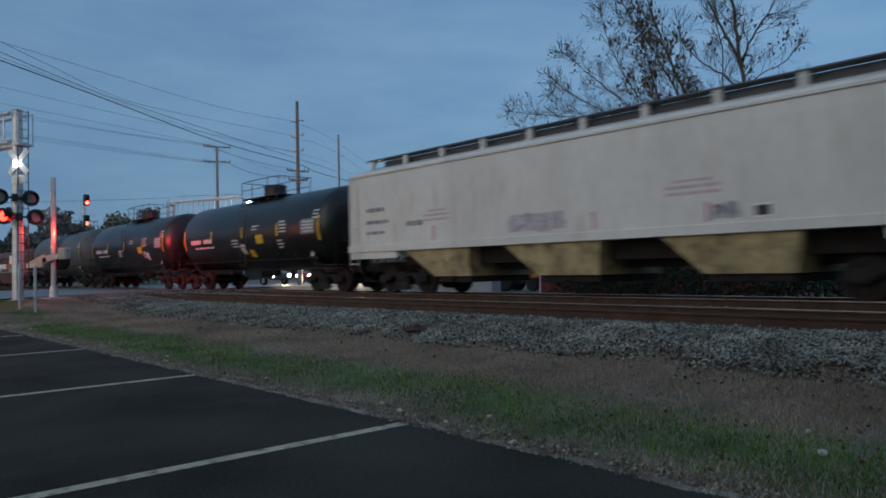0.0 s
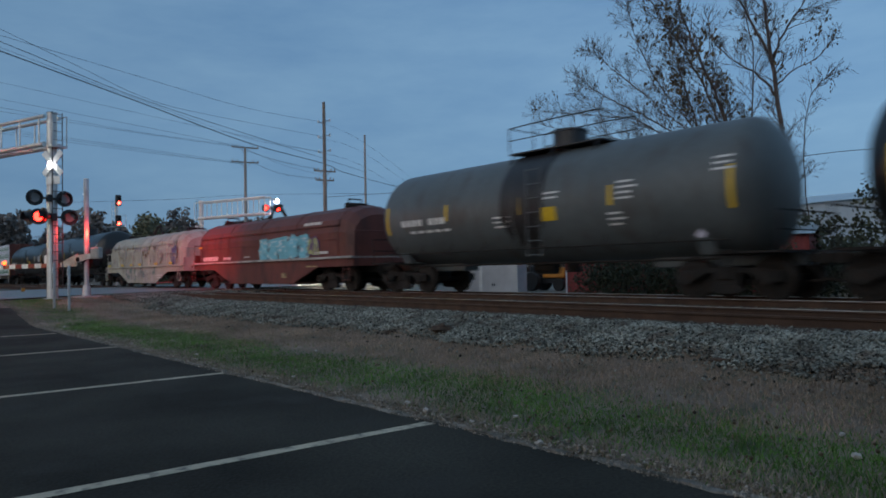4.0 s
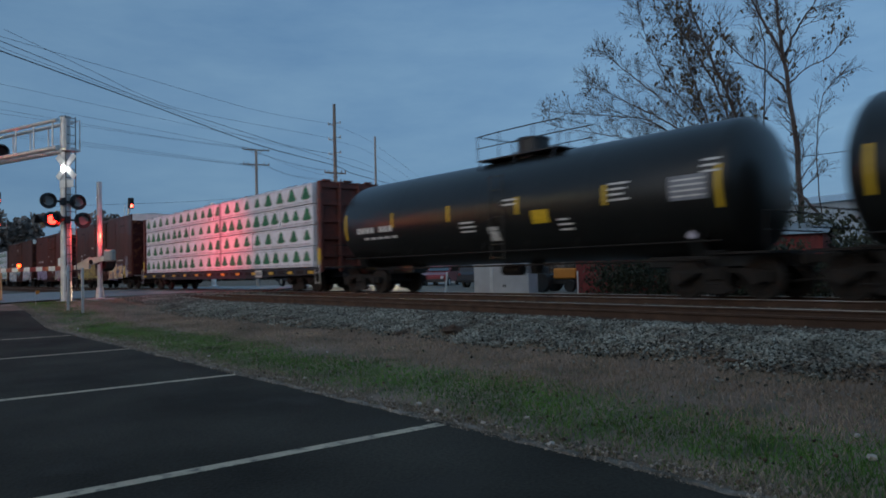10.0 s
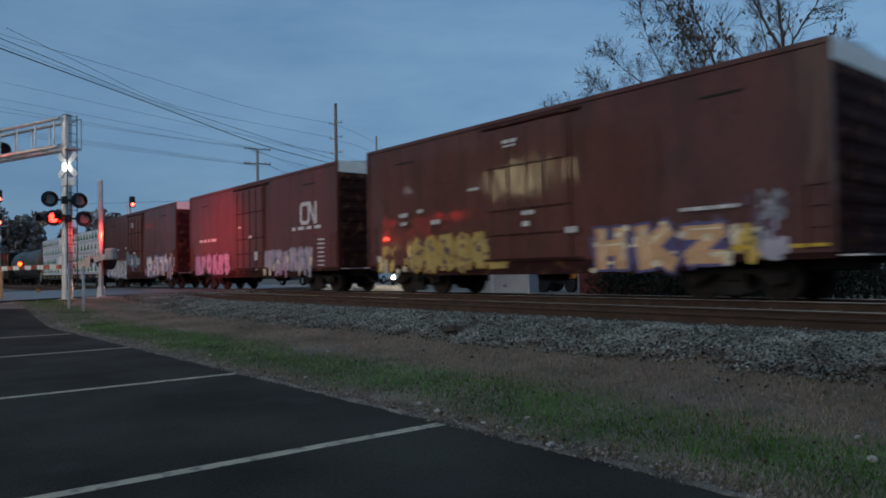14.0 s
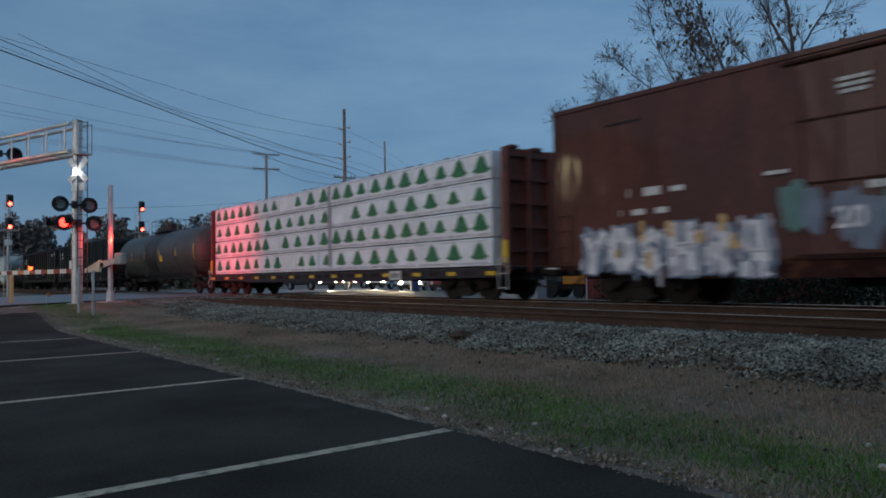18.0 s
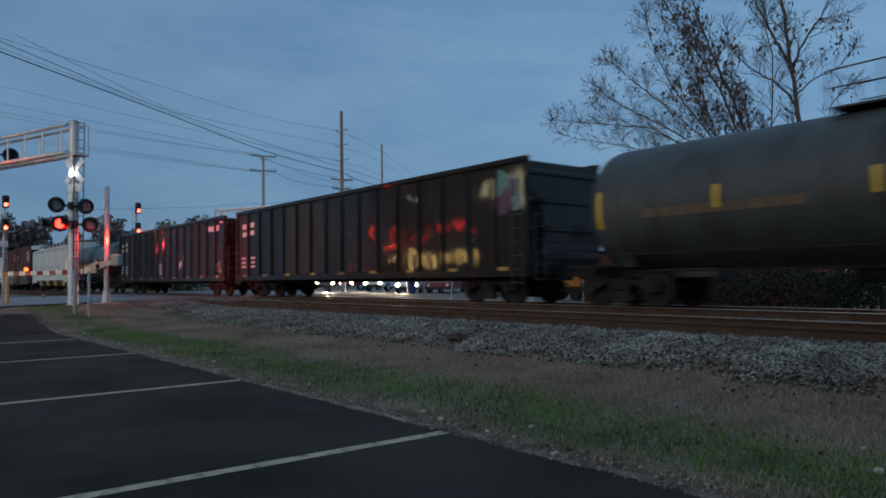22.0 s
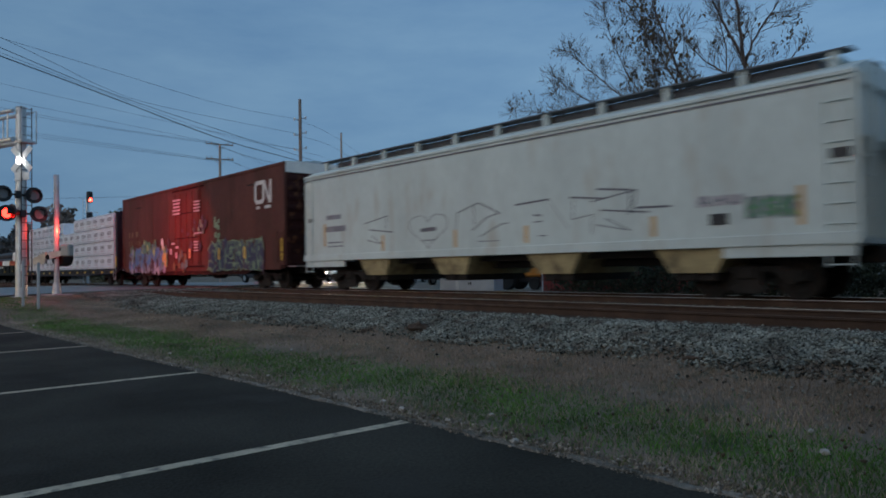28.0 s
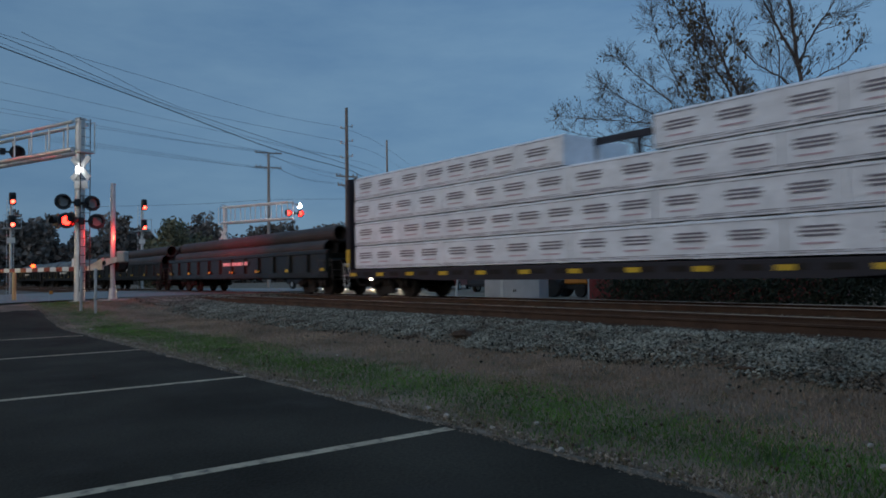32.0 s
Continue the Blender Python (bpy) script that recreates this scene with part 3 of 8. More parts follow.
blades("edge_straw", 90000, -38, 1.5, 4.16, 5.3, 0.055, 0.0042, M["straw"], 13, "dead straw along the asphalt edge", fringe)

# ---- the train: each car is built about its middle, x along, z from the rail top ----
CARS, FRONT_WHEELS, REAR_WHEELS = [], [], []


def make_wheelset(parent, x):
    bm = B()
    for s in (-1, 1):
        prof = [(0.0, 0.02), (0.10, 0.02), (0.11, 0.06), (0.30, 0.10), (0.38, 0.07), (0.455, 0.065), (0.455, -0.05), (0.485, -0.055), (0.485, -0.085), (0.38, -0.07), (0.30, -0.03), (0.0, -0.04)]
        rings = [[(r * math.cos(2 * math.pi * i / 28), s * (0.76 + d), r * math.sin(2 * math.pi * i / 28)) for i in range(28)] for r, d in prof[1:-1]]
        loft(bm, rings)
    rod(bm, (0, -1.02, 0), (0, 1.02, 0), 0.08, n=10)
    ob = part("wheelset", bm, M["steel"], parent)
    ob.location = (x, 0, 0.457)
    return ob


def make_truck():
    """A freight truck: two cast side frames, bolster, springs, two wheelsets."""
    bm = B()
    for s in (-1, 1):
        y0, y1 = (s * 0.96, s * 1.10) if s > 0 else (s * 1.10, s * 0.96)
        prism(bm, [(-1.18, 0.38), (-1.18, 0.60), (-0.62, 0.68), (0.62, 0.68), (1.18, 0.60), (1.18, 0.38), (0.72, 0.42), (0.46, 0.58), (0.30, 0.58), (0.30, 0.30), (0.42, 0.22), (0.22, 0.13), (-0.22, 0.13), (-0.42, 0.22), (-0.30, 0.30), (-0.30, 0.58), (-0.46, 0.58), (-0.72, 0.42)], y0, y1)
        for dx in (-0.18, 0, 0.18):
            rod(bm, (dx, s * 1.03, 0.17), (dx, s * 1.03, 0.42), 0.07, n=8)
        for dx in (-0.89, 0.89):
            rod(bm, (dx, s * 1.0, 0.457), (dx, s * 1.15, 0.457), 0.13, n=10)
            box(bm, dx - 0.17, dx + 0.17, s * 1.03 - 0.09, s * 1.03 + 0.09, 0.44, 0.62, 0.02)
    box(bm, -0.2, 0.2, -1.16, 1.16, 0.42, 0.72, 0.03)
    for dx in (-0.45, 0.45):
        box(bm, dx - 0.05, dx + 0.05, -0.9, 0.9, 0.30, 0.42)
    ob = part("truck", bm, M["steel"], None, "rusty cast-steel freight truck")
    make_wheelset(ob, -0.89), make_wheelset(ob, 0.89)
    return ob


TRUCK = []


def fit_running_gear(car, half, centre):
    for s in (-1, 1):
        if not TRUCK:
            TRUCK.append(make_truck())
            ob = TRUCK[0]
            ob.matrix_basis = pose(s * centre, 0, 0)
        else:
            ob = copy_thing(TRUCK[0], pose(s * centre, 0, 0))
        ob.parent = car
        for w in ob.children:
            (FRONT_WHEELS if w.location.x > 0 else REAR_WHEELS).append(w)
        # coupler, draught gear and hose
        bm = B()
        x0, x1 = half * s - 0.2 * s, (half + 0.55) * s
        box(bm, min(x0, x1), max(x0, x1), -0.09, 0.09, 0.76, 0.94, 0.02)
        box(bm, min(x1, x1 + 0.28 * s), max(x1, x1 + 0.28 * s), -0.17, 0.15, 0.70, 1.0, 0.05)
        tube(bm, [((half + 0.1) * s, -0.35, 0.72), ((half + 0.45) * s, -0.33, 0.42), ((half + 0.9) * s, -0.3, 0.38)], 0.03)
        part("coupler", bm, M["steel"], car)


def ladder(car, x, y, z0, z1, material, wide=0.42, facing="y", step_z=0.36):
    bm = B()
    n = max(2, int((z1 - z0) / step_z))
    for i in range(n + 1):
        z = z0 + (z1 - z0) * i / n
        if facing == "y":
            rod(bm, (x - wide / 2, y, z), (x + wide / 2, y, z), 0.014, n=6)
        else:
            rod(bm, (x, y - wide / 2, z), (x, y + wide / 2, z), 0.014, n=6)
    for s in (-0.5, 0.5):
        if facing == "y":
            rod(bm, (x + s * wide, y, z0 - 0.05), (x + s * wide, y, z1 + 0.05), 0.017, n=6)
        else:
            rod(bm, (x, y + s * wide, z0 - 0.05), (x, y + s * wide, z1 + 0.05), 0.017, n=6)
    part("ladder", bm, material, car)


def brake_wheel(car, x, y, z):
    bm = B()
    pts = [(x, y + 0.26 * math.cos(i * math.pi / 6), z + 0.26 * math.sin(i * math.pi / 6)) for i in range(13)]
    tube(bm, pts, 0.018)
    for i in (0, 4, 8):
        rod(bm, (x, y, z), pts[i], 0.014, n=6)
    part("brake_wheel", bm, M["steel"], car)


def panel_bars(car, rows, y, material, name="lettering", label="", thick=0.004):
    """Flat painted bars on a side, each a part: rows of x, z, width, height."""
    for x, z, w, hgt in rows:
        bm = B()
        box(bm, x - w / 2, x + w / 2, min(y, y - thick), max(y, y - thick), z - hgt / 2, z + hgt / 2)
        part(name, bm, material, car, label)


def bar_text(x, z, w, n, hgt=0.16, seed=0, gap=0.05):
    """A run of n bars that stands for a line of lettering."""
    r = random.Random(seed)
    parts = [0.6 + r.random() for _ in range(n)]
    s, out, at = sum(parts), [], x - w / 2
    for p in parts:
        q = p / s * w
        out.append((at + q / 2, z, max(q - gap, 0.03), hgt))
        at += q
    return out


def blob(x, z, w, h, seed, slant=0.0):
    """An uneven, pointed shape of sprayed paint: outline points."""
    r = random.Random(seed)
    pts, n = [], r.choice((9, 11, 13, 14))
    for i in range(n):
        a = 2 * math.pi * (i + r.uniform(-0.25, 0.25)) / n
        c, s = math.cos(a), math.sin(a)
        q = (1 / max(abs(c), abs(s)) ** 0.8) * r.uniform(0.72, 1.16)
        pts.append((x + w / 2 * c * q + slant * s * h / 2, z + h / 2 * s * q))
    return pts


def flat(bm, pts, y):
    bm.faces.new([bm.verts.new((p[0], y, p[1])) for p in pts])


LETTERS = {
    "H": [[(-0.36, -0.5), (-0.36, 0.5)], [(0.36, -0.5), (0.36, 0.5)], [(-0.36, 0.0), (0.36, 0.04)]],
    "K": [[(-0.36, -0.5), (-0.36, 0.5)], [(0.38, 0.48), (-0.2, 0.0), (0.4, -0.5)]],
    "Z": [[(-0.42, 0.42), (0.40, 0.42), (-0.38, -0.40), (0.42, -0.42)]],
    "P": [[(-0.34, -0.5), (-0.34, 0.44), (0.22, 0.44), (0.38, 0.22), (0.22, -0.04), (-0.2, -0.06)]],
    "A": [[(-0.42, -0.5), (-0.12, 0.42), (0.14, 0.42), (0.42, -0.5)], [(-0.2, -0.16), (0.22, -0.16)]],
    "T": [[(-0.44, 0.42), (0.44, 0.44)], [(0.0, 0.42), (0.02, -0.5)]],
    "O": [[(-0.1, 0.44), (-0.38, 0.2), (-0.38, -0.2), (-0.1, -0.44), (0.14, -0.44), (0.38, -0.2), (0.38, 0.2), (0.14, 0.44), (-0.1, 0.44)]],
    "E": [[(0.38, 0.44), (-0.34, 0.42), (-0.34, -0.44), (0.4, -0.42)], [(-0.3, 0.0), (0.26, 0.02)]],
    "S": [[(0.38, 0.36), (0.0, 0.46), (-0.36, 0.28), (-0.2, 0.04), (0.24, -0.06), (0.38, -0.28), (0.0, -0.46), (-0.4, -0.34)]],
    "R": [[(-0.34, -0.5), (-0.34, 0.44), (0.2, 0.44), (0.36, 0.22), (0.16, 0.02), (-0.2, 0.0)], [(0.0, 0.0), (0.4, -0.5)]],
    "M": [[(-0.4, -0.5), (-0.34, 0.46), (0.0, -0.08), (0.34, 0.46), (0.4, -0.5)]],
    "L": [[(-0.34, 0.5), (-0.34, -0.42), (0.4, -0.42)]],
    "N": [[(-0.38, -0.5), (-0.36, 0.46), (0.36, -0.44), (0.38, 0.5)]],
    "U": [[(-0.38, 0.5), (-0.36, -0.24), (-0.1, -0.46), (0.14, -0.46), (0.36, -0.24), (0.38, 0.5)]],
    "Y": [[(-0.4, 0.5), (0.0, 0.02), (0.4, 0.5)], [(0.0, 0.02), (0.0, -0.5)]],
}


def bar_strokes(bm, lines, wide, y, r):
    """Straight-sided strokes of sprayed paint along broken lines, each bar a hair above the last."""
    k = 0
    for pts in lines:
        for (a, b), (c, d) in zip(pts, pts[1:]):
            u = Vector((c - a, d - b))
            if u.length < 0.01:
                continue
            u.normalize()
            w0, w1 = wide / 2 * r.uniform(0.85, 1.1), wide / 2 * r.uniform(0.85, 1.1)
            e, q = u * wide * 0.42, Vector((-u.y, u.x))
            flat(bm, [(a - e.x + q.x * w0, b - e.y + q.y * w0), (a - e.x - q.x * w0, b - e.y - q.y * w0), (c + e.x - q.x * w1, d + e.y - q.y * w1), (c + e.x + q.x * w1, d + e.y + q.y * w1)], y - 0.00015 * k)
            k += 1


def patches(car, x, z, w, h, n, y, colours, seed, label, size=(0.12, 0.3)):
    """Loose ragged dabs of worn paint, each colour one part."""
    r = random.Random(seed)
    for j, c in enumerate(colours):
        bm = B()
        for i in range(n):
            flat(bm, blob(x + w * r.uniform(-0.5, 0.5), z + h * r.uniform(-0.5, 0.5), r.uniform(*size), r.uniform(*size) * 1.7, seed * 31 + 7 * i + j), y - 0.003 - 0.0003 * i - 0.0001 * j)
        bmesh.ops.recalc_face_normals(bm, faces=bm.faces)
        tagged(part("graffiti", bm, PAINT[c], car), label, kind="stuff")


def graffiti(car, x, z, w, h, n, y, fill, edge, inner=None, seed=1, label="", word="", slant=0.0, thick=0.24, ground=None):
    """Sprayed block letters on a side: a ragged ground coat, outlined strokes, then mottled dabs and thin highlights over them."""
    r = random.Random(seed)
    word = word or "".join(r.choice("KZPASREMOUYH") for _ in range(n))
    n = len(word)
    if n == 1:
        bm = B()
        flat(bm, blob(x, z, w, h, seed * 100, slant), y - 0.004)
        bmesh.ops.recalc_face_normals(bm, faces=bm.faces)
        part("graffiti", bm, PAINT[fill], car, label)
        return
    spots = [(x - w / 2 + w * (i + 0.5) / n, z + r.uniform(-0.04, 0.04) * h, w / n * r.uniform(0.92, 1.08), h * r.uniform(0.84, 0.98), slant + r.uniform(-0.12, 0.12)) for i in range(n)]
    root = None
    for i, (sx, sz, sw, sh, sl) in enumerate(spots):
        bm = B()
        flat(bm, blob(sx, sz, sw * 1.05, sh * 1.0, seed * 100 + i, sl), y - 0.003 - 0.0004 * (i % 4))
        bmesh.ops.recalc_face_normals(bm, faces=bm.faces)
        ob = part("ground_coat" if root else "graffiti", bm, PAINT[ground or edge], root or car, "" if root else label)
        root = root or ob
    for i, (ch, (sx, sz, sw, sh, sl)) in enumerate(zip(word, spots)):
        t = min(sw * 1.15, sh) * thick
        lines = [[(sx + (sw - t) * a + sl * sh * b, sz + (sh - t) * b) for a, b in line] for line in LETTERS[ch]]
        for name, col, wide, lift in (("outline", edge, t * 1.42, 0.006), ("fill", fill, t, 0.0095)):
            bm = B()
            bar_strokes(bm, lines, wide, y - lift - 0.0002 * (i % 3), r)
            bmesh.ops.recalc_face_normals(bm, faces=bm.faces)
            tagged(part(name, bm, PAINT[col], root), "sprayed letter " + name, kind="stuff")
        bm = B()
        for q in range(7):                              # dabs of the second colour and overspray
            flat(bm, blob(sx + sw * r.uniform(-0.5, 0.5), sz + sh * r.uniform(-0.5, 0.5), sw * r.uniform(0.08, 0.24), sh * r.uniform(0.05, 0.2), seed * 37 + i * 9 + q), y - 0.0125 - 0.0002 * q)
        for line in lines:
            bar_strokes(bm, [[(px + t * 0.2, pz + t * 0.22) for px, pz in line[:2]]], t * 0.14, y - 0.0145, r)
        bmesh.ops.recalc_face_normals(bm, faces=bm.faces)
        tagged(part("highlight", bm, PAINT[inner or edge], root), "sprayed dabs and thin highlights", kind="stuff")


def painted_text(car, words, x, z, size, y, paint):
    """Readable painted characters on a side."""
    c = bpy.data.curves.new("painted_text", "FONT")
    c.body, c.size, c.align_x, c.offset, c.extrude = words, size, "CENTER", 0.012, 0.002
    tmp = new("painted_text", c)
    bpy.context.view_layer.update()
    me = bpy.data.meshes.new_from_object(tmp.evaluated_get(bpy.context.evaluated_depsgraph_get()))
    bpy.data.objects.remove(tmp)
    me.transform(Matrix.Translation((x, y, z)) @ Matrix.Rotation(radians(90), 4, "X"))
    me.materials.clear()
    me.materials.append(paint)
    ob = new("painted_text", me)
    ob.parent = car
    return tagged(ob, "white sprayed figures")


def reflectors(car, xs, z, y, w=0.45, h=0.11):
    for x in xs:
        bm = B()
        box(bm, x - w / 2, x + w / 2, y - 0.006, y, z - h / 2, z + h / 2)
        part("reflector", bm, M["yellow"], car, "yellow reflective strip")


def new_car(name, left, right, label, category="railway car"):
    """The car's base, with its body's ends at left and right at the start of the clip."""
    mid, half = (left + right) / 2, (right - left) / 2
    car = thing(name, pose(mid, FAR, RAIL), label, category, "cars of the train")
    CARS.append((car, mid))
    return car, half


def boxcar(left, right, body, label, decor, top=5.06, door_w=3.1):
    car, half = new_car("boxcar", left, right, label)
    fit_running_gear(car, half, half - 2.3)
    yb, zb = 1.52, 0.98
    for s in (-1, 1):                                   # sides with horizontal seams, proud posts and a hanging sill
        bm = B()
        a, b = sorted((s * yb, s * (yb - 0.08)))
        box(bm, -half, half, a, b, zb, top)
        wall = part("side_wall", bm, body, car)
        for x0 in (-half * 0.72, half * 0.72):          # narrow slots near the eaves
            bm = B()
            box(bm, x0 - 0.5, x0 + 0.5, *sorted((s * yb, s * (yb + 0.012))), 4.36, 4.42)
            part("slot", bm, M["steel"], wall)
        for k in range(1, 8):                           # upright sheet laps
            x0 = -half + 2 * half * k / 8
            if abs(x0) > door_w / 2 + 0.1:
                bm = B()
                box(bm, x0 - 0.05, x0 + 0.05, *sorted((s * yb, s * (yb + 0.006))), zb, top - 0.13)
                part("seam", bm, body, wall)
        bm = B()
        box(bm, -half, half, *sorted((s * yb, s * (yb + 0.035))), top - 0.13, top - 0.02, 0.01)
        part("top_chord", bm, body, wall)
        for x in (-half + 0.06, half - 0.06):
            bm = B()
            box(bm, x - 0.06, x + 0.06, *sorted((s * yb, s * (yb + 0.03))), zb, top - 0.13)
            part("corner_post", bm, body, wall)
        bm = B()
        h2 = half - 3.4
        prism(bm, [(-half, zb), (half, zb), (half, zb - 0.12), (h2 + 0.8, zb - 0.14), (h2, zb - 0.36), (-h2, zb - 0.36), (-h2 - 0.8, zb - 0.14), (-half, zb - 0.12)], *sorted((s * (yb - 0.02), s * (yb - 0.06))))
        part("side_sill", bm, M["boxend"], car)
        # plug door with its rails and bars
        bm = B()
        box(bm, -door_w / 2, door_w / 2, *sorted((s * (yb + 0.006), s * (yb + 0.055))), zb + 0.08, top - 0.3, 0.01)
        door = part("door", bm, body, car)
        for i in range(5):
            x = -door_w / 2 + 0.15 + (door_w - 0.3) * i / 4
            bm = B()
            rod(bm, (x, s * (yb + 0.075), zb + 0.15), (x, s * (yb + 0.075), top - 0.4), 0.022, n=6)
            part("locking_rod", bm, body, door)
        for zz in (1.7, 2.4, 3.62):
            bm = B()
            box(bm, -door_w / 2 + 0.01, door_w / 2 - 0.01, *sorted((s * (yb + 0.05), s * (yb + 0.07))), zz, zz + 0.05)
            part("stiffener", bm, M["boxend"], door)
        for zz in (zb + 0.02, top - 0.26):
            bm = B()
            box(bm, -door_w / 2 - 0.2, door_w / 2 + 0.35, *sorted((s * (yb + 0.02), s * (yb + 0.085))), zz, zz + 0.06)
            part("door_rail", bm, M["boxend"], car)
    for s in (-1, 1):                                   # ends with stamped horizontal corrugations, white top band
        bm = B()
        x0, x1 = sorted((s * half, s * (half - 0.1)))
        box(bm, x0, x1, -yb + 0.08, yb - 0.08, zb, top + 0.02)
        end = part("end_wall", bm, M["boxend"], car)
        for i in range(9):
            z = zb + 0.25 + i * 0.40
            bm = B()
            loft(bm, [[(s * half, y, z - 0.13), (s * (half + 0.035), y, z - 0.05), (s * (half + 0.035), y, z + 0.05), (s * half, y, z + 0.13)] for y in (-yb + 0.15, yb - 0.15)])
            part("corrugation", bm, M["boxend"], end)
        bm = B()
        box(bm, *sorted((s * (half + 0.003), s * (half + 0.012))), -yb + 0.05, yb - 0.05, top - 0.42, top + 0.02)
        part("end_band", bm, M["band"], car, "white painted high-clearance band")
        for yy in (-1, 1):
            ladder(car, s * (half - 0.3), yy * (yb + 0.05), zb + 0.1, zb + 1.3, body)
        ladder(car, s * (half + 0.12), -yb + 0.35, zb + 0.1, 3.2, M["boxend"], facing="x")
        bm = B()
        box(bm, *sorted((s * half, s * (half + 0.5))), -1.4, 1.4, zb - 0.08, zb - 0.04)
        part("end_platform", bm, M["galv"], car)
    brake_wheel(car, half + 0.2, 0.75, 2.3)
    bm = B()                                            # shallow roof with cross ribs
    loft(bm, [[(x, -yb - 0.01, top - 0.02), (x, 0, top + 0.13), (x, yb + 0.01, top - 0.02), (x, 0, top - 0.06)] for x in (-half, half)])
    for i in range(13):
        x = -half + 0.5 + (2 * half - 1) * i / 12
        loft(bm, [[(x + d, -yb, top), (x + d, 0, top + 0.17), (x + d, yb, top), (x + d, 0, top + 0.08)] for d in (-0.06, 0.06)])
    part("roof", bm, M["galv"], car, "galvanised ribbed roof")
    bm = B()
    box(bm, -half, half, -0.35, 0.35, 0.62, zb, 0.02)
    for x in (-half * 0.4, 0, half * 0.4):
        box(bm, x - 0.1, x + 0.1, -1.45, 1.45, 0.7, zb)
    rod(bm, (-1.5, 0.6, 0.6), (-0.5, 0.6, 0.6), 0.2, n=10)
    part("underframe", bm, M["steel"], car)
    decor(car, half, -yb - 0.016)
    return car


def side_patch(bm, r, zc, x0, x1, a0, a1, n=5, lift=0.006):
    """A curved plate on the camera side of a tank, between two angles (degrees up from level)."""
    rows = []
    for x in (x0, x1):
        rows.append([(x, -(r + lift) * math.cos(radians(a0 + (a1 - a0) * i / n)), zc + (r + lift) * math.sin(radians(a0 + (a1 - a0) * i / n))) for i in range(n + 1)])
    loft(bm, rows, closed=False)


def tank_car(left, right, body, label, r=1.56, zc=2.47, dome_x=0.0, marks=None, spill=False, cage=True):
    car, half = new_car("tank_car", left, right, label)
    fit_running_gear(car, half + 0.35, half - 0.95)
    bm, seg = B(), 40
    prof = [(-half, 0.02)] + [(-half + 0.66 - 0.66 * math.cos(a), r * math.sin(a)) for a in (0.25, 0.5, 0.8, 1.1, 1.35, math.pi / 2)]
    for k in (-0.5, 0.0, 0.5):
        prof += [(half * k - 0.09, r), (half * k - 0.03, r), (half * k, r + 0.006), (half * k + 0.03, r), (half * k + 0.09, r)]
    prof += [(half - 0.66 + 0.66 * math.cos(a), r * math.sin(a)) for a in (math.pi / 2, 1.35, 1.1, 0.8, 0.5, 0.25)] + [(half, 0.02)]
    loft(bm, [[(x, q * math.cos(2 * math.pi * i / seg), zc + q * math.sin(2 * math.pi * i / seg)) for i in range(seg)] for x, q in prof])
    part("tank", bm, body, car, smooth=True)
    bm = B()                                            # manway housing
    rod(bm, (dome_x, 0, zc + r - 0.1), (dome_x, 0, zc + r + 0.50), 0.48, 0.48, n=20)
    rod(bm, (dome_x, 0, zc + r + 0.50), (dome_x, 0, zc + r + 0.56), 0.52, 0.50, n=20)
    part("dome", bm, M["black"], car)
    bm = B()                                            # platform beside it
    box(bm, dome_x - 1.65, dome_x + 1.65, -0.78, 0.78, zc + r + 0.0, zc + r + 0.04)
    for s in (-1, 1):
        for x in (-1.5, 0, 1.5):
            rod(bm, (dome_x + x, s * 0.74, zc + r), (dome_x + x, s * 0.9, zc + r - 0.3), 0.025, n=6)
    part("platform", bm, M["black"], car)
    if cage:
        for s in (-1, 1):
            bm = B()
            zt = zc + r + 0.80
            for x in (-1.65, -0.7, 0.7, 1.65):
                rod(bm, (dome_x + x, s * 0.76, zc + r + 0.02), (dome_x + x, s * 0.76, zt), 0.017, n=6)
            tube(bm, [(dome_x - 1.65, s * 0.76, zt - 0.02), (dome_x - 0.7, s * 0.76, zt), (dome_x + 0.7, s * 0.76, zt), (dome_x + 1.65, s * 0.76, zt - 0.02)], 0.018)
            tube(bm, [(dome_x - 1.65, s * 0.76, zc + r + 0.42), (dome_x + 1.65, s * 0.76, zc + r + 0.42)], 0.015)
            rod(bm, (dome_x + s * 1.65, -0.76, zt - 0.02), (dome_x + s * 1.65, 0.76, zt - 0.02), 0.017, n=6)
            part("railing", bm, M["black"], car)
    for s in (-1, 1):                                   # stub sills, saddles, end platforms and grab rails
        bm = B()
        box(bm, *sorted((s * (half - 3.2), s * (half + 0.35))), -0.33, 0.33, 0.70, 1.02, 0.03)
        prism(bm, [(-1.3, 1.35), (-1.15, 0.98), (1.15, 0.98), (1.3, 1.35), (0.9, 1.02), (-0.9, 1.02)], *sorted((s * (half - 1.5), s * (half - 1.1))), axis="x")
        part("stub_sill", bm, body, car)
        bm = B()
        box(bm, *sorted((s * (half - 1.0), s * (half + 0.4))), -1.42, 1.42, 0.98, 1.03)
        part("end_platform", bm, M["steel"], car)
        bm = B()
        tube(bm, [(s * (half + 0.35), -1.4, 1.03), (s * (half + 0.35), -1.4, 1.85), (s * (half + 0.35), 1.4, 1.85), (s * (half + 0.35), 1.4, 1.03)], 0.02)
        tube(bm, [(s * (half + 0.35), -1.4, 1.45), (s * (half + 0.35), 1.4, 1.45)], 0.016)
        part("end_railing", bm, M["steel"], car)
        ladder(car, s * (half - 0.7), -1.5, 0.35, 1.05, M["steel"])
    bm = B()                                            # grab rail along the tank and piping below it
    rod(bm, (-half + 0.6, -1.5, 1.28), (half - 0.6, -1.5, 1.28), 0.018, n=6)
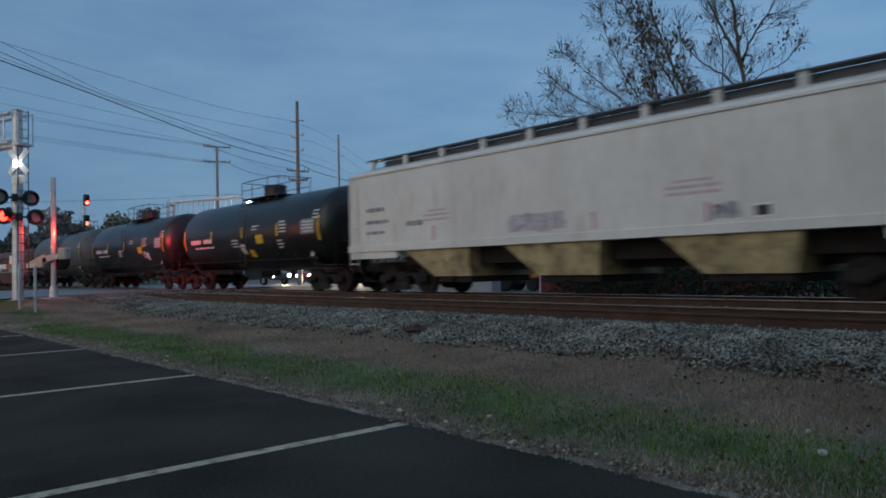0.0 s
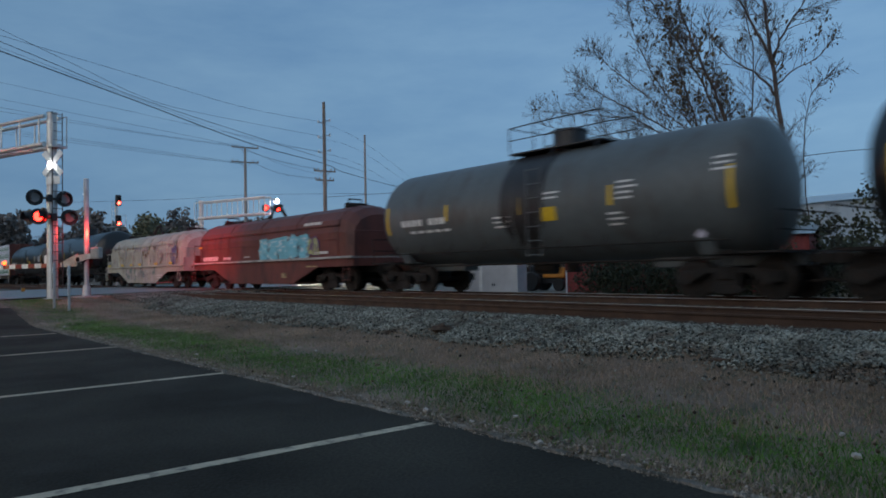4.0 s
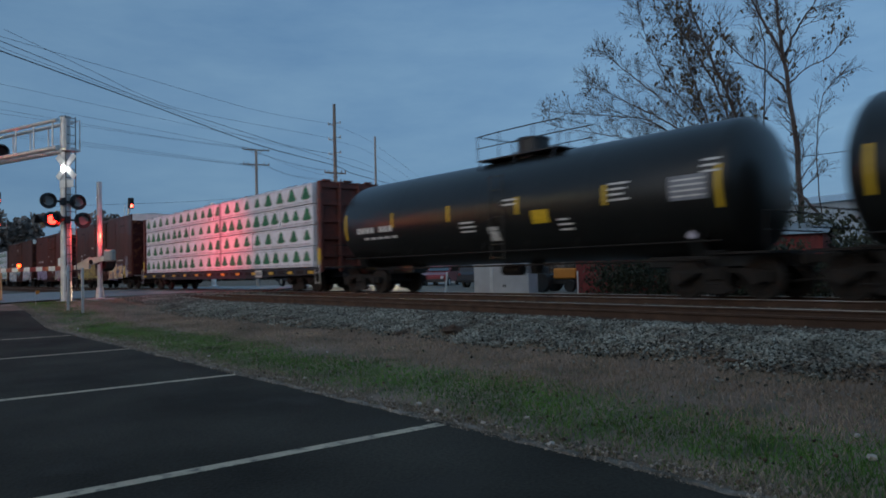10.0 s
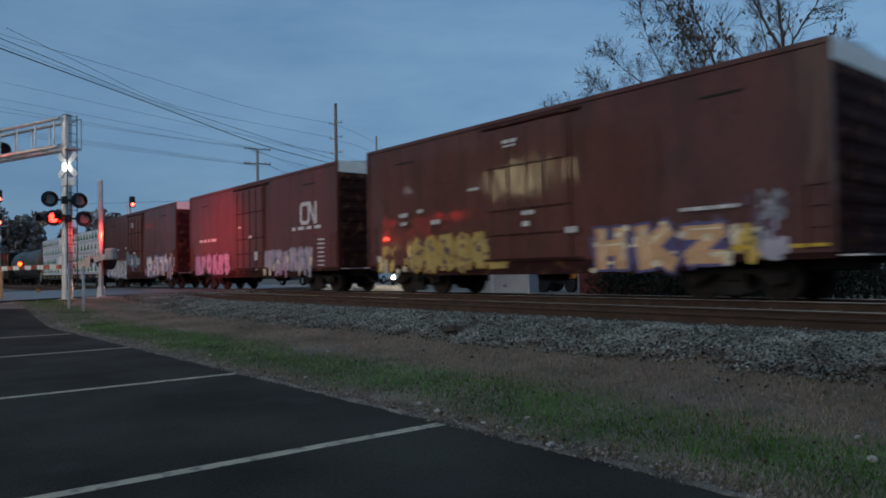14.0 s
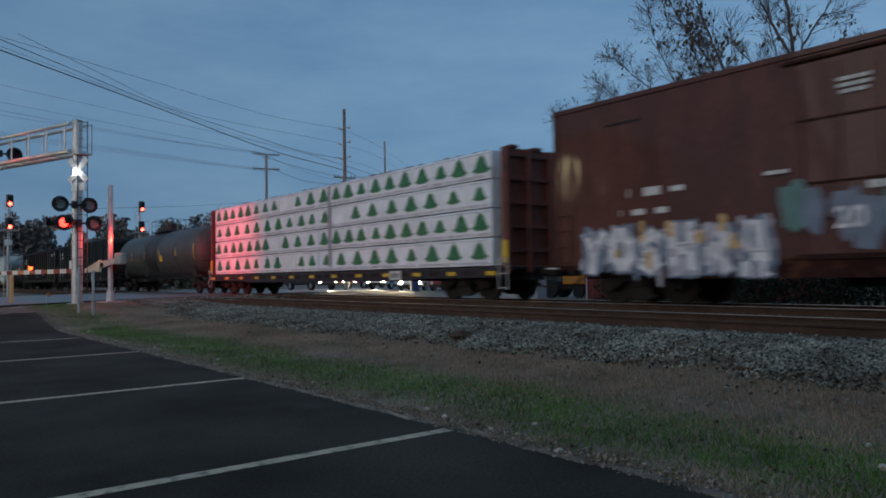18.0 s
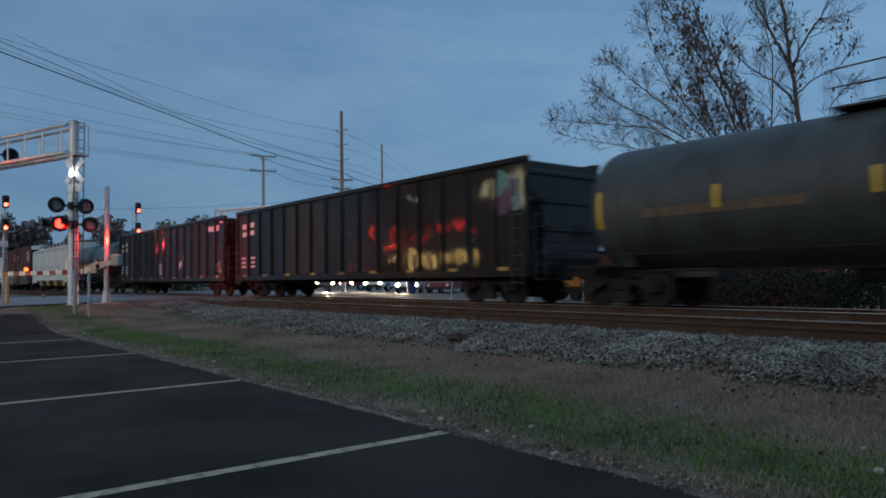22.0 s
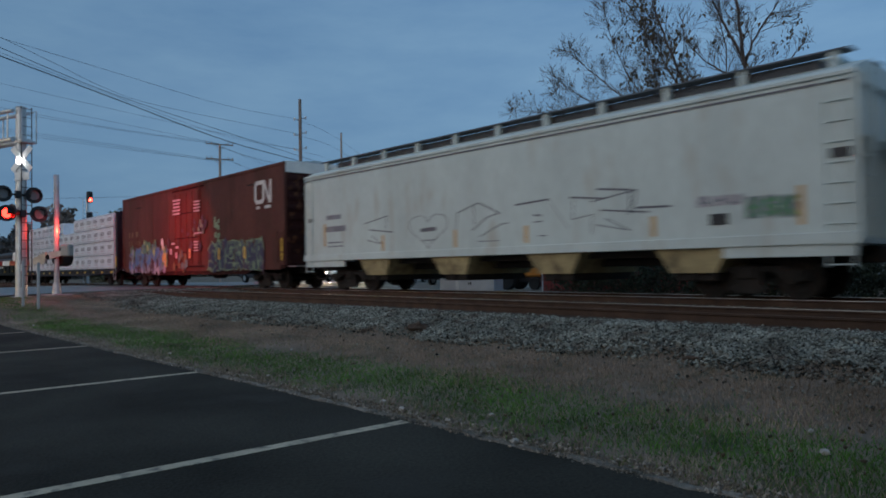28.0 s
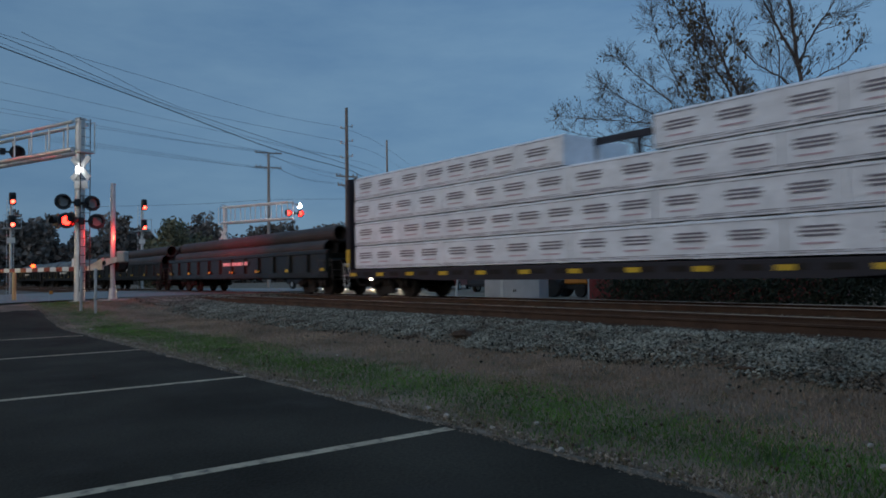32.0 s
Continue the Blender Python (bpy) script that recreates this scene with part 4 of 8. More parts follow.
    rod(bm, (-half + 1.2, -0.9, 0.88), (half - 1.2, -0.9, 0.88), 0.025, n=6)
    for i in range(9):
        x = -half + 1.0 + (2 * half - 2) * i / 8
        rod(bm, (x, -1.5, 1.28), (x, -1.36, 1.55), 0.014, n=5)
    part("side_rail", bm, M["steel"], car)
    ladder(car, dome_x, -1.60, 1.1, zc + 0.9, body, wide=0.5)
    bm = B()
    rod(bm, (dome_x, 0, 0.62), (dome_x, 0, zc - r + 0.1), 0.22, n=12)
    part("drain_pipe", bm, M["steel"], car)
    bm = B()
    rod(bm, (dome_x - 1.6, 0.25, 0.75), (dome_x - 0.8, 0.25, 0.75), 0.18, n=10)
    part("outlet_valve", bm, M["steel"], car)
    n = 5 if half < 7 else 6
    for i in range(n):                                  # upright yellow strips
        x = -half + 0.75 + (2 * half - 1.3) * i / (n - 1)
        bm = B()
        side_patch(bm, r, zc, x - 0.06, x + 0.06, -20 if i in (0, n - 1) else -9, 14 if i in (0, n - 1) else 9)
        part("reflector", bm, M["yellow"], car, "yellow reflective strip")
    if spill:                                           # product stain that runs down from the dome
        bm, rr = B(), random.Random(9)
        x0, x1 = (dome_x - 0.5, dome_x + 1.9) if spill == "broad" else (dome_x - 1.3, dome_x + 0.3)
        n, m = 14, 30
        rows = []
        for i in range(n + 1):
            x = x0 + (x1 - x0) * i / n
            lo = -60 + 22 * rr.random() + 35 * abs(2 * i / n - 1) ** 2
            rows.append([(x, -(r + 0.012) * math.cos(radians(lo + (88 - lo) * j / m)), zc + (r + 0.012) * math.sin(radians(lo + (88 - lo) * j / m))) for j in range(m + 1)])
        loft(bm, rows, closed=False)
        part("stain", bm, M["tankolive"] if spill == "grey" else M["spill"], car, "dark product stain below the dome")
    marks and marks(car, half, r, zc)
    return car


def tank_marks(yellow_x=1.6, white_x=0.1, panel=True, second=False, orange=False, seed=1, faint=False):
    def put(car, half, r, zc):
        rr = random.Random(seed)

        def plate(x0, x1, z0, z1, m, label="", name="placard", n=3):
            bm = B()
            side_patch(bm, r, zc, x0, x1, math.degrees(math.asin((z0 - zc) / r)), math.degrees(math.asin((z1 - zc) / r)), n)
            part(name, bm, m, car, label)
        x = -half + 1.5
        for i in range(8 if not orange else 0):          # car number, as bars
            if i != 4:
                plate(x, x + 0.22, 2.16, 2.36, M["letter"], name="lettering", n=1)
            x += 0.28
        for i in range(0 if faint else 5):
            plate(-half + 1.9 + 0.42 * i, -half + 2.2 + 0.42 * i, 1.93, 2.01, M["letter"], name="lettering", n=1)
        if orange:
            for i in range(9):
                plate(-half + 2.0 + 0.42 * i, -half + 2.36 + 0.42 * i, 2.12, 2.32, PAINT["rusty" if faint else "ochre"], "worn orange-yellow lettering", "lettering", 1)
        for x, z, k, w in ((1.0, 2.55, 2, 0.6), (-0.9, 1.9, 3, 0.7), (half - 3.4, 2.35, 4, 0.6), (3.0, 1.75, 3, 0.5), (half - 0.95, 2.75, 3, 0.5)):
            for i in range(0 if faint else k):
                plate(x, x + w * rr.uniform(0.7, 1.0), z + 0.13 * i, z + 0.13 * i + 0.05, M["letter"], name="lettering", n=1)
        if yellow_x is not None:
            plate(yellow_x - 0.3, yellow_x + 0.3, 1.98, 2.34, M["yellow"], "yellow placard")
        if white_x is not None:
            plate(white_x - 0.2, white_x + 0.2, 1.6, 2.0, M["letter"], "white placard")
        if second:
            plate(white_x + 0.45, white_x + 0.85, 1.45, 1.75, M["yellow"], "small yellow placard")
        if panel:
            plate(half - 1.75, half - 0.8, 2.2, 2.75, PAINT["grey"], "grey data panel")
            for i in range(4):
                plate(half - 1.68, half - 0.88, 2.27 + 0.12 * i, 2.31 + 0.12 * i, M["letter"], name="lettering", n=1)
        if faint:
            return
        bm = B()
        x, z = half - 1.4, 1.42
        y = -math.sqrt(r * r - (z - zc) ** 2) - 0.12
        flat(bm, [(x, z + 0.14), (x + 0.14, z), (x, z - 0.14), (x - 0.14, z)], y)
        flat(bm, [(x, z - 0.14), (x + 0.14, z), (x, z + 0.14), (x - 0.14, z)], y + 0.01)
        part("placard", bm, PAINT["pale"], car, "white diamond hazard placard")
        bm = B()
        rod(bm, (x, y + 0.015, z), (x, y + 0.2, z), 0.03, n=6)
        part("placard_holder", bm, M["steel"], car)
    return put


def covered_hopper(left, right, body, label, decor, chutes, zb=1.5, top=4.12, seam=False):
    car, half = new_car("covered_hopper", left, right, label)
    fit_running_gear(car, half, half - 2.3)
    yb = 1.53
    sec = [(-yb, zb), (-yb, top - 0.5), (-yb + 0.02, top - 0.2), (-yb + 0.16, top - 0.05), (-0.62, top + 0.20), (0.62, top + 0.20), (yb - 0.16, top - 0.05), (yb - 0.02, top - 0.2), (yb, top - 0.5), (yb, zb)]
    bm = B()
    loft(bm, [[(x, y, z) for y, z in sec] for x in (-half + 0.95, half - 0.95)])
    part("body", bm, body, car)
    bm = B()
    for s in (-1, 1):
        box(bm, -half, half, *sorted((s * yb, s * (yb + 0.05))), zb - 0.12, zb + 0.10, 0.01)
        box(bm, -half, half, *sorted((s * yb, s * (yb + 0.03))), top - 0.22, top - 0.14, 0.01)
        box(bm, -half + 0.1, -half + 2.6, *sorted((s * (yb - 0.05), s * yb)), zb - 0.34, zb - 0.12)
        box(bm, half - 2.6, half - 0.1, *sorted((s * (yb - 0.05), s * yb)), zb - 0.34, zb - 0.12)
    part("side_sill", bm, body, car)
    for s in (-1, 1):                                   # ends: side panels carried past the slope sheet, a closed top, corner posts, cross ties
        for q in (-1, 1):
            bm = B()
            box(bm, *sorted((s * (half - 0.95), s * (half - 0.1))), *sorted((q * (yb - 0.03), q * yb)), zb + 0.1, 3.1)
            part("side_panel", bm, body, car)
        bm = B()
        cap = [(-yb, 3.1)] + sec[1:9] + [(yb, 3.1)]
        loft(bm, [[(s * x, y, z) for y, z in cap] for x in (half - 0.95, half - 0.1)])
        part("end_cap", bm, body, car)
        bm = B()
        loft(bm, [[(s * (half - 0.95), -yb + 0.1, top - 0.2), (s * (half - 0.95), yb - 0.1, top - 0.2), (s * (half - 0.95 - 0.0), yb - 0.1, 2.9), (s * (half - 0.95), -yb + 0.1, 2.9)], [(s * (half - 2.6), -yb + 0.1, 1.3), (s * (half - 2.6), yb - 0.1, 1.3), (s * (half - 2.6), yb - 0.1, 1.2), (s * (half - 2.6), -yb + 0.1, 1.2)]])
        part("slope_sheet", bm, M["hopgrey"] if body is M["hopgrey"] else body, car)
        bm = B()
        for y in (-yb + 0.06, yb - 0.06, -0.5, 0.5):
            box(bm, *sorted((s * half, s * (half - 0.1))), y - 0.05, y + 0.05, zb - 0.1, top - 0.3)
        box(bm, *sorted((s * half, s * (half - 0.1))), -yb, yb, top - 0.36, top - 0.22)
        box(bm, *sorted((s * half, s * (half - 1.0))), -yb, yb, zb - 0.12, zb - 0.02)
        part("end_frame", bm, body, car)
        for y in (-yb - 0.03, yb + 0.03):
            ladder(car, s * (half - 0.35), y, zb - 0.5, top - 0.3, body, wide=0.46)
        ladder(car, s * (half + 0.05), -yb + 0.35, zb, top - 0.2, body, facing="x")
    brake_wheel(car, half + 0.15, 0.6, 2.5)
    for xc, w0, w1, skew in chutes:                     # discharge chutes: middle, width above and below, lean
        z1 = zb - 0.11
        bm = B()
        loft(bm, [[(xc - w0 / 2, -yb + 0.05, z1), (xc + w0 / 2, -yb + 0.05, z1), (xc + w0 / 2, yb - 0.05, z1), (xc - w0 / 2, yb - 0.05, z1)],
                  [(xc - w1 / 2 + skew, -1.40, 0.56), (xc + w1 / 2 + skew, -1.40, 0.56), (xc + w1 / 2 + skew, 1.40, 0.56), (xc - w1 / 2 + skew, 1.40, 0.56)]])
        ch = part("chute", bm, M["chute"], car, "dust-stained discharge chute")
        bm = B()
        box(bm, xc + skew - w1 / 2 + 0.05, xc + skew + w1 / 2 - 0.05, -1.3, 1.3, 0.38, 0.556, 0.02)
        rod(bm, (xc + skew, -1.42, 0.48), (xc + skew, -1.25, 0.48), 0.06, n=8)
        part("outlet_gate", bm, M["steel"], ch)
    bm = B()                                            # dark box that stands in for the shade in the void between the chutes
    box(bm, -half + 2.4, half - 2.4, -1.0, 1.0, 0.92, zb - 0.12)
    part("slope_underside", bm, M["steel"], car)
    if seam:                                            # shadow line under the rolled eave, put in as a dark strip
        bm = B()
        for q in (-1, 1):
            box(bm, -half + 0.1, half - 0.1, *sorted((q * yb, q * (yb + 0.012))), top - 0.335, top - 0.295)
        part("eave_seam", bm, PAINT["ink"], car, "dark strip for the shadow under the eave")
    bm = B()                                            # roof walk on posts over the dark hatch trough
    for y in (-0.80, 0.80):
        box(bm, -half + 0.3, half - 0.3, y - 0.2, y + 0.2, top + 0.40, top + 0.43)
    part("roof_walk", bm, M["walkway"], car, "grey grating roof walk")
    for y in (-0.9, 0.9):
        for i in range(11):
            x = -half + 0.6 + (2 * half - 1.2) * i / 10
            bm = B()
            box(bm, x - 0.07, x + 0.07, y - 0.06, y + 0.06, top + 0.05, top + 0.40)
            part("walk_bracket", bm, body, car)
    bm = B()
    box(bm, -half + 0.9, half - 0.9, -0.66, 0.66, top + 0.15, top + 0.38, 0.03)
    part("hatch_trough", bm, M["walkway"], car)
    for i in range(10):
        x = -half + 1.4 + (2 * half - 2.8) * i / 9
        bm = B()
        box(bm, x - 0.75, x + 0.75, -0.42, 0.42, top + 0.382, top + 0.44, 0.02)
        part("hatch", bm, body, car)
    bm = B()
    box(bm, -half, half, -0.3, 0.3, 0.72, 1.05, 0.02)
    part("centre_sill", bm, M["steel"], car)
    decor(car, half, -yb - 0.002)
    return car


def gondola(left, right, label, decor, zb=0.92, top=4.0, body="gonblack", posts=17):
    car, half = new_car("gondola", left, right, label)
    fit_running_gear(car, half, half - 2.2)
    yb = 1.50
    for s in (-1, 1):
        bm = B()
        box(bm, -half, half, *sorted((s * yb, s * (yb - 0.05))), zb, top)
        part("side_wall", bm, M[body], car)
        bm = B()
        box(bm, -half, half, *sorted((s * (yb - 0.08), s * (yb + 0.10))), top - 0.02, top + 0.14, 0.02)
        part("top_chord", bm, M[body], car)
        bm = B()
        box(bm, -half, half, *sorted((s * (yb - 0.06), s * (yb + 0.06))), zb - 0.14, zb + 0.10, 0.015)
        part("side_sill", bm, M[body], car)
        for i in range(posts):
            x = -half + 0.12 + (2 * half - 0.24) * i / (posts - 1)
            bm = B()
            loft(bm, [[(x - 0.10, s * yb, z), (x - 0.06, s * (yb + 0.09), z), (x + 0.06, s * (yb + 0.09), z), (x + 0.10, s * yb, z)] for z in (zb + 0.1, top - 0.02)])
            part("side_post", bm, M[body], car)
        bm = B()
        box(bm, *sorted((s * half, s * (half - 0.06))), -yb + 0.05, yb - 0.05, zb, top)
        end = part("end_wall", bm, M[body], car)
        for z in np.linspace(zb + 0.4, top - 0.3, max(2, int((top - zb) / 0.7))):
            bm = B()
            box(bm, *sorted((s * half, s * (half + 0.09))), -yb, yb, z - 0.07, z + 0.07, 0.02)
            part("end_rib", bm, M[body], end)
        ladder(car, s * (half - 0.35), -yb - 0.13, zb - 0.3, min(top - 0.3, zb + 1.6), M["pipe"])
        ladder(car, s * (half + 0.12), -yb + 0.3, zb - 0.2, min(top - 0.3, zb + 1.6), M["pipe"], facing="x")
    bm = B()
    box(bm, -half, half, -yb + 0.05, yb - 0.05, zb - 0.06, zb + 0.02)
    box(bm, -half, half, -0.3, 0.3, 0.66, zb - 0.06, 0.02)
    for i in range(7):
        x = -half * 0.75 + half * 1.5 * i / 6
        box(bm, x - 0.08, x + 0.08, -1.4, 1.4, 0.72, zb - 0.06)
    part("floor", bm, M["steel"], car)
    brake_wheel(car, half + 0.2, 0.7, min(top - 0.4, 2.0))
    decor(car, half, -yb - 0.065)
    return car


def coil_car(left, right, body, label, decor, hoods=1):
    car, half = new_car("coil_car", left, right, label)
    fit_running_gear(car, half, half - 2.0)
    yb, zd = 1.42, 1.24
    bm = B()                                            # deep belly between the trucks
    prism(bm, [(-half, zd), (half, zd), (half, zd - 0.28), (half - 2.6, zd - 0.30), (half - 4.6, 0.30), (-half + 4.6, 0.30), (-half + 2.6, zd - 0.30), (-half, zd - 0.28)], -yb, -yb + 0.06)
    prism(bm, [(-half, zd), (half, zd), (half, zd - 0.28), (half - 2.6, zd - 0.30), (half - 4.6, 0.30), (-half + 4.6, 0.30), (-half + 2.6, zd - 0.30), (-half, zd - 0.28)], yb - 0.06, yb)
    box(bm, -half + 4.4, half - 4.4, -yb, yb, 0.28, 0.34)
    part("side_sill", bm, body, car)
    bm = B()
    box(bm, -half, half, -yb - 0.12, yb + 0.12, zd, zd + 0.09, 0.015)
    part("deck", bm, M["concrete"] if hoods == 1 else body, car, "pale walkway ledge" if hoods == 1 else "")
    sec = [(-1.40, zd + 0.09), (-1.42, 2.25), (-1.30, 2.72), (-1.02, 3.05), (-0.5, 3.25), (0, 3.30), (0.5, 3.25), (1.02, 3.05), (1.30, 2.72), (1.42, 2.25), (1.40, zd + 0.09)]
    a, b = -half + 0.35, half - 0.35

    def ring(x, k):
        return [(x, y * k, zd + 0.09 + (z - zd - 0.09) * k) for y, z in sec]
    bm = B()
    loft(bm, [ring(a, 0.80), ring(a + 0.25, 0.95), ring(a + 0.6, 1.0), ring(b - 0.6, 1.0), ring(b - 0.25, 0.95), ring(b, 0.80)])
    hood = part("hood", bm, body, car, "removable rounded steel cover")
    bm = B()                                            # seams and ribs on the cover
    for z in (1.98, 2.5):
        box(bm, a + 0.6, b - 0.6, -1.45, -1.40, z, z + 0.05)
        box(bm, a + 0.6, b - 0.6, 1.40, 1.45, z, z + 0.05)
    for i in range(9 if hoods > 1 else 5):
        x = a + 0.7 + (b - a - 1.4) * i / (8 if hoods > 1 else 4)
        for (y0, z0), (y1, z1) in zip(sec, sec[1:]):
            rod(bm, (x, y0 * 1.006, z0), (x, y1 * 1.006, z1 + 0.004), 0.022, n=5)
    part("hood_rib", bm, body, hood)
    for x in (-half * 0.12,):                           # lifting frame on the crown
        bm = B()
        tube(bm, [(x - 0.85, 0, 3.28), (x - 0.3, 0, 3.86), (x + 0.3, 0, 3.86), (x + 0.85, 0, 3.28)], 0.05)
        tube(bm, [(x, -0.5, 3.26), (x, 0, 3.86), (x, 0.5, 3.26)], 0.05)
        box(bm, x - 0.34, x + 0.34, -0.1, 0.1, 3.82, 3.94, 0.03)
        part("lifting_frame", bm, M["steel"], hood)
    for x in (-half + 1.9, half - 1.9):
        bm = B()
        box(bm, x - 0.12, x + 0.12, -0.5, 0.5, 3.22, 3.46, 0.04)
        tube(bm, [(x - 0.1, -0.3, 3.42), (x - 0.1, -0.3, 3.62), (x - 0.1, 0.3, 3.62), (x - 0.1, 0.3, 3.42)], 0.03)
        part("guide_bracket", bm, M["steel"], hood)
    for s in (-1, 1):
        bm = B()
        box(bm, *sorted((s * half, s * (half - 0.08))), -yb, yb, zd - 0.28, zd + 0.5)
        tube(bm, [(s * (half + 0.02), -1.4, zd), (s * (half + 0.02), -1.4, zd + 1.0), (s * (half + 0.02), 1.4, zd + 1.0), (s * (half + 0.02), 1.4, zd)], 0.025)
        part("end_sheet", bm, body, car)
        ladder(car, s * (half - 0.3), -yb - 0.14, 0.45, zd, body)
    brake_wheel(car, half + 0.2, 0.6, 2.0)
    bm = B()
    box(bm, -half, half, -0.32, 0.32, 0.72, 1.05, 0.02)
    part("centre_sill", bm, M["steel"], car)
    decor(car, half, -yb - 0.004)
    return car


def tree_mark(bm, x, z, y, k):
    """A green print of stacked bars that narrow to a tip."""
    side = []
    for i, w in enumerate((0.26, 0.52, 0.66, 0.76, 0.88, 1.0, 1.16, 1.52, 1.04)):
        side += [(k * w / 2, z + k * (0.568 - 0.108 * i)), (k * w / 2 * 0.94, z + k * (0.46 - 0.108 * i))]
    prism(bm, [(x + d, h) for d, h in side] + [(x - d, h) for d, h in side[::-1]], y - 0.004, y)


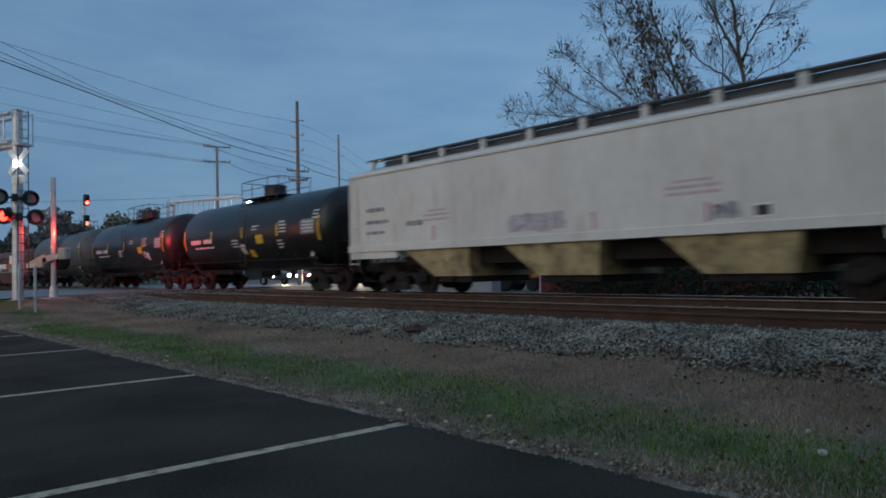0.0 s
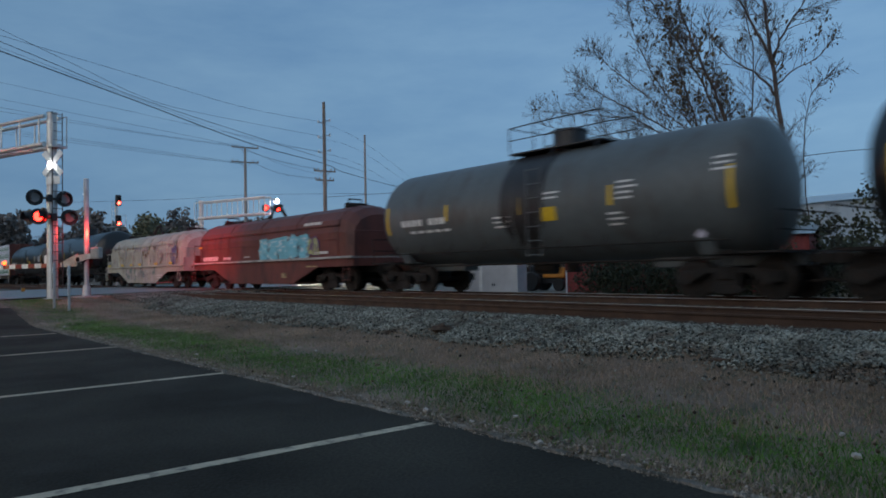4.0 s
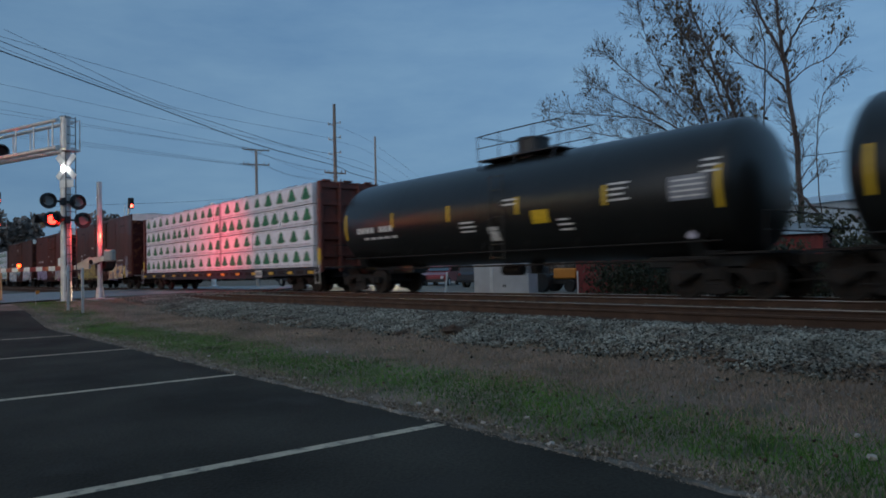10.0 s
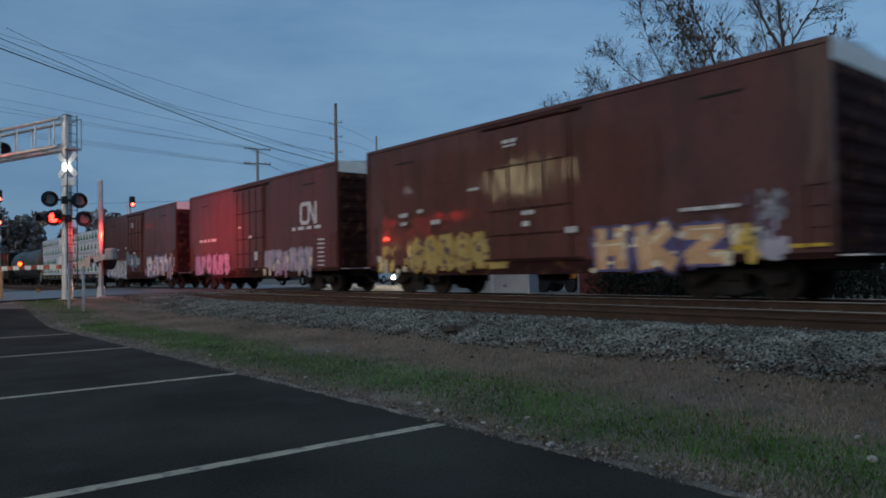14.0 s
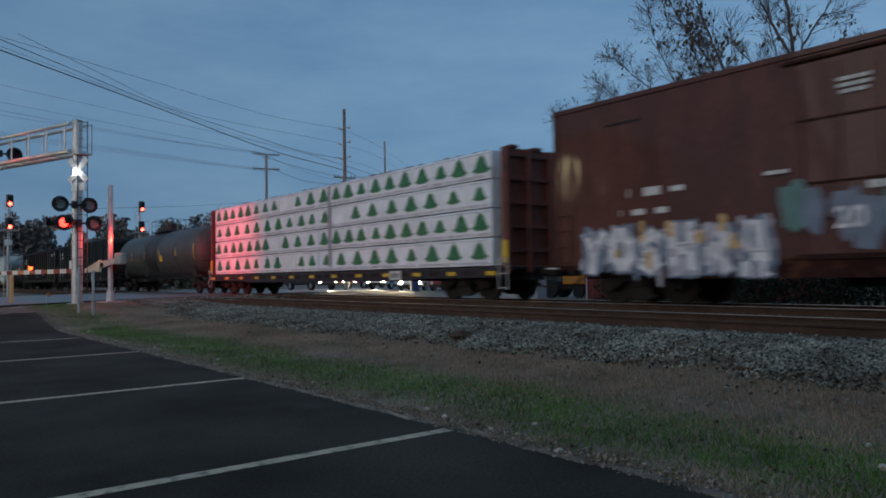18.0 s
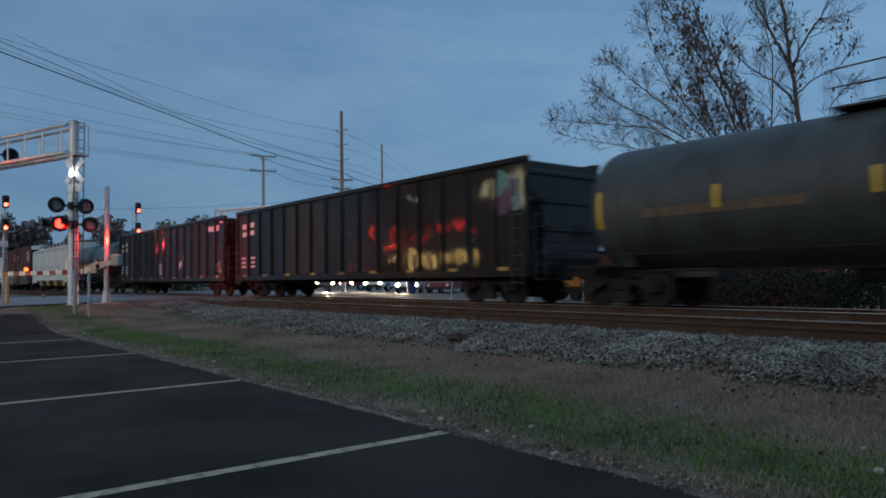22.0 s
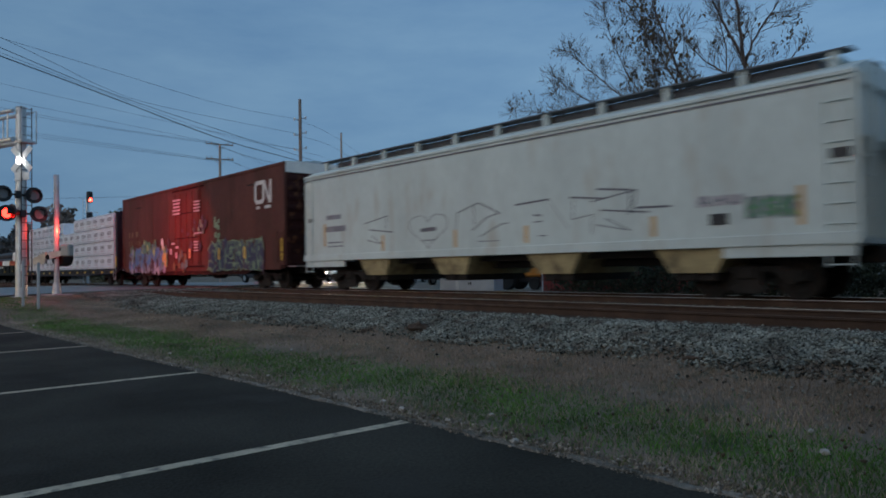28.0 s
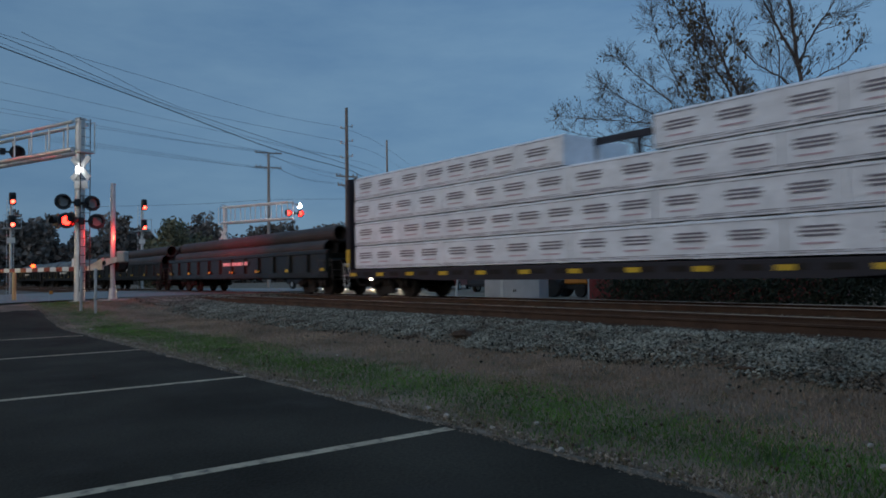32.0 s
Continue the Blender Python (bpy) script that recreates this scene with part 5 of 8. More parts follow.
def lumber_car(left, right, label, ink, bulk, packs, gap_row=None, seed=1):
    """A centre-beam flat car with four tiers of wrapped lumber on each side; packs: bounds along the car."""
    car, half = new_car("lumber_car", left, right, label)
    fit_running_gear(car, half, half - 2.2)
    zd, r = 1.03, random.Random(seed)
    bm = B()
    box(bm, -half, half, -1.45, 1.45, zd - 0.10, zd - 0.02, 0.01)
    for s in (-1, 1):
        prism(bm, [(-half, zd - 0.02), (half, zd - 0.02), (half, zd - 0.32), (half - 3.8, zd - 0.34), (half - 5.2, zd - 0.42), (-half + 5.2, zd - 0.42), (-half + 3.8, zd - 0.34), (-half, zd - 0.32)], *sorted((s * 1.45, s * 1.50)))
    box(bm, -half, half, -0.3, 0.3, 0.60, zd - 0.1, 0.02)
    for i in range(11):
        x = -half * 0.85 + half * 1.7 * i / 10
        box(bm, x - 0.09, x + 0.09, -1.4, 1.4, 0.68, zd - 0.1)
    part("deck", bm, M["navy"], car)
    n = 26
    for i in range(n):
        x = -half + 0.6 + (2 * half - 1.2) * i / (n - 1)
        bm = B()
        box(bm, x - 0.26, x + 0.26, -1.515, -1.503, zd - 0.26, zd - 0.12)
        part("stake_pocket", bm, M["steel"], car)
    reflectors(car, [-half + 0.5 + (2 * half - 1.0) * i / 12 for i in range(13)], zd - 0.2, -1.517, 0.42, 0.12)
    for s in (-1, 1):                                   # bulkheads with frames
        bm = B()
        box(bm, *sorted((s * half, s * (half - 0.09))), -1.40, 1.40, zd, 4.50)
        bh = part("bulkhead", bm, bulk, car)
        for y in (-1.34, -0.45, 0.45, 1.34):
            bm = B()
            box(bm, *sorted((s * (half + 0.0), s * (half + 0.16))), y - 0.07, y + 0.07, zd - 0.2, 4.50, 0.02)
            part("post", bm, bulk, bh)
        for z in (1.5, 2.2, 2.9, 3.6, 4.3):
            bm = B()
            box(bm, *sorted((s * half, s * (half + 0.11))), -1.36, 1.36, z - 0.06, z + 0.06)
            part("cross_bar", bm, bulk, bh)
        for y in (-1.0, 0.0, 1.0):
            bm = B()
            box(bm, *sorted((s * (half - 0.1), s * (half + 0.08))), y - 0.16, y + 0.16, 4.50, 4.58, 0.01)
            part("top_plate", bm, bulk, bh)
        bm = B()
        box(bm, *sorted((s * (half - 0.07), s * (half + 0.14))), -1.425, -1.412, zd + 0.1, zd + 0.75)
        part("reflector", bm, M["yellow"], car, "yellow reflective strip")
        ladder(car, s * (half + 0.02), -1.50, 0.4, zd + 0.2, M["galv"], wide=0.35)
    bm = B()
    box(bm, -half, half, -0.06, 0.06, 4.32, 4.50)
    for i in range(12):
        x = -half + 0.4 + (2 * half - 0.8) * i / 11
        box(bm, x - 0.08, x + 0.08, -0.05, 0.05, zd, 4.35)
    part("centre_beam", bm, bulk, car)
    tier = 0.865
    for s in (-1, 1):
        for row in range(4):
            cuts = packs[row % len(packs)]
            for k, (a, b) in enumerate(zip(cuts, cuts[1:])):
                if row == 3 and gap_row and abs((a + b) / 2 - gap_row) < (b - a) / 2:
                    if b - gap_row > 1.8:
                        a0, b0 = a, b
                        spans = [(a0, gap_row - 1.75), (gap_row + 0.85, b0)]
                    else:
                        spans = [(a, gap_row - 1.75)]
                else:
                    spans = [(a, b)]
                for a1, b1 in spans:
                    if b1 - a1 < 0.5:
                        continue
                    z0, z1 = zd + 0.02 + tier * row, zd + tier * (row + 1) - 0.004
                    out = 1.40 + r.uniform(-0.012, 0.02)
                    bm = B()
                    xs = [a1 + 0.015 + (b1 - a1 - 0.03) * i / 16 for i in range(17)]
                    sag = [r.uniform(-0.014, 0.014) for _ in xs]
                    loft(bm, [[(x, s * 0.1, z0), (x, s * out, z0 + abs(q)), (x, s * (out + q * 0.5), z1 - 0.05), (x, s * (out - 0.06), z1 + q * 0.8), (x, s * 0.1, z1)] for x, q in zip(xs, sag)])
                    pk = part("lumber_pack", bm, M["wrap"], car, "white plastic-wrapped pack of sawn lumber")
                    if s < 0:
                        m, y, L = max(1, round((b1 - a1) / 1.06)), -out - 0.012, b1 - a1
                        bm = B()
                        for zz in (z0 + 0.05, z0 + 0.09, z1 - 0.09):
                            at = a1 + 0.05
                            while at < b1 - 0.2:
                                d = min(r.uniform(0.25, 0.8), b1 - 0.05 - at)
                                box(bm, at, at + d, y - 0.003, y, zz + r.uniform(-0.006, 0.006), zz + 0.018)
                                at += d + r.uniform(0.03, 0.16)
                        tagged(part("printed_line", bm, M["ink_pale"], pk), "pale grey dashed printed lines", kind="stuff")
                        if ink == "green":
                            for i in range(m):
                                if r.random() < 0.98:
                                    bm = B()
                                    tree_mark(bm, a1 + L * (i + 0.5) / m + r.uniform(-0.06, 0.06), (z0 + z1) / 2 - 0.01, y - 0.002, r.choice((0.50, 0.53, 0.55, 0.44)))
                                    part("printed_mark", bm, M["ink_green"], pk)
                        else:
                            m = max(1, round((b1 - a1) / 1.25))
                            for i in range(m):
                                bm, bm2 = B(), B()
                                x = a1 + L * (i + 0.5) / m + r.uniform(-0.1, 0.1)
                                for j, w in enumerate((0.74, 0.84, 0.70)):
                                    box(bm, x - w / 2, x + w / 2, y - 0.006, y, (z0 + z1) / 2 + 0.12 - 0.085 * j, (z0 + z1) / 2 + 0.165 - 0.085 * j)
                                box(bm2, x - 0.34, x + 0.30, y - 0.004, y, (z0 + z1) / 2 - 0.20, (z0 + z1) / 2 - 0.16)
                                part("printed_mark", bm, M["ink_grey"], pk, "grey printed bars")
                                part("printed_mark", bm2, M["ink_pink"], pk, "faint pink printed bar")
    return car


def wrap_details(car, half, y, plate=None):
    """Odds and ends on a wrapped load: the upright joint strip, stapled tabs along the top, a plate on the sill."""
    r = random.Random(77)
    bm = B()
    loft(bm, [[(1.22 + r.uniform(-0.02, 0.02), y - 0.006, z), (1.44 + r.uniform(-0.03, 0.03), y - 0.006, z)] for z in np.linspace(1.2, 4.46, 12)], closed=False)
    part("joint_strip", bm, M["ink_pale"], car, "pale grey strip over the pack joint")
    bm = B()
    for i in range(34):
        x = -half + 0.7 + (2 * half - 1.4) * (i + r.uniform(-0.25, 0.25)) / 33
        w, h = r.uniform(0.12, 0.3), r.uniform(0.02, 0.06)
        prism(bm, [(x - w, 4.48), (x + w, 4.48), (x + w * r.uniform(0.2, 0.9), 4.49 + h), (x - w * r.uniform(0.2, 0.9), 4.49 + h * 0.7)], y + 0.08, y + 0.14)
    tagged(part("wrap_tab", bm, M["ink_grey"], car), "creased tabs of wrap along the top edge", kind="stuff")
    if plate:
        bm = B()
        box(bm, plate - 0.34, plate + 0.34, -1.55, -1.52, 0.66, 0.97, 0.01)
        frame_ob = part("plate", bm, M["letter"], car, "pale framed plate on the sill")
        bm = B()
        box(bm, plate - 0.25, plate + 0.25, -1.556, -1.551, 0.73, 0.90)
        part("plate_field", bm, PAINT["dusk"], frame_ob)


def loaded_gondola(left, right, label, load):
    def none(car, half, y):
        reflectors(car, [-half + 0.4 + (2 * half - 0.8) * i / 6 for i in range(7)], 1.05, y, 0.42, 0.13)
        panel_bars(car, bar_text(0.5, 1.45, 3.2, 7, 0.16, 4), y, M["letter"], label="white stencil lettering")
    car = gondola(left, right, label, none, 0.86, 1.72, "gonblack", 13)
    half = (right - left) / 2
    r = random.Random(int(-left))
    if load == "pipes":
        for row, (n, z) in enumerate(((4, 1.25), (4, 1.95), (3, 2.55))):
            for i in range(n):
                y = (i - (n - 1) / 2) * 0.70
                bm = B()
                a, b = -half + 0.4 + r.uniform(0, 0.3), half - 0.4 - r.uniform(0, 0.3)
                outer = [[(x, y + q * math.cos(k * math.pi / 9), z + q * math.sin(k * math.pi / 9)) for k in range(18)] for x, q in ((a, 0.30), (a, 0.34), (b, 0.34), (b, 0.30), (b - 0.8, 0.30))]
                loft(bm, outer, caps=False)
                part("pipe", bm, M["pipe"], car, "long coated steel pipe", smooth=False)
    else:
        n = 6
        for i in range(n):
            x = -half + 1.6 + (2 * half - 3.2) * i / (n - 1)
            bm = B()
            q = r.uniform(0.92, 1.05)
            rings = []
            for d, k in ((-1.35, 0.55), (-1.1, 0.9), (-0.4, 1.0), (0.4, 1.0), (1.1, 0.88), (1.35, 0.5)):
                rings.append([(x + d, 1.3 * math.cos(a) * (0.7 + 0.3 * k), 1.2 + (1.55 * q * k) * max(math.sin(a), 0) ** 0.8) for a in [math.pi * j / 10 for j in range(11)]])
            loft(bm, rings, closed=False)
            part("covered_load", bm, M["tarp"], car, "grey tarpaulin over a rounded load")
    return car


# ---- the cars in running order ----
def decor_hop_a(car, half, y):
    panel_bars(car, bar_text(-half + 1.5, 2.75, 1.0, 4, 0.14, 1) + bar_text(-half + 1.6, 2.35, 1.2, 4, 0.12, 2) + bar_text(-half + 1.5, 2.0, 1.0, 3, 0.10, 3) + bar_text(-5.95, 2.21, 0.8, 3, 0.16, 4), y, PAINT["grey"], label="grey stencil lettering")
    for i, (x, z, w) in enumerate(((-4.94, 2.4, 1.2), (3.22, 2.42, 1.3), (half - 1.4, 2.4, 1.3))):
        panel_bars(car, bar_text(x, z, w, 3, 0.07, i) + bar_text(x, z - 0.14, w, 3, 0.07, i + 9) + bar_text(x, z + 0.13, w * 0.7, 2, 0.06, i + 5), y, M["ink_pink"], label="faded pink stencil lettering")
    graffiti(car, -1.1, 1.93, 1.9, 0.5, 4, y, "faint", "faint", "lilac", 21, "faded lilac sprayed letters")
    graffiti(car, 3.95, 1.86, 0.6, 0.35, 2, y, "grey", "faint", None, 22, "grey sprayed tag")
    for x in (-5.07, 0.68, 3.55):
        panel_bars(car, [(x, 1.86, 0.10, 0.42)], y, PAINT["pink"], "reflector", "faded red reflective strip")
    reflectors(car, [half - 0.8], 2.1, y, 0.14, 0.9)
    bm = B()
    box(bm, 4.5, 4.9, y - 0.015, y, 1.67, 1.95)
    part("inspection_port", bm, M["white"], car, "white-framed inspection port")
    bm = B()
    box(bm, 4.55, 4.85, y - 0.022, y - 0.015, 1.71, 1.91)
    part("port_opening", bm, M["black"], car)


covered_hopper(-20.2, -1.3, M["hopwhite"], "dusty white covered hopper car with yellowish chutes", decor_hop_a, [(-5.1, 2.9, 1.5, 0.65), (-0.75, 3.1, 1.9, 0.5), (3.9, 3.0, 1.9, 0.4)])
tank_car(-34.9, -21.6, M["tankblack"], "black tank car with yellow strips and placards", dome_x=0.25, marks=tank_marks(1.6, 0.0, second=True, seed=1))
tank_car(-49.6, -36.5, M["tankblack"], "black tank car with faded stencil lettering", dome_x=0.2, marks=tank_marks(2.6, 3.6, seed=2))
tank_car(-64.7, -51.3, M["tankgrey"], "grey tank car stained dark below its dome", dome_x=0.7, marks=tank_marks(1.1, None, panel=False, seed=3), spill=True)


def decor_coil_red(car, half, y):
    graffiti(car, 2.3, 1.8, 4.4, 1.0, 5, y - 0.03, "cyan", "cyan", "ice", 31, "pale blue and white sprayed bubble letters", "RZESZ", thick=0.32)
    graffiti(car, 4.75, 1.8, 1.1, 0.8, 2, y - 0.03, "lime", "violet", None, 32, "violet and lime sprayed tag")
    panel_bars(car, bar_text(-5.4, 1.5, 1.9, 6, 0.2, 5) + bar_text(-3.4, 1.48, 0.9, 3, 0.12, 6) + bar_text(-1.2, 1.5, 0.6, 2, 0.06, 2) + bar_text(half - 2.4, 1.5, 1.4, 3, 0.10, 8), y - 0.03, M["letter"], label="white stencil lettering")
    panel_bars(car, bar_text(4.6, 2.66, 1.4, 3, 0.12, 7), y + 0.10, M["letter"])
    panel_bars(car, bar_text(2.34, 0.72, 0.45, 1, 0.04, 7) + bar_text(2.34, 0.62, 0.45, 1, 0.16, 7) + bar_text(4.6, 0.98, 0.9, 2, 0.05, 2), y, M["chute"], label="dusty stencil panel")
    reflectors(car, [-half + 0.9], 2.1, y - 0.03, 0.5, 0.08)


coil_car(-81.6, -66.3, M["coilred"], "oxide-red coil car with a rounded cover and blue graffiti", decor_coil_red, hoods=1)


def decor_coil_grey(car, half, y):
    reflectors(car, [-half + 0.9, -3.4, -1.5, 0.2, 3.2, 5.6], 1.42, y - 0.13, 0.5, 0.14)
    patches(car, 0.0, 2.1, 2 * half - 3, 1.1, 16, y - 0.034, ("dusk", "old_gold", "pale"), 41, "faded stains and sprayed dabs on the cover", (0.06, 0.24))
    patches(car, half - 1.3, 2.0, 0.7, 1.0, 6, y - 0.036, ("indigo", "dusk"), 42, "dark sprayed blot near the end", (0.2, 0.45))
    patches(car, -0.4, 0.8, 6.0, 0.6, 16, y, ("dusk", "teal", "faint"), 49, "faded grey-green sprayed dabs", (0.08, 0.3))
    panel_bars(car, bar_text(3.4, 0.75, 1.1, 3, 0.06, 4) + bar_text(3.4, 0.62, 0.9, 3, 0.05, 5), y, M["letter"])


coil_car(-97.7, -83.2, M["coilgrey"], "chalky grey-green coil car with a ribbed rounded cover", decor_coil_grey, hoods=2)
tank_car(-117.0, -99.6, M["tankblack"], "long black tank car with yellow and white placards", r=1.58, zc=2.50, dome_x=0.6, marks=tank_marks(2.0, 0.3, seed=4))
tank_car(-134.8, -118.6, M["tankblack"], "long black tank car with reflective strips", r=1.58, zc=2.52, dome_x=0.8, marks=tank_marks(2.4, 0.5, seed=5))
EVEN = [[-10.9, -7.0, -3.2, 0.4, 4.2, 8.0, 10.9], [-10.9, -6.2, -1.6, 0.4, 5.1, 10.9]]
load_1 = lumber_car(-159.1, -136.4, "centre-beam flat car stacked with green-printed white lumber packs", "green", M["bulkred"], EVEN, seed=3)
wrap_details(load_1, 11.35, -1.425, 6.0)


def decor_box1(car, half, y):
    graffiti(car, -3.1, 1.3, 4.6, 1.2, 6, y - 0.016, "old_yellow", "ochre", "wash_violet", 51, "worn yellow sprayed letters along the sill", "SORSOE", thick=0.3)
    graffiti(car, 4.0, 1.18, 3.7, 1.12, 3, y - 0.016, "apricot", "indigo", "cream", 52, "large apricot block letters edged in violet blue", "HKZ", thick=0.34)
    patches(car, 5.95, 1.3, 0.9, 0.7, 5, y, ("gold", "cream"), 57, "yellow and cream sprayed dabs")
    patches(car, 6.7, 1.55, 0.5, 1.1, 8, y, ("grey", "pale"), 55, "grey and white sprayed dabs", (0.16, 0.34))
    patches(car, 6.2, 1.6, 1.6, 1.0, 14, y, ("wash_violet",), 59, "faint violet overspray", (0.1, 0.3))
    patches(car, -6.4, 1.0, 2.1, 0.5, 7, y - 0.004, ("gold", "cream", "wash_violet"), 60, "yellow and cream dabs low down by the ladder", (0.1, 0.26))
    panel_bars(car, bar_text(-5.63, 2.62, 0.5, 2, 0.14, 1) + bar_text(-5.63, 2.34, 0.4, 2, 0.12, 1) + bar_text(-4.7, 2.7, 0.35, 2, 0.12, 2) + bar_text(-3.9, 2.3, 0.5, 2, 0.14, 2) + bar_text(0.1, 2.3, 0.5, 2, 0.12, 3) + bar_text(0.0, 2.0, 0.3, 1, 0.14, 3) + bar_text(-0.57, 4.35, 0.6, 2, 0.1, 4) + bar_text(-0.57, 4.22, 0.5, 2, 0.06, 4) + bar_text(-2.1, 3.15, 0.5, 2, 0.08, 6) + bar_text(5.4, 2.0, 1.4, 5, 0.08, 8) + bar_text(1.6, 1.75, 0.4, 2, 0.16, 9), y - 0.09, M["letter"], label="small white stencil lettering")
    reflectors(car, [half - 0.5, half - 2.0], 1.12, y, 0.7, 0.08)


boxcar(-177.2, -161.4, M["boxbrown"], "dark brown boxcar with yellow and orange graffiti", decor_box1)


def two_letters(car, x, z, k, y):
    """The railway's mark drawn as two plain round-cornered bands."""
    bm = B()
    t = 0.17 * k

    pts = [(-0.05 * k, 0.42 * k), (-0.62 * k, 0.42 * k), (-0.72 * k, 0.3 * k), (-0.72 * k, -0.3 * k), (-0.62 * k, -0.42 * k), (-0.12 * k, -0.42 * k), (0.0, -0.3 * k), (0.0, 0.42 * k), (0.08 * k, 0.42 * k), (0.52 * k, -0.42 * k), (0.62 * k, -0.42 * k), (0.62 * k, 0.48 * k)]
    left, right = [], []
    for i, p in enumerate(pts):
        d0 = Vector(p) - Vector(pts[i - 1]) if i else Vector(pts[1]) - Vector(p)
        d1 = Vector(pts[i + 1]) - Vector(p) if i < len(pts) - 1 else d0
        n0, n1 = Vector((-d0.y, d0.x)).normalized(), Vector((-d1.y, d1.x)).normalized()
        q = n0 + n1
        q = q * (t / 2 / max(q.dot(n0), 0.55))
        left.append((x + p[0] + q.x, z + p[1] + q.y))
        right.append((x + p[0] - q.x, z + p[1] - q.y))
    front = [[bm.verts.new((a, y - e, b)) for a, b in side] for e in (0.008, 0.0) for side in (left, right)]
    for i in range(len(pts) - 1):
        for a, b in ((0, 1), (2, 3), (0, 2), (1, 3)):
            bm.faces.new((front[a][i], front[a][i + 1], front[b][i + 1], front[b][i]))
    bmesh.ops.recalc_face_normals(bm, faces=bm.faces)
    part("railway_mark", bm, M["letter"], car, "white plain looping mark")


def decor_box2(car, half, y):
    two_letters(car, 5.65, 3.22, 0.92, y)
    panel_bars(car, bar_text(5.4, 2.62, 2.7, 4, 0.13, 3, 0.25), y, M["letter"], label="white stencil number bars")
    panel_bars(car, bar_text(-5.3, 2.56, 2.5, 4, 0.15, 9, 0.2) + [(6.6, 2.1 - 0.17 * i, 0.5, 0.06) for i in range(7)], y, M["letter"])
    graffiti(car, -4.68, 1.32, 4.7, 1.15, 6, y - 0.016, "lilac", "wash_violet", "pale", 61, "pale lilac sprayed letters", thick=0.3)
    graffiti(car, 3.6, 1.36, 4.8, 1.0, 7, y - 0.016, "pale", "grey", "pink", 62, "pale pink and grey sprayed letters", thick=0.3)
    patches(car, 3.2, 1.1, 5.4, 0.7, 9, y - 0.032, ("pale", "cream", "pink"), 63, "pale sprayed dabs", (0.1, 0.3))
    panel_bars(car, bar_text(0.8, 1.6, 0.4, 1, 0.4, 1) + bar_text(0.2, 2.5, 0.4, 1, 0.12, 1) + bar_text(-1.0, 3.0, 0.4, 1, 0.08, 1), y - 0.09, M["letter"])


boxcar(-195.1, -179.3, M["boxred"], "oxide-red boxcar with a white looping mark and lilac graffiti", decor_box2)


def decor_box3(car, half, y):
    graffiti(car, -4.5, 1.3, 5.0, 1.3, 6, y - 0.016, "white", "slate", "pale", 71, "white sprayed letters on a grey-blue ground", "YOSHRA", thick=0.28)
    patches(car, -4.4, 1.25, 5.0, 1.2, 9, y - 0.032, ("slate", "pale", "peach"), 75, "mixed sprayed dabs over the letters", (0.1, 0.28))
    graffiti(car, 4.3, 1.4, 3.8, 1.25, 3, y - 0.016, "white", "slate", "pale", 72, "large white block letters on a grey-blue ground", "PAT", thick=0.34)
    graffiti(car, 6.85, 1.35, 1.15, 1.3, 1, y - 0.016, "dusk", "dusk", None, 76, "grey sprayed disc")
    patches(car, 6.9, 1.3, 1.5, 1.2, 6, y - 0.03, ("white", "pale"), 77, "white sprayed dabs", (0.16, 0.36))
    patches(car, 4.9, 1.5, 5.6, 1.2, 7, y - 0.034, ("slate", "peach", "pink"), 78, "mixed sprayed dabs over the letters", (0.1, 0.3))
    panel_bars(car, bar_text(-5.07, 2.66, 1.3, 2, 0.2, 1, 0.4) + bar_text(-5.1, 2.2, 1.6, 3, 0.14, 1, 0.3) + bar_text(-4.2, 2.66, 0.4, 1, 0.12, 1), y, M["letter"])
    panel_bars(car, bar_text(-0.41, 4.30, 0.6, 2, 0.07, 4) + bar_text(-0.41, 4.18, 0.6, 2, 0.07, 4) + bar_text(-0.41, 4.06, 0.5, 2, 0.07, 5) + bar_text(-1.9, 2.72, 0.5, 2, 0.08, 4) + bar_text(0.0, 2.3, 0.5, 2, 0.14, 4), y - 0.09, M["letter"])
    patches(car, 0.0, 1.72, 3.2, 0.6, 6, y - 0.083, ("slate", "teal"), 74, "grey-blue overspray on the door", (0.3, 0.6))
    painted_text(car, "20", -0.55, 1.55, 0.56, y - 0.105, PAINT["white"])
    painted_text(car, "13", 0.75, 1.55, 0.56, y - 0.105, PAINT["white"])


boxcar(-213.1, -197.4, M["boxbrown"], "dark brown boxcar with large white graffiti letters", decor_box3)
load_2 = lumber_car(-238.0, -215.2, "red-framed centre-beam flat car stacked with green-printed white lumber packs", "green", M["bulkred"], [EVEN[1], EVEN[0]], seed=8)
wrap_details(load_2, 11.4, -1.425, 6.05)
tank_car(-256.8, -239.9, M["tankolive"], "sooty olive-grey tank car with yellow strips", r=1.56, zc=2.46, dome_x=-0.9, marks=tank_marks(1.9, None, panel=False, orange=True, seed=6, faint=True), spill="broad")


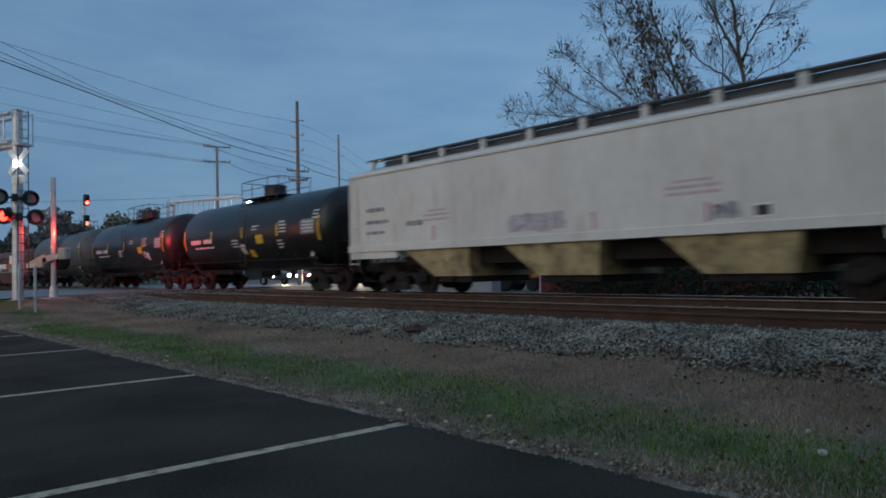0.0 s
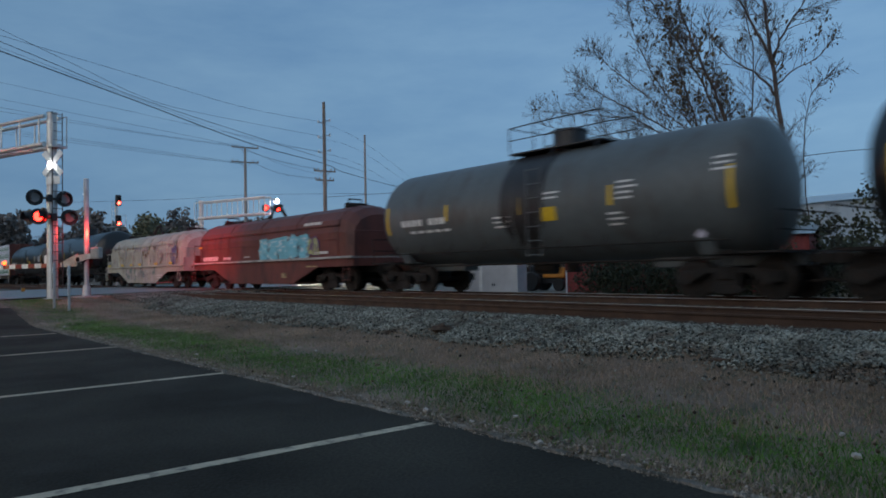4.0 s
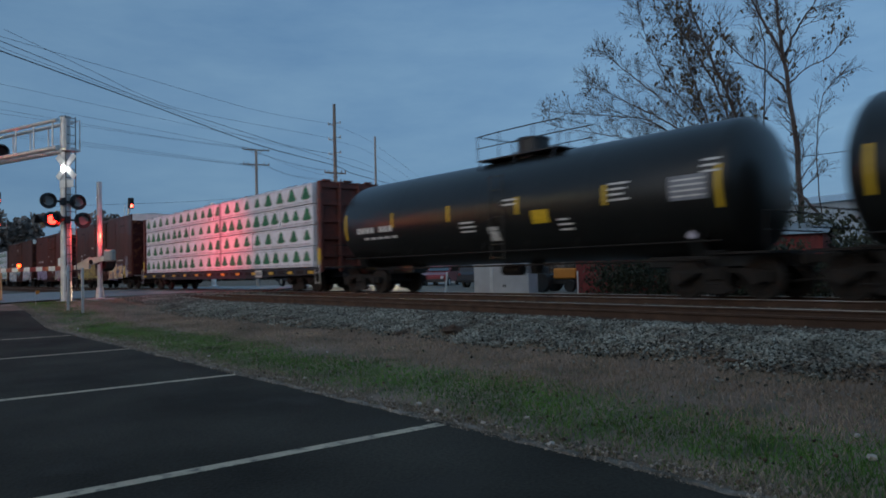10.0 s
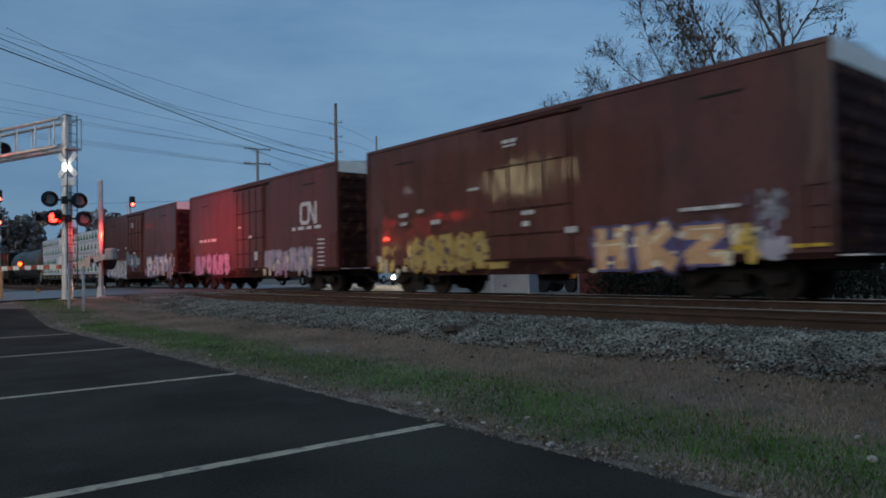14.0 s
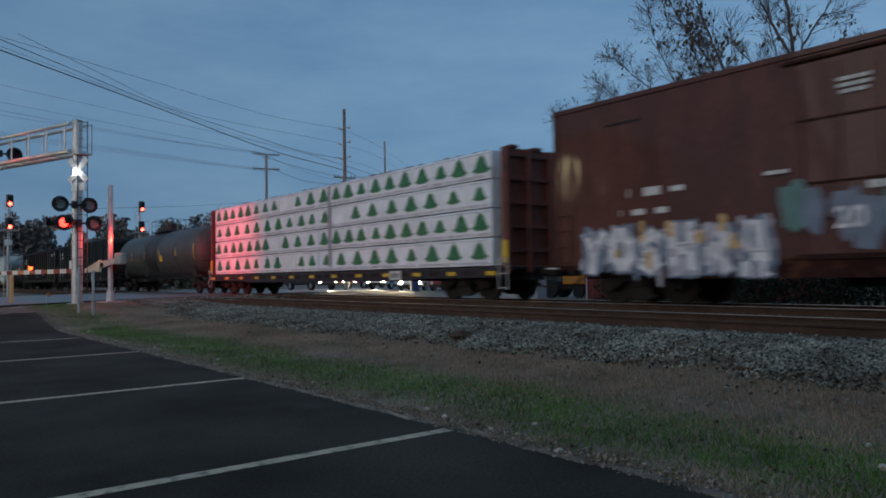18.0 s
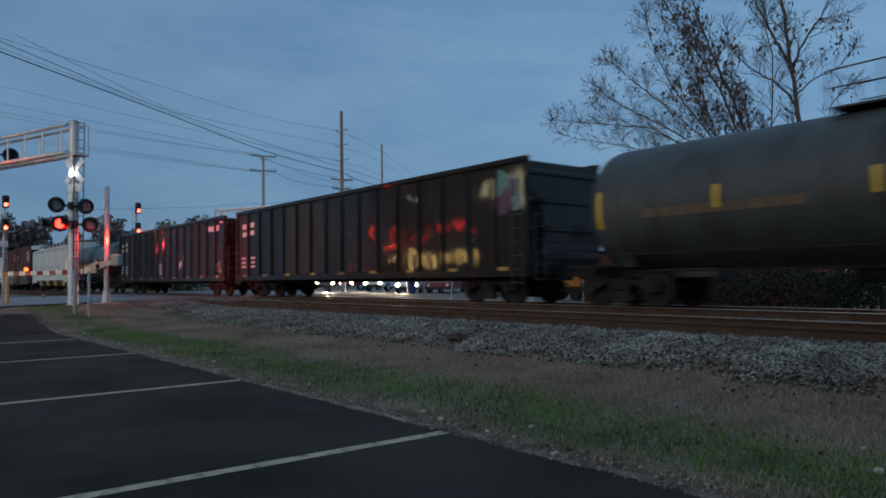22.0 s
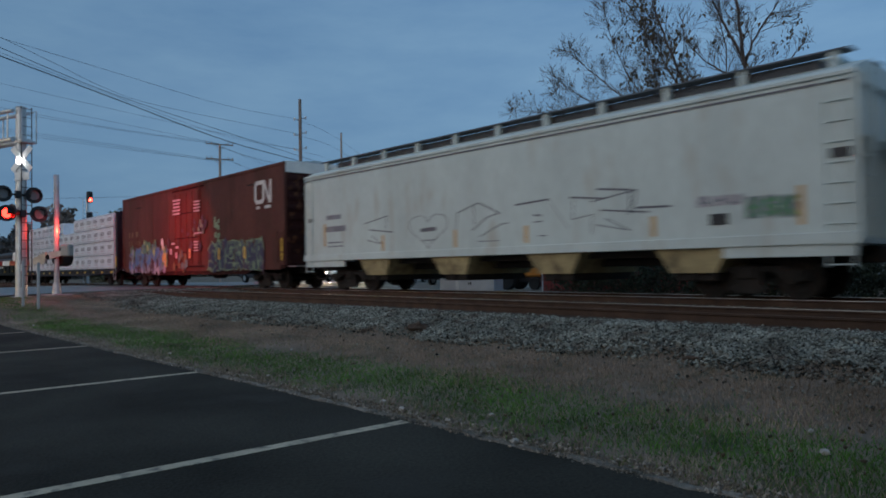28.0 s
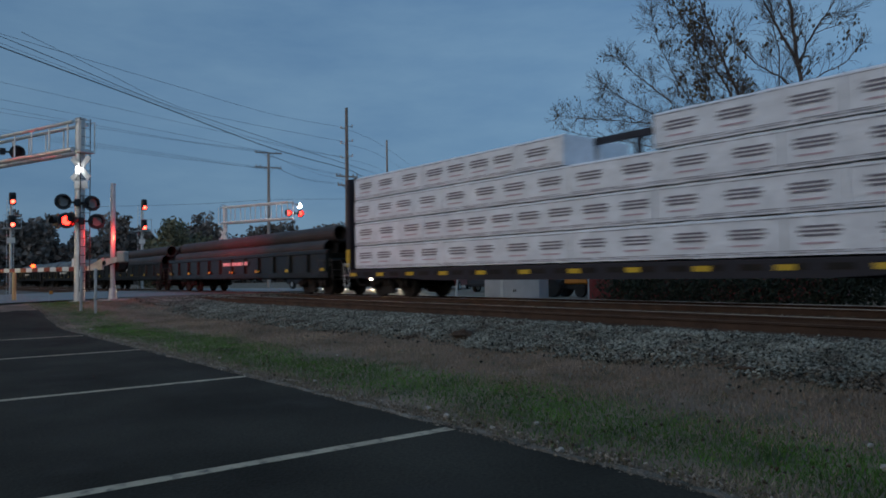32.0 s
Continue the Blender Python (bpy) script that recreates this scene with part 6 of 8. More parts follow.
def decor_gon(seed):
    def put(car, half, y):
        r = random.Random(seed)
        yy = y + 0.062
        panel_bars(car, [(-half + 0.85, 3.38, 0.42, 0.24), (-half + 1.75, 3.42, 0.42, 0.24), (-half + 0.85, 3.0, 0.42, 0.22), (-half + 1.75, 3.05, 0.42, 0.22)] + [(-half + 0.75 + 1.05 * (i % 2), 1.85 - 0.2 * (i // 2), 0.45, 0.1) for i in range(6)], yy, M["letter"], label="white stencil panels")
        panel_bars(car, [(-half + 1.0 + (2 * half - 2) * i / 8, 1.02, 0.42, 0.10) for i in range(9)], y + 0.002, PAINT["ochre"], "reflector", "dull yellow reflective strip")
        posts = [-half + 0.12 + (2 * half - 0.24) * i / 16 for i in range(17)]
        for i, (p, q) in enumerate(zip(posts, posts[1:])):      # sheets between the posts, faded unevenly
            bm = B()
            box(bm, p + 0.12, q - 0.12, yy - 0.001, yy + 0.006, 1.05, 3.95)
            part("panel", bm, PAINT["tan"] if i in ((1, 2, 12, 13) if seed == 2 else (0, 4, 5, 6)) else M["gonblack"], car)
        patches(car, 0.0, 2.2, 2 * half - 2, 2.0, 9, yy - 0.003, ("wine", "tan"), 520 + seed, "small dull flecks of paint", (0.05, 0.18))
        if seed == 1:
            patches(car, half - 0.9, 3.2, 0.9, 0.9, 5, yy - 0.002, ("teal", "wash_violet"), 312, "dull green sprayed patch near the end", (0.2, 0.5))
        else:
            panel_bars(car, bar_text(8.2, 3.55, 1.5, 4, 0.28, 2) + bar_text(half - 0.5, 3.82, 0.6, 1, 0.08, 2), yy - 0.003, M["letter"], label="white stencil lettering")
            patches(car, 3.13, 1.73, 0.62, 0.32, 7, yy - 0.002, ("pale", "white"), 403, "white sprayed patch between posts", (0.1, 0.2))
            patches(car, -0.47, 1.6, 0.5, 0.62, 7, yy - 0.002, ("pale", "lilac"), 407, "pale round sprayed blot between posts", (0.12, 0.28))
            patches(car, 8.9, 1.5, 0.8, 0.6, 5, yy - 0.002, ("ochre", "teal", "pale"), 402, "ochre and green flecks of paint", (0.06, 0.16))
    return put


gondola(-278.4, -258.5, "tall black rib-sided gondola mirroring lit signs in its gloss", decor_gon(1))
gondola(-299.6, -279.9, "tall black rib-sided gondola with white stencils", decor_gon(2))
tank_car(-314.6, -301.7, M["tankblack"], "black tank car with a long orange-yellow stencil line", dome_x=0.2, marks=tank_marks(2.2, 3.4, orange=True, seed=7), spill="grey")


def decor_hop_b(car, half, y):
    def stroke(pts, w=0.05):
        bm = B()
        for (a, b), (c, d) in zip(pts, pts[1:]):
            q = Vector((-(d - b), c - a)).normalized() * w / 2
            e = Vector((c - a, d - b)).normalized() * w / 3
            flat(bm, [(a - e.x + q.x, b - e.y + q.y), (a - e.x - q.x, b - e.y - q.y), (c + e.x - q.x, d + e.y - q.y), (c + e.x + q.x, d + e.y + q.y)], y - 0.004 - 0.0008 * (len(bm.faces) % 3))
        bmesh.ops.recalc_face_normals(bm, faces=bm.faces)
        part("graffiti", bm, PAINT["ink"], car, "thin grey sprayed line drawing")
    for x0 in (-4.9, 4.35):                             # angular line shapes: a hooked flag over a flat wedge
        stroke([(x0 - 0.72, 2.28), (x0 + 0.5, 2.46), (x0 + 0.42, 2.1)], 0.035)
        stroke([(x0 - 0.46, 2.06), (x0 + 0.78, 1.93)], 0.04)
        stroke([(x0 - 0.6, 1.72), (x0 + 0.3, 1.55), (x0 - 0.35, 1.86)], 0.025)
    heart = [(-2.38 + 0.056 * 16 * math.sin(a) ** 3, 1.95 + 0.035 * (13 * math.cos(a) - 5 * math.cos(2 * a) - 2 * math.cos(3 * a) - math.cos(4 * a))) for a in [math.pi * 2 * i / 22 for i in range(23)]]
    stroke(heart, 0.022)
    stroke([(-2.69, 1.91), (-2.05, 1.93)], 0.12), stroke([(-2.6, 1.6), (-2.1, 1.6)], 0.03)
    stroke([(-1.13, 1.8), (-1.08, 2.33), (-0.21, 2.56), (0.59, 2.22), (0.1, 2.13), (-0.48, 1.8)], 0.035), stroke([(-0.4, 2.5), (-0.39, 1.98)], 0.025)
    stroke([(-0.15, 1.62), (0.66, 1.92), (0.9, 1.93)], 0.03), stroke([(-0.24, 1.48), (0.57, 1.47)], 0.02)
    stroke([(1.18, 2.39), (2.29, 2.45)], 0.05), stroke([(2.29, 2.45), (2.93, 1.67)], 0.015)
    stroke([(1.82, 2.08), (2.03, 2.06)], 0.05), stroke([(1.81, 1.9), (2.07, 1.9)], 0.03), stroke([(1.99, 1.54), (2.19, 1.53)], 0.03)
    stroke([(2.99, 2.44), (3.95, 2.33)], 0.045), stroke([(3.1, 2.38), (3.03, 1.89), (3.64, 1.98), (3.6, 1.5)], 0.022)
    stroke([(3.8, 2.57), (4.7, 2.47), (4.68, 1.93)], 0.05), stroke([(4.83, 2.05), (5.7, 2.02)], 0.05)
    graffiti(car, 7.85, 1.86, 1.0, 0.45, 3, y, "green", "grey", "teal", 84, "faded green sprayed letters")
    graffiti(car, 6.8, 2.05, 1.0, 0.24, 3, y, "grey", "faint", None, 85, "grey sprayed tag")
    for x, z, h in ((-8.07, 2.0, 0.8), (-4.62, 1.6, 0.5), (-1.17, 1.6, 0.5), (1.54, 1.6, 0.45), (5.27, 1.6, 0.45), (8.42, 1.84, 0.75)):
        panel_bars(car, [(x, z, 0.13, h)], y - 0.01, PAINT["peach"], "reflector", "faded orange reflective strip")
    panel_bars(car, [(-7.5, 2.62, 0.9, 0.16), (-7.4, 2.2, 1.3, 0.2)] + bar_text(-7.4, 1.72, 1.0, 3, 0.06, 2) + bar_text(-7.4, 1.58, 1.0, 3, 0.05, 3), y, PAINT["grey"], label="grey stencil lettering")
    bm = B()
    box(bm, 6.6, 6.98, y - 0.02, y, 1.55, 1.78)
    part("port_opening", bm, M["black"], car)
    for x0, x1, z0, z1 in ((8.95, 9.35, 2.66, 2.84), (-half + 0.25, -half + 0.6, 2.52, 2.64)):
        bm = B()
        box(bm, x0, x1, y - 0.02, y, z0, z1)
        part("dark_plate", bm, M["black"], car)


covered_hopper(-334.9, -316.0, M["hopgrey"], "pale grey covered hopper car with thin line graffiti", decor_hop_b, [(-5.2, 1.7, 1.05, 0), (-1.45, 1.7, 1.05, 0), (2.35, 1.7, 1.05, 0), (6.1, 1.7, 1.05, 0)], zb=1.20, top=4.38, seam=True)


def decor_box9(car, half, y):
    two_letters(car, 7.75, 4.0, 0.95, y)
    panel_bars(car, bar_text(7.75, 3.37, 1.6, 2, 0.12, 3, 0.45), y, M["letter"], label="white stencil number bars")
    panel_bars(car, [(-1.15, 4.36 - 0.17 * i, 0.95 - 0.1 * (i % 3), 0.09) for i in range(5)] + [(1.3, 4.12 - 0.15 * i, 0.7, 0.07) for i in range(4)] + bar_text(1.5, 2.6, 1.0, 3, 0.08, 5) + [(1.2, 2.2 - 0.14 * i, 0.5, 0.07) for i in range(4)] + [(-1.6, 2.2, 0.45, 0.1), (-1.1, 2.0, 0.4, 0.12), (-1.9, 1.8, 0.25, 0.3), (-1.2, 1.6, 0.25, 0.3)], y - 0.09, PAINT["faint"])
    panel_bars(car, bar_text(-8.05, 2.9, 0.9, 3, 0.3, 4, 0.2) + [(-7.1, 2.92, 0.3, 0.3)] + bar_text(-8.0, 2.42, 1.0, 4, 0.28, 6, 0.2) + bar_text(-6.8, 2.42, 1.0, 4, 0.28, 7, 0.2) + bar_text(-4.4, 2.5, 0.6, 2, 0.06, 8) + bar_text(-4.4, 2.38, 0.6, 2, 0.06, 9), y, PAINT["old_gold"], "lettering", "worn ochre stencil lettering")
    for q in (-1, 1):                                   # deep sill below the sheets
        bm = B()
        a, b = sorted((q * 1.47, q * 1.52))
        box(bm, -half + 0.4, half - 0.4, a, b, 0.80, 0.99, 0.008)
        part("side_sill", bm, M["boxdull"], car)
    graffiti(car, -5.5, 1.47, 5.6, 1.25, 6, y - 0.016, "azure", "slate", "teal", 91, "blue wildstyle letters over pale lilac", "SKRZAN", slant=0.25, thick=0.34)
    patches(car, -5.4, 0.98, 5.2, 0.26, 16, y - 0.030, ("lilac", "pale"), 191, "pale lilac sprayed base of the letters", (0.16, 0.34))
    patches(car, -5.4, 1.3, 5.2, 0.7, 14, y - 0.034, ("wash_violet", "wine", "slate"), 94, "wine and violet sprayed fills", (0.12, 0.30))
    patches(car, -4.9, 2.1, 2.6, 0.5, 9, y - 0.036, ("green", "lime", "teal"), 192, "green sprayed clouds over the letters", (0.14, 0.34))
    patches(car, -7.7, 1.75, 0.7, 0.9, 6, y - 0.036, ("green", "mint", "pale"), 193, "green and white sprayed dabs at the first letter", (0.1, 0.24))
    patches(car, -2.9, 1.6, 0.7, 1.1, 7, y - 0.034, ("lime", "gold", "green"), 95, "lime and yellow sprayed dabs", (0.12, 0.30))
    patches(car, -3.2, 2.25, 0.4, 0.3, 4, y - 0.038, ("white",), 194, "round white sprayed cap", (0.14, 0.24))
    graffiti(car, 5.1, 1.45, 5.4, 1.45, 6, y - 0.016, "navy_paint", "mint", "mint", 92, "dark blue wildstyle letters edged in pale green", "SNEKAR", thick=0.26, ground="navy_paint")
    patches(car, 5.1, 1.5, 5.4, 1.3, 14, y - 0.034, ("navy_paint", "wash_violet"), 96, "dark blue and violet sprayed dabs", (0.08, 0.3))
    patches(car, 3.3, 2.7, 0.6, 1.1, 7, y - 0.004, ("mint",), 97, "pale green sprayed dabs", (0.14, 0.34))
    for x in (3.6, 6.1):
        panel_bars(car, [(x, 1.55, 0.22, 0.5)], y - 0.04, PAINT["gold"], "reflector", "yellow reflective strip")
    panel_bars(car, [(0.45, 1.66, 0.2, 0.46)], y - 0.09, PAINT["peach"], "reflector", "orange reflective strip")
    patches(car, 1.4, 2.9, 1.2, 0.8, 6, y - 0.09, ("mint", "wash_violet"), 93, "faint green and violet sprayed tag", (0.08, 0.24))
    patches(car, 0.4, 2.2, 6.0, 1.8, 14, y - 0.085, ("wash_violet",), 98, "faint violet overspray", (0.1, 0.3))
    patches(car, -0.6, 1.3, 1.8, 0.8, 6, y - 0.09, ("teal", "old_gold"), 99, "dull green sprayed dabs", (0.12, 0.36))
    reflectors(car, [half - 0.2], 1.6, y, 0.22, 0.85)


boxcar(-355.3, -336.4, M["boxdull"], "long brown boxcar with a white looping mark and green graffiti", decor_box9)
lumber_car(-379.8, -357.0, "centre-beam flat car stacked with grey-printed white lumber packs", "grey", M["navy"], [[-10.95, -5.6, -0.2, 5.4, 10.95], [-10.95, -6.6, -2.2, 2.4, 6.6, 10.95]], gap_row=1.35, seed=14)
loaded_gondola(-401.0, -381.2, "low gondola loaded with stacked steel pipes", "pipes")
loaded_gondola(-422.2, -402.6, "low gondola loaded with long steel pipes", "pipes")
loaded_gondola(-443.6, -423.8, "low gondola with tarpaulin-covered rounded loads", "tarps")
loaded_gondola(-465.0, -445.2, "low gondola with grey tarpaulin-covered loads", "tarps")

# ---- the level crossing ----
ALONG = math.degrees(math.atan2(ROAD_A.y, ROAD_A.x))       # turns local +x into the direction across the road


def flasher_pair(parent, x, y, z, lit, turn=0.0, off="dark_lens"):
    """Two hooded lamps on a cross bar; they face local +y, turned about the upright by so many degrees."""
    m = Matrix.Translation((x, y, z)) @ Matrix.Rotation(radians(turn), 4, "Z")

    def put(name, bm, material, up, label=""):
        bmesh.ops.transform(bm, matrix=m, verts=bm.verts)
        return part(name, bm, material, up, label)
    bm = B()
    rod(bm, (-0.66, 0, 0), (0.66, 0, 0), 0.04, n=8)
    box(bm, -0.1, 0.1, -0.1, 0.1, -0.14, 0.14, 0.02)
    bar = put("lamp_bar", bm, M["black"], parent)
    for s in (-1, 1):
        bm = B()
        rod(bm, (s * 0.53, 0.03, 0), (s * 0.53, 0.07, 0), 0.305, n=24)
        rod(bm, (s * 0.53, -0.22, 0), (s * 0.53, 0.03, 0), 0.09, 0.17, n=16)
        n = 12
        loft(bm, [[(s * 0.53 + q * math.cos(math.pi * (i / n * 1.3 - 0.15)), d, q * math.sin(math.pi * (i / n * 1.3 - 0.15))) for i in range(n + 1)] for d, q in ((0.07, 0.19), (0.30, 0.20))], closed=False)
        put("lamp_head", bm, M["black"], bar, "black round background with hood")
        bm = B()
        rod(bm, (s * 0.53, 0.068, 0), (s * 0.53, 0.10, 0), 0.175, n=20)
        on = lit == s or lit == 2
        put("lens", bm, M["red_lens"] if on else M[off], bar, "lit red lens" if on else "unlit lens")


def crossbuck(parent, x, y, z, f, turn=0.0):
    bm = B()
    m = Matrix.Translation((x, y, 0)) @ Matrix.Rotation(radians(turn), 4, "Z") @ Matrix.Translation((-x, -y, 0))
    for a in (45, -45):
        box(bm, -0.61, 0.61, y + 0.05 * f - 0.012, y + 0.05 * f + 0.012, -0.115, 0.115, 0.004, Matrix.Translation((x, 0, z)) @ Matrix.Rotation(radians(a), 4, "Y"))
    bmesh.ops.transform(bm, matrix=m, verts=bm.verts)
    part("crossbuck", bm, M["white"], parent, "white crossed warning blades")
    bm = B()
    box(bm, x - 0.34, x + 0.34, y + 0.035 * f - 0.01, y + 0.035 * f + 0.01, z - 0.80, z - 0.50, 0.01)
    bmesh.ops.transform(bm, matrix=m, verts=bm.verts)
    part("track_sign", bm, M["white"], parent, "white number-of-tracks plate")


def cantilever(base, sgn, length, top, label, arm_lo, metal="galv"):
    """A signal bridge: mast with ladder and two-chord arm along local x."""
    g = thing("crossing_gantry", base, label, "crossing signal", "crossing signals")
    bm = B()
    rod(bm, (0, 0, 0), (0, 0, top), 0.20, 0.18, n=18)
    rod(bm, (0, 0, 0), (0, 0, 0.05), 0.36, n=18)
    rod(bm, (0, 0, top), (0, 0, top + 0.05), 0.22, 0.14, n=18)
    part("mast", bm, M[metal], g)
    bm = B()
    box(bm, -0.55, 0.55, -0.55, 0.55, -0.45, -0.002, 0.03)
    part("footing", bm, M["concrete"], g, "pale concrete footing")
    bm = B()
    for y in (-0.3, 0.3):
        rod(bm, (0, y, arm_lo), (sgn * length, y, arm_lo), 0.10, n=10)
        rod(bm, (0, y, top - 0.15), (sgn * length, y, top - 0.15), 0.075, n=10)
    n = int(length / 1.25)
    for i in range(n + 1):
        x = sgn * (0.35 + (length - 0.4) * i / n)
        for y in (-0.3, 0.3):
            rod(bm, (x, y, arm_lo), (x, y, top - 0.15), 0.035, n=6)
        rod(bm, (x, -0.3, arm_lo), (x, 0.3, arm_lo), 0.03, n=6)
    part("arm", bm, M[metal], g)
    bm = B()
    for y in (-0.28, 0.28):
        tube(bm, [(-sgn * 0.15, y, arm_lo - 0.1), (-sgn * 0.50, y, arm_lo - 0.1), (-sgn * 0.50, y, top - 0.15), (-sgn * 0.15, y, top - 0.15)], 0.025)
    box(bm, *sorted((-sgn * 0.12, -sgn * 0.52)), -0.3, 0.3, arm_lo - 0.14, arm_lo - 0.06)
    part("ladder_cage", bm, M[metal], g)
    bm = B()
    for s in (-0.2, 0.2):
        rod(bm, (-sgn * 0.34, s, 0.4), (-sgn * 0.34, s, top), 0.02, n=6)
    for i in range(int(top / 0.33)):
        rod(bm, (-sgn * 0.34, -0.2, 0.5 + i * 0.33), (-sgn * 0.34, 0.2, 0.5 + i * 0.33), 0.014, n=5)
    part("ladder", bm, M["pipe"], g, "dark steel ladder")
    return g


GX, GY = -30.5, 6.12
gbase = Matrix.Translation((GX, GY, 0.56)) @ Matrix.Rotation(radians(ALONG), 4, "Z")
near_gantry = cantilever(gbase, 1, 9.5, 7.18, "galvanised crossing signal mast with a truss arm", 5.95)
SIDE = -90 - ALONG                                      # turns a lamp pair to face along the track, towards the car park
flasher_pair(near_gantry, -0.345, 0.15, 3.14, 1, SIDE, "pale_lens")
flasher_pair(near_gantry, 0.25, 0.42, 3.18, 0, SIDE - 75)
flasher_pair(near_gantry, -0.18, 0.22, 3.86, 0, SIDE + 8, "pale_lens")
crossbuck(near_gantry, -0.30, 0.12, 5.2, 1, 12)
flasher_pair(near_gantry, 4.9, 0.45, 6.35, 1, SIDE)
bm = B()
rod(bm, (-0.32, 0.24, 5.12), (-0.30, 0.32, 5.12), 0.13, n=16)
part("flood_lens", bm, M["near_lamp"], near_gantry, "bright white crossing light")

# gate mechanism with its own short mast, flashers, arm and counterweights
gate = thing("crossing_gate", Matrix.Translation((-30.3, 7.28, 0.66)) @ Matrix.Rotation(radians(ALONG), 4, "Z"), "lowered red and white crossing gate on a grey mast", "crossing gate", "crossing signals")
bm = B()
rod(bm, (0, 0, 0), (0, 0, 4.6), 0.095, n=12)
rod(bm, (0, 0, 0), (0, 0, 0.42), 0.17, 0.13, n=12)
part("mast", bm, M["galv"], gate)
bm = B()
box(bm, -0.4, 0.4, -0.4, 0.4, -0.4, -0.002, 0.03)
part("footing", bm, M["concrete"], gate)
bm = B()
rod(bm, (0.05, -0.48, 1.42), (0.05, -0.06, 1.42), 0.36, n=18)
box(bm, -0.30, 0.34, -0.40, -0.06, 1.12, 1.66, 0.06)
rod(bm, (0, -0.5, 1.42), (0, 0.4, 1.42), 0.09, n=12)
part("gate_motor", bm, M["steel"], gate, "dark rounded gate motor housing")
bm = B()
loft(bm, [[(0.15, 0.28, 1.16), (0.15, 0.28, 1.62), (0.15, 0.36, 1.62), (0.15, 0.36, 1.16)], [(1.15, 0.28, 1.14), (1.15, 0.28, 1.30), (1.15, 0.36, 1.30), (1.15, 0.36, 1.14)]])
part("arm_bracket", bm, M["galv"], gate)
bm = B()
loft(bm, [[(0.1, 0.28, 1.3), (0.1, 0.28, 1.58), (0.1, 0.36, 1.58), (0.1, 0.36, 1.3)], [(-1.0, 0.28, 1.5), (-1.0, 0.28, 1.66), (-1.0, 0.36, 1.66), (-1.0, 0.36, 1.5)]])
part("counterweight_bracket", bm, M["galv"], gate)
bm = B()
box(bm, -1.35, -0.85, 0.20, 0.44, 1.42, 1.86, 0.05)
part("counterweight", bm, M["concrete"], gate, "pale weathered counterweight")
N = 18
for i in range(N):
    bm = B()
    box(bm, 1.12 + 0.46 * i, 1.12 + 0.46 * (i + 1) - 0.004, 0.29, 0.34, 1.13, 1.31, 0.006)
    part("arm_stripe", bm, M["white"] if i % 2 else M["carred"], gate, "white reflective stripe" if i % 2 else "red reflective stripe")
for x in (5.2, 8.8):
    bm = B()
    rod(bm, (x, 0.26, 1.40), (x, 0.38, 1.40), 0.065, n=12)
    box(bm, x - 0.03, x + 0.03, 0.30, 0.34, 1.31, 1.4)
    part("gate_lamp", bm, M["amber"], gate, "small amber gate lamp")
bm = B()
box(bm, 2.1, 2.4, 0.2, 0.28, 1.15, 1.65, 0.03)
part("lamp_box", bm, M["white"], gate, "small white junction box")
for px, py, pz, top in ((-26.9, 5.45, 0.1, 1.05), (-26.2, 5.75, 0.1, 1.02)):
    post = thing("marker_post", pose(px, py, ground_z(px, py) - 0.05), "thin grey steel marker post in the grass", "post", "marker posts")
    bm = B()
    box(bm, -0.025, 0.025, -0.04, 0.04, 0, 1.55, 0.008)
    part("post", bm, M["galv"], post)
    bm = B()
    box(bm, -0.03, 0.03, -0.05, -0.042, 1.2, 1.42)
    part("plate", bm, M["white"], post, "small white plate")

flag = thing("marker_flag", pose(-28.6, 4.75, ground_z(-28.6, 4.75) - 0.05, 0, 4, 0), "small orange survey flag stuck in the grass", "flag")
bm = B()
rod(bm, (0, 0, 0), (0, 0, 0.55), 0.006, n=6)
part("stake", bm, M["galv"], flag)
bm = B()
box(bm, -0.004, 0.004, 0.0, 0.12, 0.42, 0.54)
part("cloth", bm, M["orange"], flag, "orange plastic flag")

yellow_post = thing("bollard", pose(-34.6, 4.45, ground_z(-34.6, 4.45)), "pale tan painted steel bollard beside the road", "bollard")
bm = B()
rod(bm, (0, 0, -0.1), (0, 0, 1.15), 0.08, n=14)
rod(bm, (0, 0, 1.15), (0, 0, 1.19), 0.08, 0.04, n=14)
part("pipe", bm, PAINT["peach"], yellow_post)

FX, FY = -58.3, 22.85
fbase = Matrix.Translation((FX, FY, 0.56)) @ Matrix.Rotation(radians(ALONG), 4, "Z")
# galvanised mast given white paint: the floodlight on it is put into the colour
far_gantry = cantilever(fbase, -1, 7.5, 6.95, "far crossing signal mast with a truss arm, coloured white as if floodlit", 5.5, "white")
flasher_pair(far_gantry, -7.4, -0.5, 5.95, 2, SIDE)
flasher_pair(far_gantry, 0.0, 0.4, 2.75, 0)
crossbuck(far_gantry, 0.0, 0.25, 4.5, -1)
bm = B()
rod(bm, (-7.3, -0.3, 6.8), (-7.7, -0.5, 6.62), 0.03, n=8)
rod(bm, (-7.7, -0.5, 6.62), (-7.7, -0.72, 6.56), 0.10, 0.17, n=14)
part("lamp_housing", bm, M["galv"], far_gantry)
bm = B()
bmesh.ops.create_icosphere(bm, subdivisions=2, radius=0.19, matrix=Matrix.Translation((-7.7, -0.76, 6.54)))
part("flood_lens", bm, M["white_lamp"], far_gantry, "bright white crossing light")


def point_lamp(name, at, col, watts, size=0.12):
    d = bpy.data.lights.new(name, "POINT")
    d.energy, d.color, d.shadow_soft_size = watts, col, size
    ob = new(name, d)
    ob.location = at
    return ob


